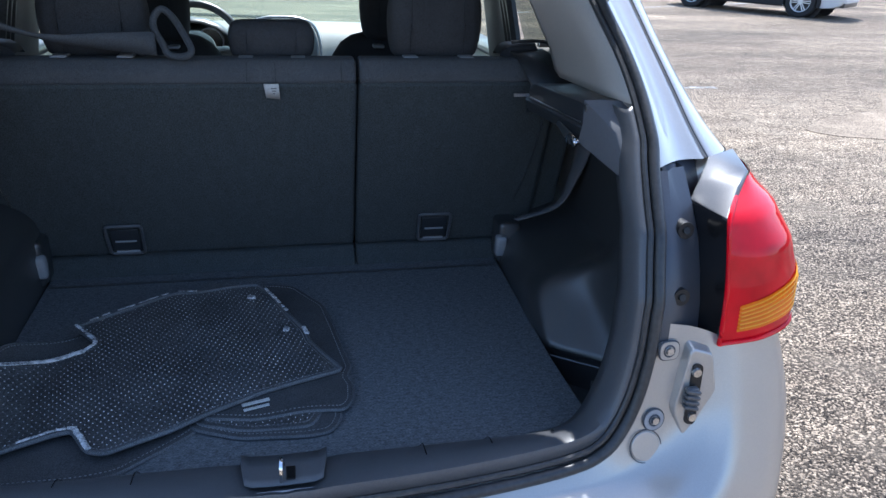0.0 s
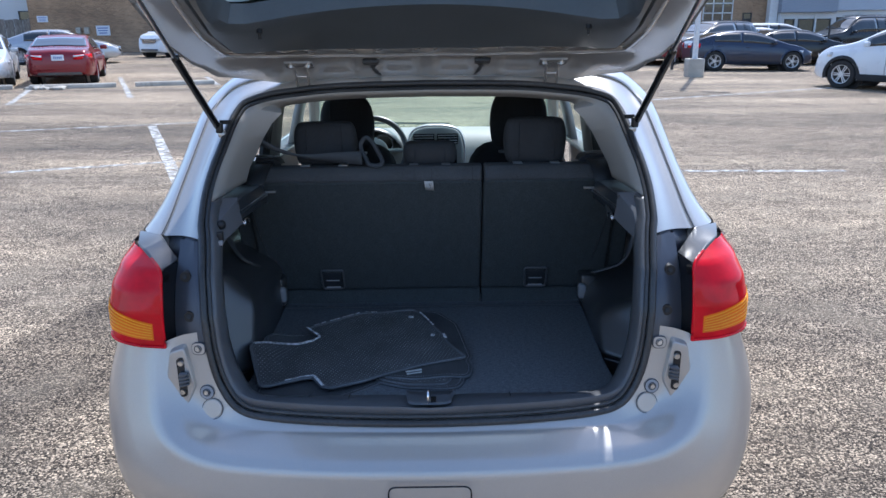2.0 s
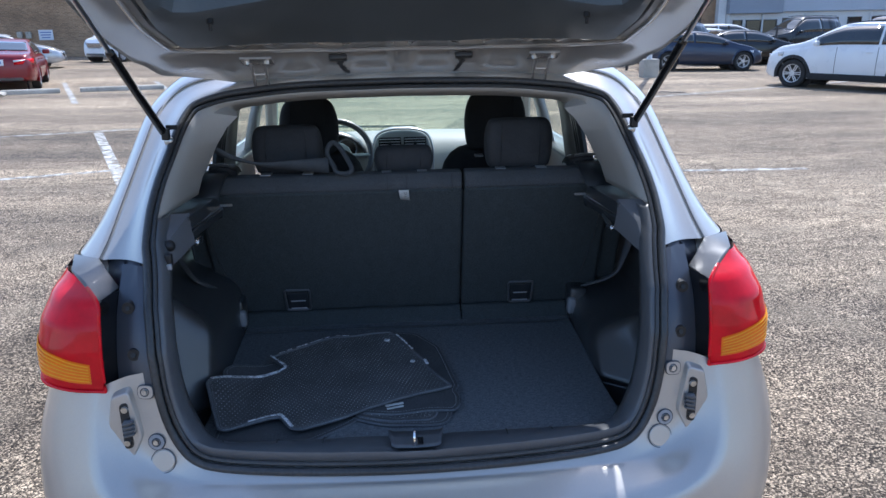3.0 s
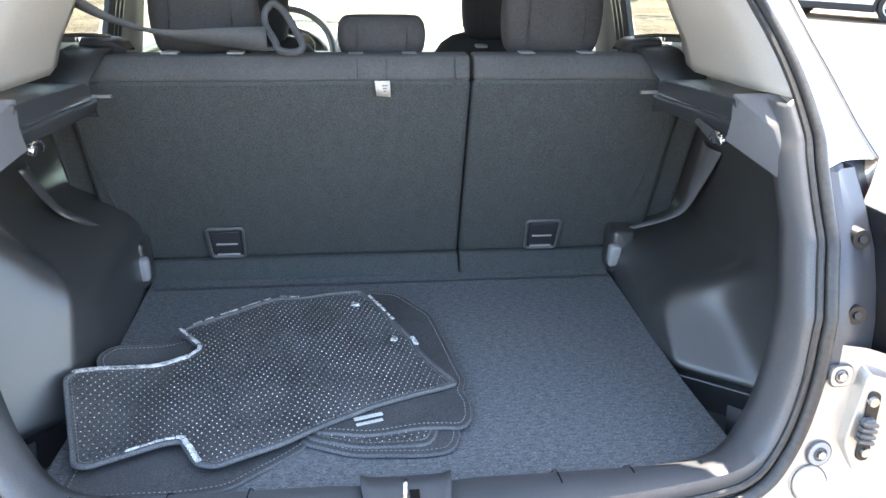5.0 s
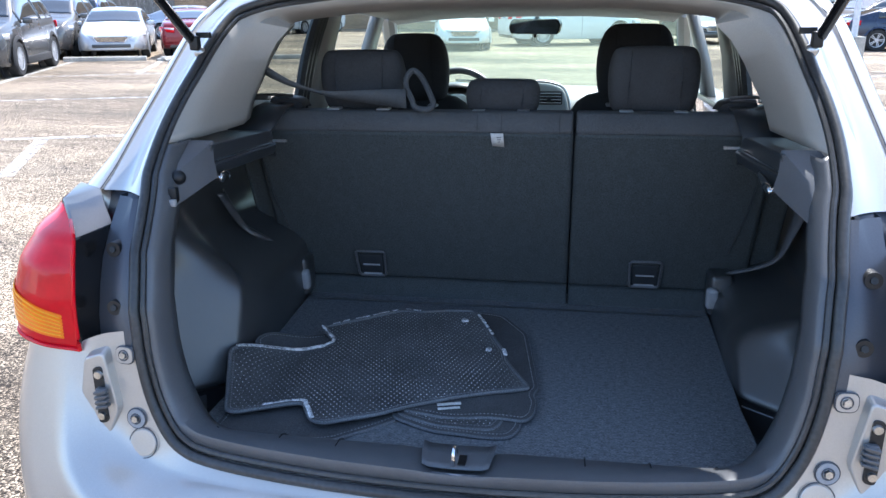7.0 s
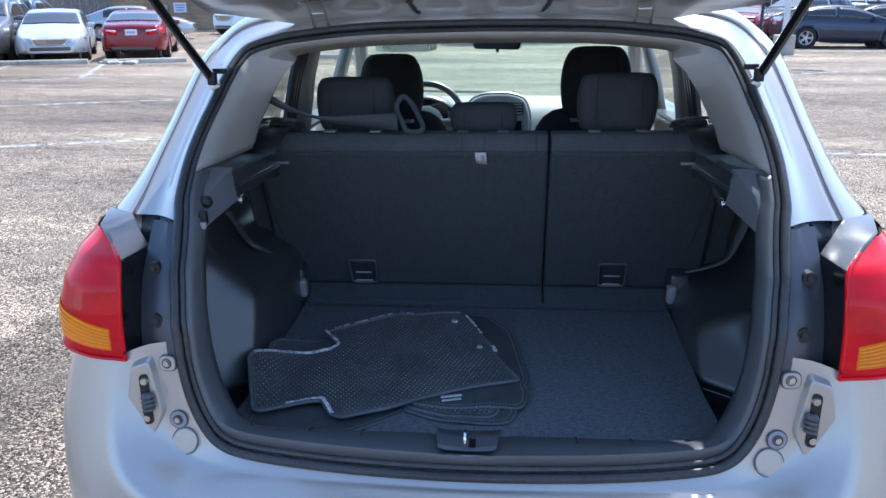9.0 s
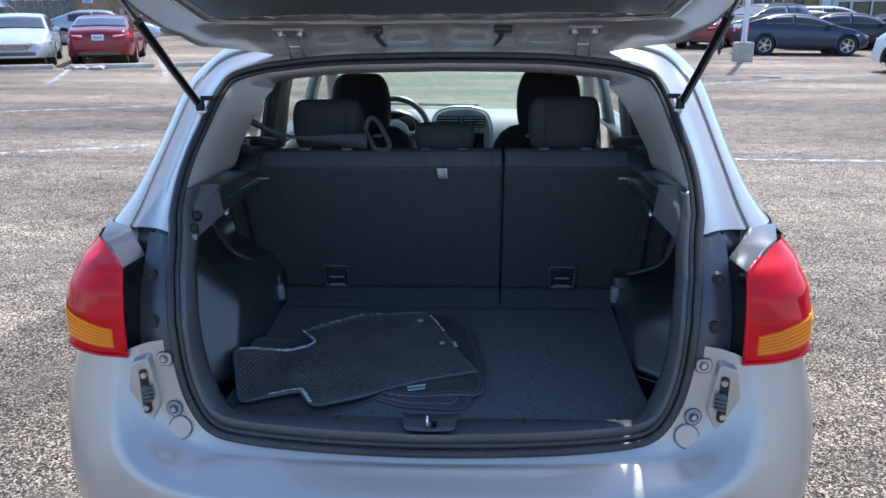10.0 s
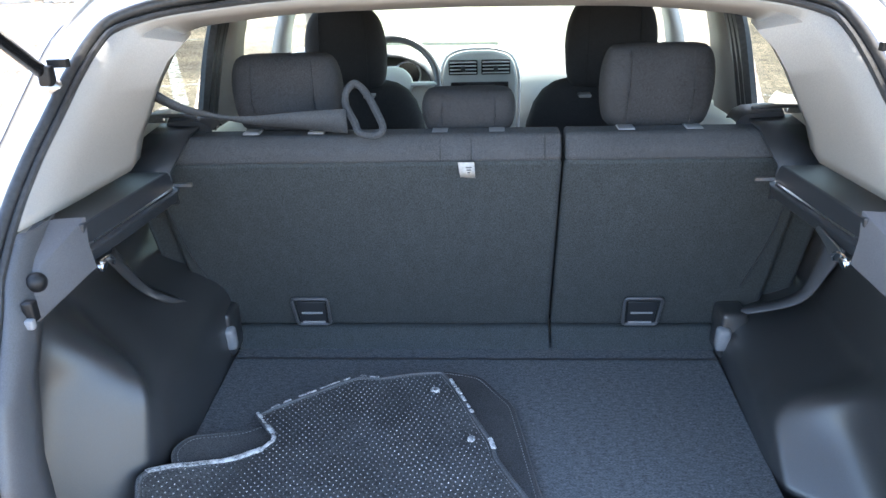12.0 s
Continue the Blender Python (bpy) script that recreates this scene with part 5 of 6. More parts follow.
def seat_belt():
    bm = bmesh.new()
    # webbing from the pillar, twisted once, to the loop of the centre buckle
    path = smooth_path([(-.61, .615, 1.398), (-.53, .602, 1.352), (-.48, .640, 1.322), (-.42, .685, 1.300), (-.34, .712, 1.292), (-.235, .722, 1.286)], 6)
    rows = []
    for i, p in enumerate(path):
        f = i / (len(path) - 1)
        half = .017 - .012 * min(1, f / .5) if f < .5 else .005 + .019 * min(1, (f - .5) / .45)
        tip = 1.1 * math.sin(math.pi * f)
        up_ = Vector((0, -math.sin(tip) * .6, 1)).normalized() * half
        rows.append([p + up_, p - Vector((0, .0015, 0)), p - up_])
    grid_faces(bm, rows)
    b = part("seat_belt", bm, BELT, seat_left, "grey seat belt webbing drawn across the seat top", solid=.0018)
    bm = bmesh.new()
    ring_pts = smooth_path([(-.238, .752, 1.336), (-.221, .754, 1.353), (-.200, .748, 1.338), (-.178, .728, 1.305), (-.163, .708, 1.274), (-.180, .704, 1.262), (-.210, .712, 1.266), (-.220, .722, 1.284), (-.238, .742, 1.312)], 5, True)
    tube(bm, ring_pts, .0075, 8, True, flat=1.0)
    part("belt_loop", bm, BELT, b, "grey webbing loop")


seat_belt()


def front_seat(cx, back=0.0, up=0.0):
    bm = bmesh.new()
    rows = []
    for z, w, y, d in ((.45, .25, 1.78, .09), (.70, .255, 1.77, .10), (.92, .25, 1.76, .09), (1.08, .235, 1.755, .07), (1.16, .19, 1.755, .05), (1.185, .12, 1.76, .03)):
        rows.append([(cx + w * (abs(math.cos(a)) ** .5) * (1 if math.cos(a) > 0 else -1), y - back + d * math.sin(a), z + up * max(0, (z - .7) / .46)) for a in (2 * math.pi * k / 20 for k in range(20))])
    vs = grid_faces(bm, rows, close_v=True)
    bm.faces.new(list(reversed(vs[0])))
    bm.faces.new(vs[-1])
    st = part("front_seat", bm, FRONT_CLOTH, car, "black cloth front seat", subsurf=1)
    headrest(st, cx, 1.74 - back, 1.160 + up, 1.404 + up, .256, .12, FRONT_CLOTH, lean=.06, dome=1.0)
    bm = bmesh.new()
    box(bm, (cx, 2.05 - back, .50), (.50, .55, .16), bev=.05)
    part("seat_cushion", bm, FRONT_CLOTH, st)


front_seat(-.392, .10, .018)
front_seat(.382, .29, .048)


# ---- dashboard ----
def dashboard():
    bm = bmesh.new()
    prof = [(2.58, .70), (2.55, .86), (2.57, .98), (2.63, 1.07), (2.72, 1.118), (2.85, 1.13), (3.10, 1.085)]
    rows = [[(x, y + .05 * (x / .75) ** 2 * 0, z - .015 * (abs(x) / .75) ** 2) for y, z in prof] for x in (-.78, -.5, -.2, .035, .27, .5, .78)]
    grid_faces(bm, rows)
    d = part("dashboard", bm, DASH_GREY, car, "grey moulded dashboard", subsurf=1)
    # centre stack
    bm = bmesh.new()
    out = rounded([(-.12, .62), (.19, .62), (.195, 1.03), (.170, 1.105), (.10, 1.13), (-.03, 1.13), (-.10, 1.105), (-.125, 1.03)], .05)
    prism(bm, [(x - .024, z + .032) for x, z in out], 2.50, 2.70, "y")
    st = part("centre_console", bm, DASH_GREY, d, "grey centre console surround", bevel=.01)
    bm = bmesh.new()
    out2 = rounded([(-.128, .60), (.198, .60), (.203, 1.035), (.176, 1.114), (.10, 1.139), (-.03, 1.139), (-.106, 1.114), (-.133, 1.035)], .05)
    tube(bm, [(x - .024, 2.515, z + .032) for x, z in out2], .007, 8, True)
    part("stack_bezel", bm, RIM, st, "satin silver bezel")
    for x0, x1 in ((-.119, .003), (.019, .141)):
        bm = bmesh.new()
        box(bm, ((x0 + x1) / 2, 2.503, 1.096), (x1 - x0, .02, .062), bev=.004)
        v = part("air_vent", bm, GLOSS_BLACK, st, "air vent with silver slats")
        for i in range(4):
            bm = bmesh.new()
            box(bm, ((x0 + x1) / 2, 2.488, 1.074 + i * .0145), (x1 - x0 - .01, .014, .0035), Matrix.Rotation(radians(-20), 3, "X"))
            part("slat", bm, RIM, v, smooth=False)
        bm = bmesh.new()
        box(bm, ((x0 + x1) / 2, 2.480, 1.092), (.018, .016, .022), bev=.003)
        part("vent_tab", bm, DARK_BOLT, v)
    bm = bmesh.new()
    box(bm, (.011, 2.50, .992), (.245, .02, .085), bev=.004)
    rd = part("radio", bm, GLOSS_BLACK, st, "black car radio")
    bm = bmesh.new()
    for x in (-.084, .106):
        cyl(bm, (x, 2.49, .972), (x, 2.475, .972), .014)
    box(bm, (.011, 2.488, 1.010), (.13, .006, .028))
    part("radio_controls", bm, DARK_BOLT, rd)
    # instrument binnacle
    bm = bmesh.new()
    rows = [[(-.38 + .19 * math.cos(q), y, 1.02 + h * math.sin(q)) for q in (math.pi * k / 10 for k in range(11))] for y, h in ((2.50, .13), (2.62, .135), (2.80, .10))]
    grid_faces(bm, rows)
    part("binnacle", bm, TRIM_BLACK, d, "black instrument hood", solid=.01)
    for x in (-.45, -.30):
        bm = bmesh.new()
        cyl(bm, (x, 2.58, 1.06), (x, 2.565, 1.06), .055, n=28)
        part("dial", bm, GLOSS_BLACK, d)
        bm = bmesh.new()
        tube(bm, [(x + .056 * math.cos(q), 2.563, 1.06 + .056 * math.sin(q)) for q in (k * math.pi / 14 for k in range(28))], .004, 6, True)
        part("dial_ring", bm, RIM, d)
    # steering wheel
    c = Vector((-.345, 2.36, 1.055))
    tilt = Matrix.Rotation(radians(-22), 3, "X")
    bm = bmesh.new()
    tube(bm, [c + tilt @ Vector((.188 * math.cos(q), 0, .188 * math.sin(q))) for q in (k * math.pi / 20 for k in range(40))], .016, 10, True)
    w = part("steering_wheel", bm, TRIM_BLACK, car, "black steering wheel with a grey hub")
    bm = bmesh.new()
    bmesh.ops.create_uvsphere(bm, u_segments=20, v_segments=12, radius=1, matrix=Matrix.Translation(c) @ tilt.to_4x4() @ Matrix.Diagonal((.085, .035, .075, 1)))
    part("hub", bm, DASH_GREY, w, "grey steering wheel hub")
    for a in (0, 180, 250, 290):
        q = radians(a)
        bm = bmesh.new()
        tube(bm, [c + tilt @ Vector((.06 * math.cos(q), 0, .06 * math.sin(q))), c + tilt @ Vector((.185 * math.cos(q), 0, .185 * math.sin(q)))], .017, 8, flat=.6)
        part("wheel_spoke", bm, DASH_GREY, w)
    # mirror, turned to the driver
    turn = Matrix.Translation((.008, 2.45, 1.424)) @ Matrix.Rotation(radians(-14), 4, "Z") @ Matrix.Rotation(radians(7), 4, "X")
    shell = rounded([(-.118, -.030), (.112, -.034), (.124, .012), (.108, .036), (-.108, .036), (-.124, .006)], .016)
    bm = bmesh.new()
    prism(bm, shell, -.016, .022, "y")
    bm.transform(turn)
    mr = part("rear_view_mirror", bm, GLOSS_BLACK, car, "black rear-view mirror", bevel=.004)
    bm = bmesh.new()
    prism(bm, [(x * .94, z * .86) for x, z in shell], -.0185, -.0155, "y")
    bm.transform(turn)
    part("mirror_glass", bm, CHROME, mr, "mirror glass", smooth=False)
    bm = bmesh.new()
    box(bm, (0, -.004, -.040), (.014, .014, .014), bev=.003)
    bm.transform(turn)
    part("dimming_lever", bm, GLOSS_BLACK, mr)
    bm = bmesh.new()
    tube(bm, [(.012, 2.46, 1.43), (.02, 2.42, 1.50)], .01, 8)
    part("mirror_stalk", bm, GLOSS_BLACK, mr)
    # wiper on the glass
    bm = bmesh.new()
    tube(bm, [(-.45, 3.04, 1.13), (-.1, 3.10, 1.115), (.10, 3.11, 1.11)], .008, 6)
    part("wiper", bm, GLOSS_BLACK, car)


dashboard()


# ---- floor mats in the bay ----
def mat_lift(x, y):
    """How far the pile's end is pushed up by the wheel house."""
    a, b = max(0, min(1, (-.42 - x) / .15)), max(0, min(1, (y - .12) / .17))
    return .050 * a * a * (3 - 2 * a) * b + .0022 * math.sin(31 * x + 9) * math.sin(23 * y) * max(0, min(1, (x + .42) / .12))


def inside(p, poly):
    x, y = p
    c = False
    for i in range(len(poly)):
        (x1, y1), (x2, y2) = poly[i], poly[i - 1]
        if (y1 > y) != (y2 > y) and x < (x2 - x1) * (y - y1) / (y2 - y1) + x1:
            c = not c
    return c


def dense(loop, pitch=.02):
    """The same closed outline with no stride longer than pitch."""
    full = []
    for (x0, y0), (x1, y1) in zip(loop, list(loop[1:]) + [loop[0]]):
        n = max(1, math.ceil(math.hypot(x1 - x0, y1 - y0) / pitch))
        full += [(x0 + (x1 - x0) * k / n, y0 + (y1 - y0) * k / n) for k in range(n)]
    return full


def mat(name, outline, z0, z1, material_, label, r=.02, edge=True):
    bm = bmesh.new()
    out = rounded(outline, r)
    prism(bm, out, z0, z1)
    bmesh.ops.triangulate(bm, faces=bm.faces)
    for axis, span in (((1, 0, 0), range(-20, 5)), ((0, 1, 0), range(2, 25))):
        for i in span:
            bmesh.ops.bisect_plane(bm, geom=bm.verts[:] + bm.edges[:] + bm.faces[:], plane_co=Vector(axis) * i * .031, plane_no=axis)
    bmesh.ops.triangulate(bm, faces=bm.faces)
    for v in bm.verts:
        v.co.z += mat_lift(v.co.x, v.co.y)
    ob = tagged(part(name, bm, material_, smooth=True), label, "floor mat", "floor mats in the cargo bay")
    if edge:
        out = dense(out)
        bm = bmesh.new()
        tube(bm, [(x, y, z1 - (.001 if r < .015 else .0035) + mat_lift(x, y)) for x, y in out], .0048 if r < .015 else .0036, 6, True)
        part("edge_binding", bm, BINDING, ob, "dark grey stitched edge binding")
        bm = bmesh.new()
        loop = smooth_path([(x, y, 0) for x, y in out], 2, True)
        n = len(loop)
        run = 0.0
        for i in range(n):
            a, b = Vector(loop[i]), Vector(loop[(i + 1) % n])
            d = b - a
            if d.length < 1e-5:
                continue
            side = Vector((-d.y, d.x, 0)).normalized() * .0085
            if not inside(((a + side).x, (a + side).y), out):
                side = -side
            while run < d.length:
                p = a + d * (run / d.length) + side
                q = p + d.normalized() * .0035
                tube(bm, [(p.x, p.y, z1 + .0006 + mat_lift(p.x, p.y)), (q.x, q.y, z1 + .0006 + mat_lift(q.x, q.y))], .0009, 4)
                run += .0075
            run -= d.length
        part("stitching", bm, STITCH, ob, "row of pale stitches along the edge")
    return ob


mat("car_floor_mat", [(-.510, .100), (-.508, .060), (-.34, .060), (-.262, .066), (-.15, .165), (-.10, .40), (-.30, .50), (-.50, .30)], .700, .7045, MAT_CARPET, "dark carpet car mat at the bottom of the pile")
mat("car_floor_mat", [(-.16, .165), (-.072, .126), (.030, .118), (.081, .123), (.100, .165), (.06, .40), (-.2, .40)], .7045, .7085, MAT_CARPET, "black carpet car mat with a stitched edge under others")
low = mat("car_floor_mat", [(-.15, .172), (-.065, .142), (.045, .140), (.062, .172), (.04, .40), (-.2, .38)], .7085, .712, MAT_RUBBER, "upside-down car mat showing its nibbed rubber backing")
second = mat("car_floor_mat", [(-.542, .384), (-.528, .432), (-.43, .515), (-.30, .62), (-.057, .730), (.020, .705), (.088, .600), (.128, .314), (.116, .285), (.126, .254), (.122, .200), (.106, .174), (.026, .180), (-.05, .170), (-.133, .180), (-.25, .25), (-.50, .30)], .712, .716, MAT_CARPET, "black carpet car mat lying under the top mat")
TOP = [(-.563, .292), (-.552, .318), (-.468, .385), (-.393, .438), (-.374, .468), (-.432, .545), (-.418, .560), (-.33, .630), (-.246, .690), (-.205, .682), (-.14, .700), (-.064, .712), (-.036, .656), (.013, .537), (.044, .458), (.050, .420), (.110, .298), (-.044, .241), (-.188, .147), (-.284, .097), (-.315, .108), (-.350, .168), (-.382, .162), (-.479, .113), (-.500, .120)]
top = mat("car_floor_mat", TOP, .718, .723, MAT_RUBBER, "upside-down black car mat with nibbed rubber backing and worn white edges", .012)


def nibs(parent, poly, z, pitch=.0125, turn=14.0):
    rnd = random.Random(4)
    q = radians(turn)
    verts, faces = [], []
    c = Vector((-.24, .40))
    for i in range(-40, 41):
        for j in range(-36, 37):
            u, v = (i + .5 * (j % 2)) * pitch, j * pitch * .8
            x, y = c.x + u * math.cos(q) - v * math.sin(q), c.y + u * math.sin(q) + v * math.cos(q)
            ok = inside((x, y), poly) and all(inside((x + a, y + b), poly) for a, b in ((.012, 0), (-.012, 0), (0, .012), (0, -.012)))
            if not ok:
                continue
            r, h = .00125 * rnd.uniform(.7, 1.1), .0016
            k = len(verts)
            zz = z + mat_lift(x, y)
            verts += [(x - r, y - r, zz), (x + r, y - r, zz), (x + r, y + r, zz), (x - r, y + r, zz), (x, y, zz + h)]
            faces += [(k, k + 1, k + 4), (k + 1, k + 2, k + 4), (k + 2, k + 3, k + 4), (k + 3, k, k + 4)]
    me = bpy.data.meshes.new("nib_field")
    me.from_pydata(verts, [], faces)
    me.materials.append(NIB)
    ob = new("nib_field", me)
    ob.parent = parent
    ob["kind"] = "stuff"
    return ob


nibs(top, TOP, .7228)
nibs(low, [(-.15, .172), (-.065, .142), (.045, .140), (.062, .172), (.04, .40), (-.2, .38)], .7118)


def worn_edges():
    rnd = random.Random(7)
    runs = (((-.553, .308), (-.468, .379), (-.393, .433), .0115), ((-.393, .433), (-.377, .466), (-.400, .505), .006), ((-.400, .505), (-.415, .525), (-.432, .547), .004), ((-.41, .566), (-.33, .633), (-.25, .688), .0034), ((-.240, .690), (-.215, .684), (-.200, .684), .004), ((-.045, .676), (-.015, .606), (.010, .545), .0042), ((.040, .470), (.045, .450), (.047, .440), .005), ((-.430, .142), (-.38, .166), (-.35, .170), .005), ((-.35, .170), (-.33, .140), (-.312, .108), .006))
    for a, b, c, w in runs:
        path = [p + Vector((0, 0, mat_lift(p.x, p.y))) for p in smooth_path([(a[0], a[1], .7280), (b[0], b[1], .7280), (c[0], c[1], .7280)], 12)]
        bm = bmesh.new()
        i = 0
        while i < len(path) - 2:
            ln = rnd.randint(2, 6) if w < .0045 else rnd.randint(8, 20)
            seg = path[i:i + ln + 1]
            if len(seg) >= 2:
                tube(bm, [p + Vector((rnd.uniform(-.001, .001), rnd.uniform(-.001, .001), 0)) for p in seg], w * rnd.uniform(.6, 1), 6, flat=.35)
            i += ln + (rnd.randint(1, 2) if w < .0045 else 0)
        part("worn_edge", bm, WORN, top, "worn white edge of the mat")
    for x, y in ((.004, .474), (-.072, .637), (-.078, .640)):
        bm = bmesh.new()
        cyl(bm, (x, y, .7205), (x, y, .7280), .0085, .006, 12)
        part("eyelet", bm, WORN, top, "pale eyelet")
    bm = bmesh.new()
    rot = Matrix.Rotation(radians(16), 3, "Z")
    box(bm, (-.052, .216, .7175), (.050, .008, .002), rot)
    box(bm, (-.050, .200, .7170), (.046, .006, .002), rot)
    part("care_label", bm, LABEL, second, "white sewn-on label", smooth=False)


worn_edges()


# ---- other cars on the lot ----
PAINTS = {}


def paint(name, base, metal=.4):
    if name not in PAINTS:
        PAINTS[name] = material(name + "_paint", base, .28, metal, .05, .08, 300, 1.2, 0, .5)
    return PAINTS[name]


def eased(points, times=2):
    """Corner cutting that keeps both ends."""
    for _ in range(times):
        out = [points[0]]
        for (a, b), (c, d) in zip(points, points[1:]):
            out += [(a * .75 + c * .25, b * .75 + d * .25), (a * .25 + c * .75, b * .25 + d * .75)]
        points = out + [points[-1]]
    return points


def level(curve, y):
    for (a, b), (c, d) in zip(curve, curve[1:]):
        if y <= c:
            return b + (d - b) * (y - a) / max(c - a, 1e-6)
    return curve[-1][1]


class Shape:
    """Outline of a car with its rear at y = 0: upper line, belt line, plan width."""

    def __init__(self, L, W, top, belt, front, rear, low=1.0):
        self.L, self.W, self.front, self.rear = L, W, front, rear
        self.top, self.belt = eased([(y, z * low) for y, z in top]), eased([(y, z * low) for y, z in belt])
        hw = W / 2
        self.plan = eased([(0, hw * .74), (.06, hw * .86), (.45, hw * .97), (1.1, hw), (L - 1.2, hw), (L - .5, hw * .96), (L - .12, hw * .80), (L, hw * .62)])
        self.low = eased([(0, .42), (.12, .27), (.5, .22), (L - .6, .21), (L - .1, .25), (L, .36)])

    def section(self, y):
        w, zt, z0 = level(self.plan, y), level(self.top, y), level(self.low, y)
        zb = min(level(self.belt, y), zt - .02)
        h = zt - zb
        z0 = min(z0, zb - .12)
        side = [(0, z0), (w * .80, z0), (w * .93, z0 + .02), (w * .975, z0 + (zb - z0) * .16), (w * .995, z0 + (zb - z0) * .34), (w, z0 + (zb - z0) * .5), (w * .992, z0 + (zb - z0) * .68), (w * .975, z0 + (zb - z0) * .84), (w * .95, zb - .012)]
        wr = w * .93 - .40 * h - .01
        up = [(w * .93, zb + .02 * min(1, h))]
        for f in (.18, .36, .54, .72, .88):
            up.append((w * .93 + (wr - w * .93) * (f ** 1.25), zb + h * .93 * f))
        up += [(wr - .03, zb + h * .955), (wr * .86, zb + h * .985), (wr * .6, zt), (wr * .3, zt + .012), (0, zt + .016)]
        return side, up

    def on_side(self, s, y, f):
        up = self.section(y)[1][:7]
        k = f * 6
        i = min(int(k), 5)
        (a, b), (c, d) = up[i], up[i + 1]
        return (s * (a + (c - a) * (k - i) + .006), y, b + (d - b) * (k - i) + .003)

    def on_top(self, u, y):
        up = list(reversed(self.section(y)[1][6:]))
        k = min(abs(u), 1) * (len(up) - 1)
        i = min(int(k), len(up) - 2)
        (a, b), (c, d) = up[i], up[i + 1]
        return (math.copysign(a + (c - a) * (k - i), u), y, b + (d - b) * (k - i) + .007)


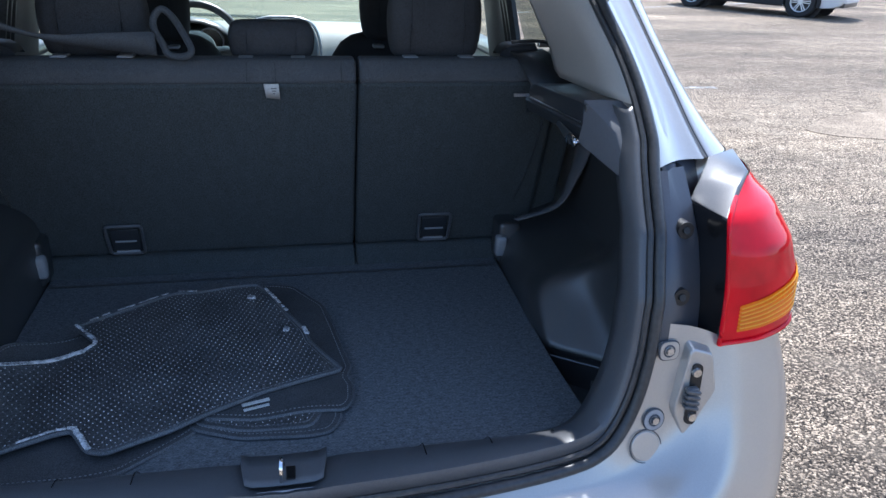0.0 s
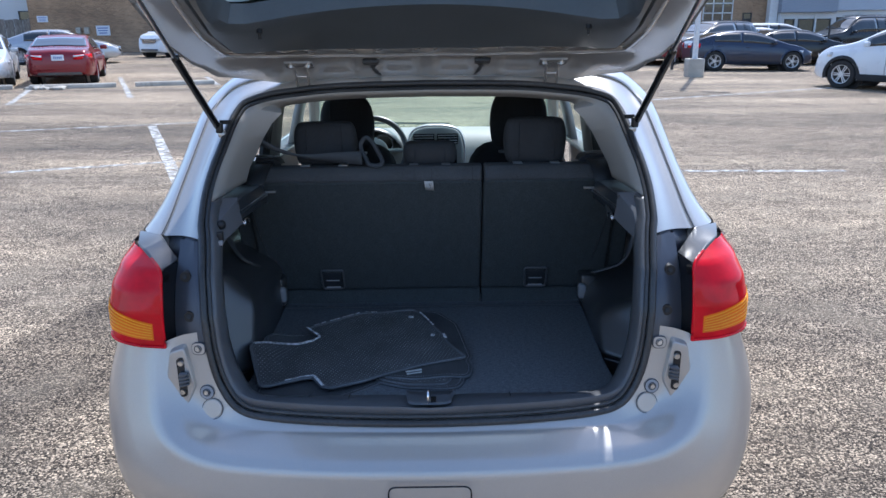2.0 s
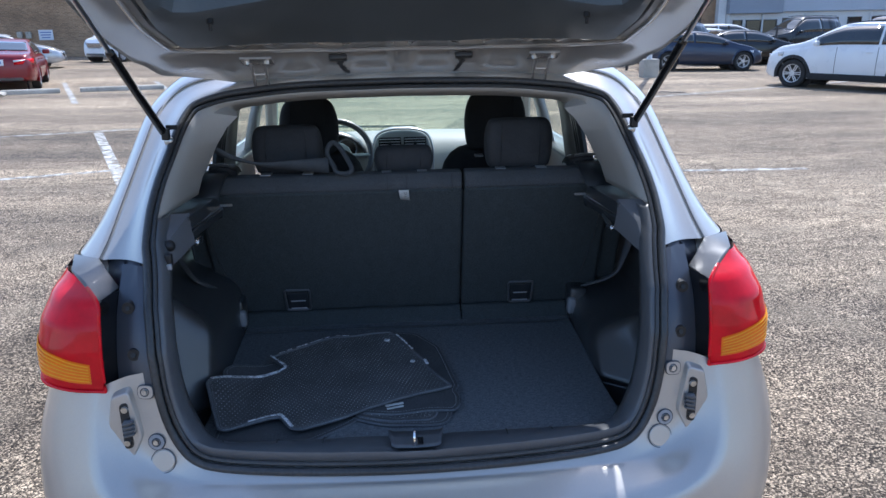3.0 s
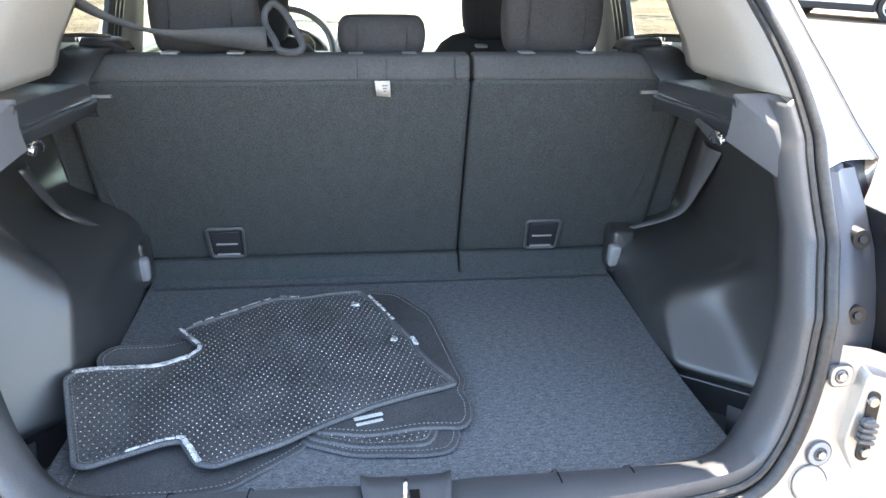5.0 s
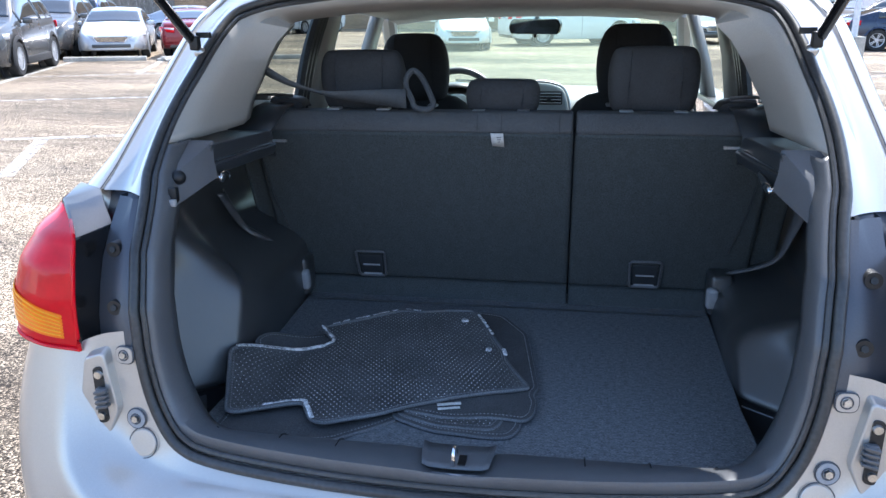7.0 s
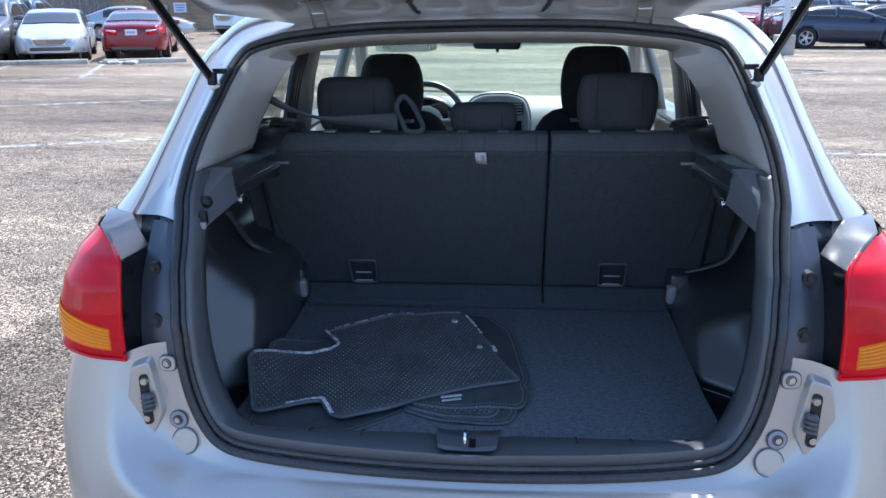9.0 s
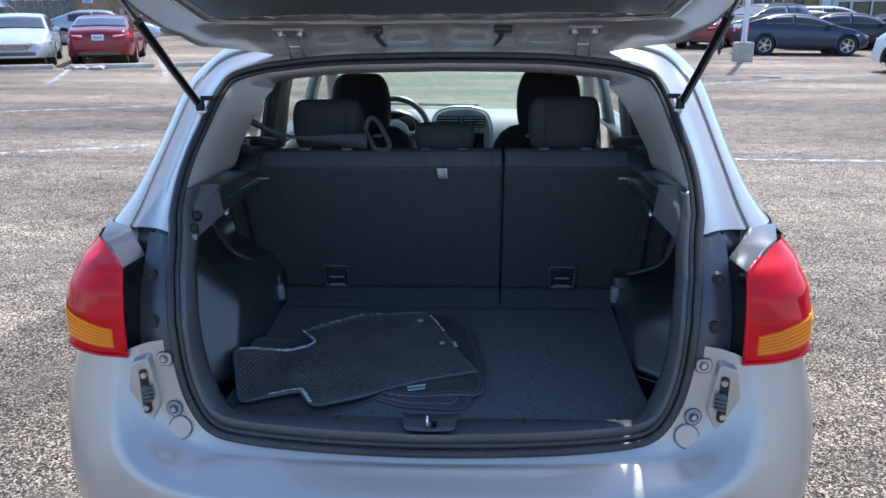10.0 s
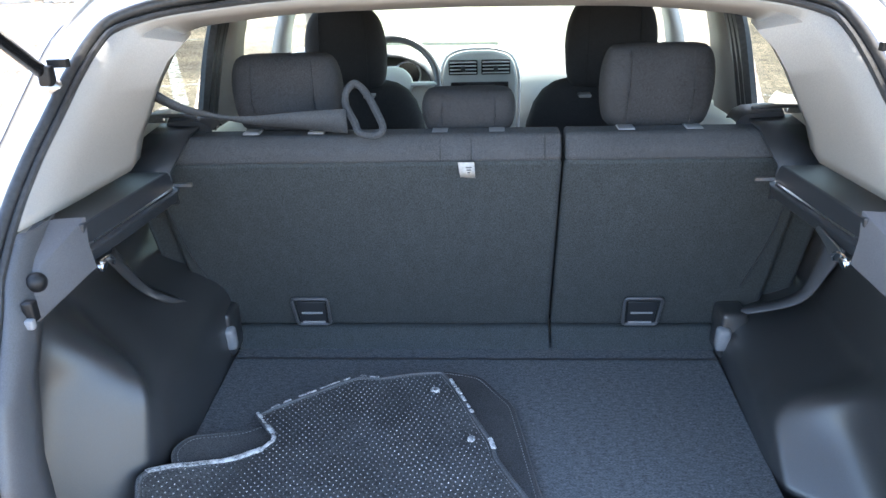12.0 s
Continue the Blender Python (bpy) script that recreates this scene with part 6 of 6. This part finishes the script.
def parked_car(label, colour, at, rz, shape, wheelbase=2.75, r=.33, cladding=False, spokes=10, rear_axle=None, plate=True):
    """A parked car with its rear at y = 0, standing on its own wheels."""
    c = thing("parked_car", label, "car", (0, 0, 0), 0, "parked cars")
    c.matrix_basis = lot(at[0], at[1], rz)
    m = paint(*colour)
    sh = shape
    L, hw = sh.L, sh.W / 2
    axle = (L - wheelbase) / 2 + .03 if rear_axle is None else rear_axle
    axles = (axle, axle + wheelbase)
    ys = sorted({round(p[0], 4) for p in sh.top} | {round(i * .11, 4) for i in range(int(L / .11) + 1)} | {L})
    ys = [y for i, y in enumerate(ys) if i == 0 or y - ys[i - 1] > .008 or y == L]
    bm = bmesh.new()
    rows = []
    for y in ys:
        side, up = sh.section(y)
        half = [(x, y, z) for x, z in side + up]
        rows.append(half + [(-x, b, z) for x, b, z in reversed(half[1:-1])])
    vs = grid_faces(bm, rows, close_v=True)
    bm.faces.new(vs[0])
    bm.faces.new(list(reversed(vs[-1])))
    gone = []
    for f in bm.faces:
        q = f.calc_center_median()
        if abs(q.x) > hw - .32 and any(math.hypot(q.y - a, q.z - r) < r + .045 for a in axles):
            gone.append(f)
    bmesh.ops.delete(bm, geom=gone, context="FACES")
    part("body", bm, m, c)

    def pane(name, rows_, parent=c, mat_=None):
        b2 = bmesh.new()
        grid_faces(b2, rows_)
        return part(name, b2, mat_ or CAR_GLASS, parent, solid=.006)
    y0, y1, f0, f1 = sh.rear[0], sh.rear[1], sh.front[0], sh.front[1]
    mid = (y1 + f0) / 2 + .05
    quarter = y0 + (y1 - y0) * .55
    for s in (-1, 1):
        for a, b in ((quarter, mid - .5 if f0 - y1 > 2.0 else quarter), (max(quarter, mid - .98) + .04, mid - .03), (mid + .03, f0 + (f1 - f0) * .62)):
            if b - a < .2:
                continue
            n = 12
            pane("side_window", [[sh.on_side(s, a + (b - a) * i / n, g) for g in (.07, .3, .6, .86)] for i in range(n + 1)])
        b2 = bmesh.new()
        box(b2, (s * (hw + .06), f0 + (f1 - f0) * .52, level(sh.belt, f0) + .07), (.20, .11, .13), bev=.035)
        part("door_mirror", b2, m, c)
        for y in (mid, mid + .98, mid - 1.0):
            if axles[0] + r + .05 < y < axles[1] - r - .02 or y == mid:
                b2 = bmesh.new()
                side = sh.section(y)[0][3:]
                grid_faces(b2, [[(s * (x + .0015), y - .006, z), (s * (x + .0015), y + .006, z)] for x, z in side])
                part("door_gap", b2, DARK_FRAME, c, smooth=False)
        for y in (mid - .75, mid + .2):
            b2 = bmesh.new()
            x, z = sh.section(y)[0][7]
            box(b2, (s * (x + .012), y, z), (.03, .17, .03), bev=.01)
            part("door_handle", b2, m, c)
    n = 8
    fa, fb = f0 + (f1 - f0) * .1, f0 + (f1 - f0) * .93
    pane("windscreen", [[sh.on_top(u / 5 * .95, fa + (fb - fa) * i / n) for u in range(-5, 6)] for i in range(n + 1)])
    ra, rb = y0 + (y1 - y0) * .06, y0 + (y1 - y0) * .88
    pane("rear_window", [[sh.on_top(u / 5 * .93, ra + (rb - ra) * i / n) for u in range(-5, 6)] for i in range(n + 1)])
    # wheels in open arches
    for s in (-1, 1):
        for y in axles:
            wheel(c, Vector((s * (hw - .125), y, r)), r, .22, s, spokes)
            b2 = bmesh.new()
            lip = .085 if cladding else .05
            ring_ = []
            for k in range(17):
                q = math.pi * (k / 16 * 1.16 - .08)
                p = [(s * (hw * 1.002 - .30), r + .02), (s * (hw * 1.002 - .015), r + .02), (s * (hw * 1.002 + .006), r + .035), (s * (hw * 1.001), r + lip), (s * (hw * 1.0 - .02), r + lip + .03)]
                ring_.append([(x, y + g * math.cos(q), max(.06, r + g * math.sin(q))) for x, g in p])
            grid_faces(b2, ring_)
            part("wheel_arch", b2, TYRE if cladding else m, c)
            b2 = bmesh.new()
            cyl(b2, (s * (hw - .34), y, r), (s * (hw - .30), y, r), r + .1, n=20)
            part("arch_liner", b2, DARK_FRAME, c)
    # lamps, grille, plates
    deck, nose = level(sh.top, .16), level(sh.top, L - .30)
    wr, wf = level(sh.plan, .06), level(sh.plan, L - .2)
    for s in (-1, 1):
        b2 = bmesh.new()
        rr = []
        for i in range(6):
            u = i / 5
            x = s * (wr * .52 + (level(sh.plan, .30) * 1.0 - wr * .52) * u)
            y = -.012 + .32 * u ** 3
            rr.append([(x, y, deck * (.745 + .02 * u)), (x + s * .004, y - .012, deck * (.80 + .02 * u)), (x, y, deck * (.875 + .02 * u))])
        grid_faces(b2, rr)
        tl = part("tail_lamp", b2, LENS_RED, c, "red tail lamp", solid=.03)
        b2 = bmesh.new()
        grid_faces(b2, [[Vector(a) + Vector((0, -.016, .006 + .010 * k)), Vector(b) + Vector((0, -.016, -.012))] for k, (a, b) in enumerate((q[1], q[2]) for q in rr[:4])])
        part("clear_band", b2, LENS_CLEAR, tl, solid=.012)
        b2 = bmesh.new()
        rr = []
        for i in range(6):
            u = i / 5
            x = s * (wf * .46 + (level(sh.plan, L - .55) - wf * .46) * u)
            y = L - .03 - .50 * u ** 2
            rr.append([(x, y, nose * (.76 + .06 * u)), (x, y - .03, nose * (.88 + .06 * u))])
        grid_faces(b2, rr)
        part("headlamp", b2, LENS_CLEAR, c, "clear headlamp", solid=.04)
        b2 = bmesh.new()
        box(b2, (s * wf * .72, L - .12, nose * .47), (.24, .12, .09), Matrix.Rotation(radians(-s * 24), 3, "Z"), bev=.02)
        part("fog_lamp_bay", b2, GLOSS_BLACK, c)
    b2 = bmesh.new()
    prism(b2, rounded([(-.34, nose * .63), (.34, nose * .63), (.45, nose * .84), (-.45, nose * .84)], .05), L - .10, L + .014, "y")
    g = part("grille", b2, GLOSS_BLACK, c, "dark grille with a bright rim")
    b2 = bmesh.new()
    tube(b2, [(a, L + .014, b) for a, b in rounded([(-.34, nose * .63), (.34, nose * .63), (.45, nose * .84), (-.45, nose * .84)], .05)], .012, 6, True)
    part("rim", b2, CHROME, g)
    for i in range(4):
        b2 = bmesh.new()
        z = nose * (.665 + .042 * i)
        box(b2, (0, L + .012, z), (.70 + .05 * i, .016, .012))
        part("grille_bar", b2, CHROME, g, smooth=False)
    b2 = bmesh.new()
    box(b2, (0, L - .02, .37), (1.0, .07, .10), bev=.03)
    part("lower_intake", b2, TRIM_BLACK, c)
    if plate:
        b2 = bmesh.new()
        box(b2, (0, -.018, deck * .80), (.31, .02, .155), bev=.003)
        p = part("number_plate", b2, SIGN_WHITE, c, "pale number plate")
        b2 = bmesh.new()
        for i in range(5):
            box(b2, (-.09 + i * .045, -.030, deck * .80), (.024, .006, .06))
        part("plate_bars", b2, SIGN_BLUE, p, smooth=False)
    b2 = bmesh.new()
    box(b2, (0, .10, .34), (sh.W * .62, .2, .12), bev=.03)
    part("lower_bumper", b2, TRIM_BLACK, c)
    if cladding:
        for s in (-1, 1):
            b2 = bmesh.new()
            box(b2, (s * (hw - .022), L / 2 + .02, .31), (.06, wheelbase - 2 * r - .1, .17), bev=.02)
            part("sill_cladding", b2, TYRE, c)
            b2 = bmesh.new()
            tube(b2, [(s * hw * .62, y, level(sh.top, y) + .03) for y in (y1 + .1, y1 + .6, f0 - .6, f0 - .1)], .016, 6)
            part("roof_rail", b2, DARK_FRAME, c)
    return c


def saloon(L=4.8, W=1.83, H=1.46):
    return Shape(L, W, [(0, .52), (.015, .86), (.10, 1.02), (.42, 1.07), (.62, 1.09), (1.42, H - .04), (1.95, H), (2.5, H), (2.88, H - .05), (3.66, 1.01), (4.15, .93), (L - .25, .78), (L - .04, .62), (L, .44)],
                 [(0, .84), (.3, .97), (1.2, .98), (2.8, .93), (3.6, .92), (L, .70)], (2.86, 3.66), (.62, 1.44), .93)


def hatch(L=4.25, W=1.80, H=1.40):
    return Shape(L, W, [(0, .50), (.02, .92), (.12, 1.06), (.32, 1.13), (.95, H - .06), (1.5, H), (2.0, H - .005), (2.4, H - .07), (3.22, .97), (3.7, .89), (L - .22, .74), (L - .03, .58), (L, .42)],
                 [(0, .90), (.4, 1.02), (1.4, .99), (2.6, .92), (3.2, .89), (L, .66)], (2.38, 3.22), (.22, .98), .97)


def tall(L=4.7, W=1.88, H=1.70):
    return Shape(L, W, [(0, .52), (.015, .98), (.08, 1.14), (.16, 1.20), (.42, H - .10), (.60, H - .02), (1.4, H), (2.3, H), (2.7, H - .06), (3.5, 1.15), (4.1, 1.07), (L - .22, .94), (L - .03, .72), (L, .46)],
                 [(0, 1.0), (.4, 1.10), (2.0, 1.08), (3.4, 1.06), (L, .84)], (2.68, 3.5), (.12, .50))


RED, WHITE, PEARL, SLATE, NAVY, BLACK_P, SILV, BLUE = ("red", (.20, .006, .013), .25), ("white", (.74, .76, .78), 0), ("pearl", (.56, .575, .59), .2), ("slate", (.10, .10, .10), .5), ("navy", (.035, .045, .075), .5), ("black", (.014, .015, .017), .3), ("silver_car", (.5, .51, .53), .5), ("blue", (.03, .07, .2), .4)


def from_wheels(rear_w, front_w, side, shape, wheelbase):
    """Place and turn of a car from its wheels on one side (side: -1 its left)."""
    f = (Vector((*front_w, 0)) - Vector((*rear_w, 0))).normalized()
    right = Vector((f.y, -f.x, 0))
    fy = (shape.L - wheelbase) / 2 + .03
    o = Vector((*rear_w, 0)) - right * side * (shape.W / 2 - .1) - f * fy
    return (o.x, o.y), math.degrees(math.atan2(-f.x, f.y))


def by_wheels(label, colour, rear_w, front_w, side, shape, wheelbase=2.75, **more):
    at, rz = from_wheels(rear_w, front_w, side, shape, wheelbase)
    return parked_car(label, colour, at, rz, shape, wheelbase, **more)


parked_car("red four-door saloon parked nose away from the lane", RED, (-10.43, 19.25), 19.5, saloon(4.8, 1.80, 1.43), r=.31)
parked_car("white saloon with a slatted grille facing the lane", PEARL, (-14.35, 22.6), 206, saloon(4.85, 1.84, 1.47), r=.315)
by_wheels("silver saloon standing side-on before the brick wall", SILV, (-16.97, 29.45), (-14.35, 30.3), 1, saloon(4.8, 1.83, 1.47))
by_wheels("white crossover with dark lower cladding", WHITE, (12.3, 16.0), (10.6, 18.2), -1, tall(4.55, 1.86, 1.66), 2.76, r=.365, cladding=True, spokes=6)
parked_car("dark navy hatchback with bright alloy wheels", NAVY, (8.98, 26.1), -95, hatch(), 2.65, r=.335, spokes=5)
by_wheels("dark grey off-roader with chrome trim", SLATE, (-12.5, 16.1), (-11.5, 13.6), -1, tall(4.7, 1.9, 1.78), 2.7, r=.37, cladding=True)
by_wheels("bronze-grey crossover with a bright windscreen", ("bronze", (.16, .145, .13), .5), (-14.7, 21.4), (-13.7, 18.9), -1, tall(4.7, 1.88, 1.7), 2.7, r=.37, cladding=True)
parked_car("blue crossover parked farther back", BLUE, (-17.2, 24.2), 20, tall())
parked_car("white compact crossover beside the brick wall", WHITE, (-12.4, 39.4), 160, tall(4.4, 1.82, 1.6))
by_wheels("dark grey crossover with roof rails behind the hatchback", SLATE, (13.4, 31.8), (10.9, 30.5), -1, tall(4.75, 1.9, 1.68), cladding=True, r=.36)
by_wheels("black saloon parked behind the hatchback", BLACK_P, (12.9, 28.4), (15.6, 28.5), 1, saloon(4.8, 1.84, 1.46))
by_wheels("large black off-roader by the white building", BLACK_P, (22.9, 37.7), (19.9, 37.0), -1, tall(5.2, 2.0, 1.92), 3.05, r=.41, cladding=True)
parked_car("white saloon beside the white building", WHITE, (13.4, 36.6), -100, saloon())
parked_car("white estate beside the white building", WHITE, (15.2, 38.4), -96, tall(4.7, 1.85, 1.55))
parked_car("red compact car behind the lamp post", RED, (8.3, 28.4), -25, saloon(4.5, 1.76, 1.45))
parked_car("white saloon parked ahead across the lane", WHITE, (-4.0, 28.0), 190, saloon())
parked_car("white pickup-sized off-roader ahead across the lane", WHITE, (-2.2, 27.0), -65, tall(5.2, 1.95, 1.9), 3.0, r=.42)
parked_car("black saloon ahead across the lane", BLACK_P, (4.6, 33.0), 190, saloon())
parked_car("dark brown off-roader with bright alloy wheels", ("brown", (.05, .028, .024), .4), (17.2, 24.9), -62, tall(5.2, 1.95, 1.85), 3.0, r=.40, cladding=True)


# ---- wheel stops, lamp post, rubble ----
def wheel_stop(at, rz, L=2.1):
    bm = bmesh.new()
    prof = [(-.09, 0), (.09, 0), (.075, .09), (.05, .12), (-.05, .12), (-.075, .09)]
    rows = [[(x, a, b) for a, b in prof] for x in (-L / 2, -L / 2 + .03, 0, L / 2 - .03, L / 2)]
    vs = grid_faces(bm, rows, close_v=True)
    bm.faces.new(vs[0])
    bm.faces.new(vs[-1])
    ob = tagged(part("wheel_stop", bm, CONCRETE, smooth=False, bevel=.01), "weathered concrete wheel stop on the asphalt", "wheel stop", "wheel stops")
    ob.matrix_basis = lot(at[0], at[1], rz)
    return ob


for at, rz in (((-9.75, 18.52), 21), ((-7.36, 19.48), 21), ((-12.2, 17.86), 21), ((-5.0, 20.4), 21)):
    wheel_stop(at, rz)


def rubble():
    rnd = random.Random(3)
    for i in range(7):
        bm = bmesh.new()
        bmesh.ops.create_icosphere(bm, subdivisions=1, radius=rnd.uniform(.06, .16))
        for v in bm.verts:
            v.co = Vector((v.co.x * 1.8, v.co.y, max(v.co.z * .6, -.03))) * rnd.uniform(.8, 1.1)
        ob = tagged(part("concrete_lump", bm, CONCRETE, smooth=False), "broken pale concrete lump by the wheel stop", "rubble", "broken concrete")
        ob.matrix_basis = lot(-10.75 + i * .14 + rnd.uniform(-.1, .1), 18.1 + rnd.uniform(-.12, .12), rnd.uniform(0, 180), .03)


rubble()


def lamp_post(at):
    c = thing("lamp_post", "grey steel lamp post on a square concrete base", "lamp post")
    c.matrix_basis = lot(*at) @ LOT_TURN.inverted()
    bm = bmesh.new()
    box(bm, (0, 0, .26), (.50, .50, .60), bev=.03)
    part("base", bm, CONCRETE, c, "square concrete base")
    bm = bmesh.new()
    cyl(bm, (0, 0, .55), (0, 0, 8.6), .085, .07, 16)
    part("pole", bm, WALL_WHITE, c, "pale grey steel pole")
    for s in (-1, 1):
        bm = bmesh.new()
        box(bm, (s * .75, -.3 * s, 8.62), (.7, .34, .14), Matrix.Rotation(radians(-22), 3, "Z"), bev=.03)
        tube(bm, [(0, 0, 8.5), (s * .45, -.18 * s, 8.62)], .03, 8)
        part("lamp_head", bm, DARK_FRAME, c, "dark lamp head")
    return c


lamp_post((8.13, 22.45))


def bollard(at, h=1.0, r=.05, mat_=None):
    bm = bmesh.new()
    cyl(bm, (0, 0, 0), (0, 0, h), r, n=14)
    ob = tagged(part("sign_post", bm, mat_ or DARK_FRAME, smooth=True), "thin dark post standing on the lot", "post", "posts")
    ob.matrix_basis = lot(*at)


for at in ((8.5, 26.0), (15.3, 33.0), (18.6, 35.0)):
    bollard(at, 1.5)


# ---- buildings ----
def window(parent, x, z, w, h, mat_=None):
    bm = bmesh.new()
    for c_, s_ in (((x, -.03, z - h / 2), (w + .08, .08, .06)), ((x, -.03, z + h / 2), (w + .08, .08, .06)), ((x - w / 2, -.03, z), (.06, .08, h)), ((x + w / 2, -.03, z), (.06, .08, h))):
        box(bm, c_, s_)
    f = part("window_frame", bm, mat_ or DARK_FRAME, parent, smooth=False)
    bm = bmesh.new()
    box(bm, (x, -.012, z), (w, .02, h))
    part("pane", bm, CAR_GLASS, f, smooth=False)
    return f


def brick_wall(name, label, at, rz, w, h, deep, parts=None):
    """A brick building with coursed joints standing proud of the wall."""
    b = thing(name, label, "building", (at[0], at[1], LOT_X * at[0] + LOT_Y * at[1] - .6), rz, kind="structure")
    bm = bmesh.new()
    box(bm, (w / 2, deep / 2, h / 2), (w, deep, h))
    part("wall", bm, BRICK_MAT, b, smooth=False)
    bm = bmesh.new()
    for i in range(int(h / .6)):
        box(bm, (w / 2, -.004, .5 + i * .6), (w, .012, .025))
    part("string_course", bm, BRICK_MAT, b, smooth=False, kind="stuff")
    bm = bmesh.new()
    box(bm, (w / 2, deep / 2, h + .1), (w + .3, deep + .3, .25))
    part("coping", bm, CONCRETE, b, smooth=False)
    return b


def brick_building():
    b = brick_wall("brick_building", "tan brick building with small wall signs", (-22.95, 42.0), 4, 26, 8, 8)
    for x, z, w, h in ((3.95, 1.72, .74, .54), (.72, 2.38, .58, .34)):
        bm = bmesh.new()
        box(bm, (x, -.03, z), (w, .04, h))
        sg = part("wall_sign", bm, SIGN_WHITE, b, "white wall sign with illegible blue print", smooth=False)
        bm = bmesh.new()
        for i in range(3):
            box(bm, (x, -.055, z + h * (.25 - .25 * i)), (w * (.8 - .1 * i), .01, h * .1))
        part("print_bars", bm, SIGN_BLUE, sg, smooth=False)
    for x in (2.62, 3.08):
        bm = bmesh.new()
        box(bm, (x, -.1, 1.72), (.26, .2, .36), bev=.03)
        part("meter_box", bm, CONCRETE, b, "grey meter box")
    bm = bmesh.new()
    box(bm, (4.6, -.12, 4.05), (1.0, .24, .22), bev=.03)
    part("wall_lamp", bm, SIGN_WHITE, b, "white wall lamp")


brick_building()


def white_annex():
    b = thing("white_building", "white rendered building behind a grey fence", "building", (-33.0, 45.5, .2), 4, kind="structure")
    bm = bmesh.new()
    box(bm, (2.5, 3, 3.2), (16.0, 6, 6.4))
    part("wall", bm, WALL_WHITE, b, smooth=False)
    bm = bmesh.new()
    box(bm, (2.5, 3, 6.5), (16.4, 6.4, .25))
    part("coping", bm, DARK_FRAME, b, smooth=False)
    window(b, -1, 3.0, 1.4, .9)
    window(b, 8.2, 2.6, 1.6, .5)
    f = thing("board_fence", "weathered grey board fence", "fence", (-30.5, 41.6, .55), 4)
    for i in range(64):
        bm = bmesh.new()
        box(bm, (-8 + i * .25, .02 * (i % 2), .95), (.235, .025, 1.98 + .05 * ((i * 7) % 3)))
        part("board", bm, FENCE_MAT, f, smooth=False)
    bm = bmesh.new()
    box(bm, (0, .05, 1.5), (16, .05, .1))
    part("rail", bm, FENCE_MAT, f, smooth=False)


white_annex()


def workshop():
    b = thing("white_workshop", "white workshop with a blue-grey fascia and a row of doors", "building", (20.9, 46.0, -.3), 0, kind="structure")
    bm = bmesh.new()
    box(bm, (13, 5, 2.6), (26, 10, 5.2))
    part("wall", bm, WALL_WHITE, b, smooth=False)
    bm = bmesh.new()
    box(bm, (1.69, 4.8, 5.0), (3.46, 10.4, 4.7), bev=.04)
    part("fascia", bm, WALL_BLUE, b, "blue-grey metal fascia", smooth=False)
    bm = bmesh.new()
    box(bm, (14.8, 4.9, 5.0), (22.6, 10.2, 4.56), bev=.04)
    part("fascia", bm, WALL_PALE, b, "pale blue metal fascia", smooth=False)
    bm = bmesh.new()
    box(bm, (-.3, .28, 3.4), (.5, .5, 7.3), bev=.02)
    part("corner_post", bm, WALL_WHITE, b, smooth=False)
    for x, w in ((.7, .55), (1.75, .95), (2.75, .95)):
        window(b, x, 1.25, w, 2.0)
    for i in range(9):
        window(b, 4.05 + i * 1.42, 1.95, .62 if i % 3 else .85, .75)
    for x in (.1, 2.27, 5.0, 9.3):
        bm = bmesh.new()
        cyl(bm, (x, -.1, 0), (x, -.1, 2.6), .06)
        part("downpipe", bm, WALL_WHITE, b)
    t = brick_wall("brick_workshop", "brown brick building with tall gridded windows", (11.0, 46.6), 0, 10.5, 9, 8)
    for x in (1.5, 4.0, 6.35):
        w = window(t, x, 3.2, 1.8, 3.4, WALL_WHITE)
        bm = bmesh.new()
        for k in (-.3, .3):
            box(bm, (x + k * 1.0, -.05, 3.2), (.06, .04, 3.4))
        for k in range(-2, 3):
            box(bm, (x, -.05, 3.2 + k * .57), (1.8, .04, .06))
        part("glazing_bars", bm, WALL_WHITE, w, smooth=False)
    window(t, 8.2, 2.35, .5, .5)


workshop()


def unseen_walls():
    """Plain walls added unseen to close the lot; the rear one bounces sun inside."""
    # the last wall, behind the car, is there to reflect sun into the bay
    for at, rz, w, h, m in (((-48, 20, 0), 90, 60, 6, WALL_WHITE), ((55, 20, 0), -90, 60, 6, BRICK_MAT), ((0, -24, -.6), 180, 90, 5, CONCRETE)):
        b = thing("unseen_lot_wall", "plain wall added out of view to close the parking lot", "building", at, rz, kind="structure")
        bm = bmesh.new()
        box(bm, (0, 2, h / 2), (w, 4, h))
        part("wall", bm, m, b, smooth=False)


unseen_walls()
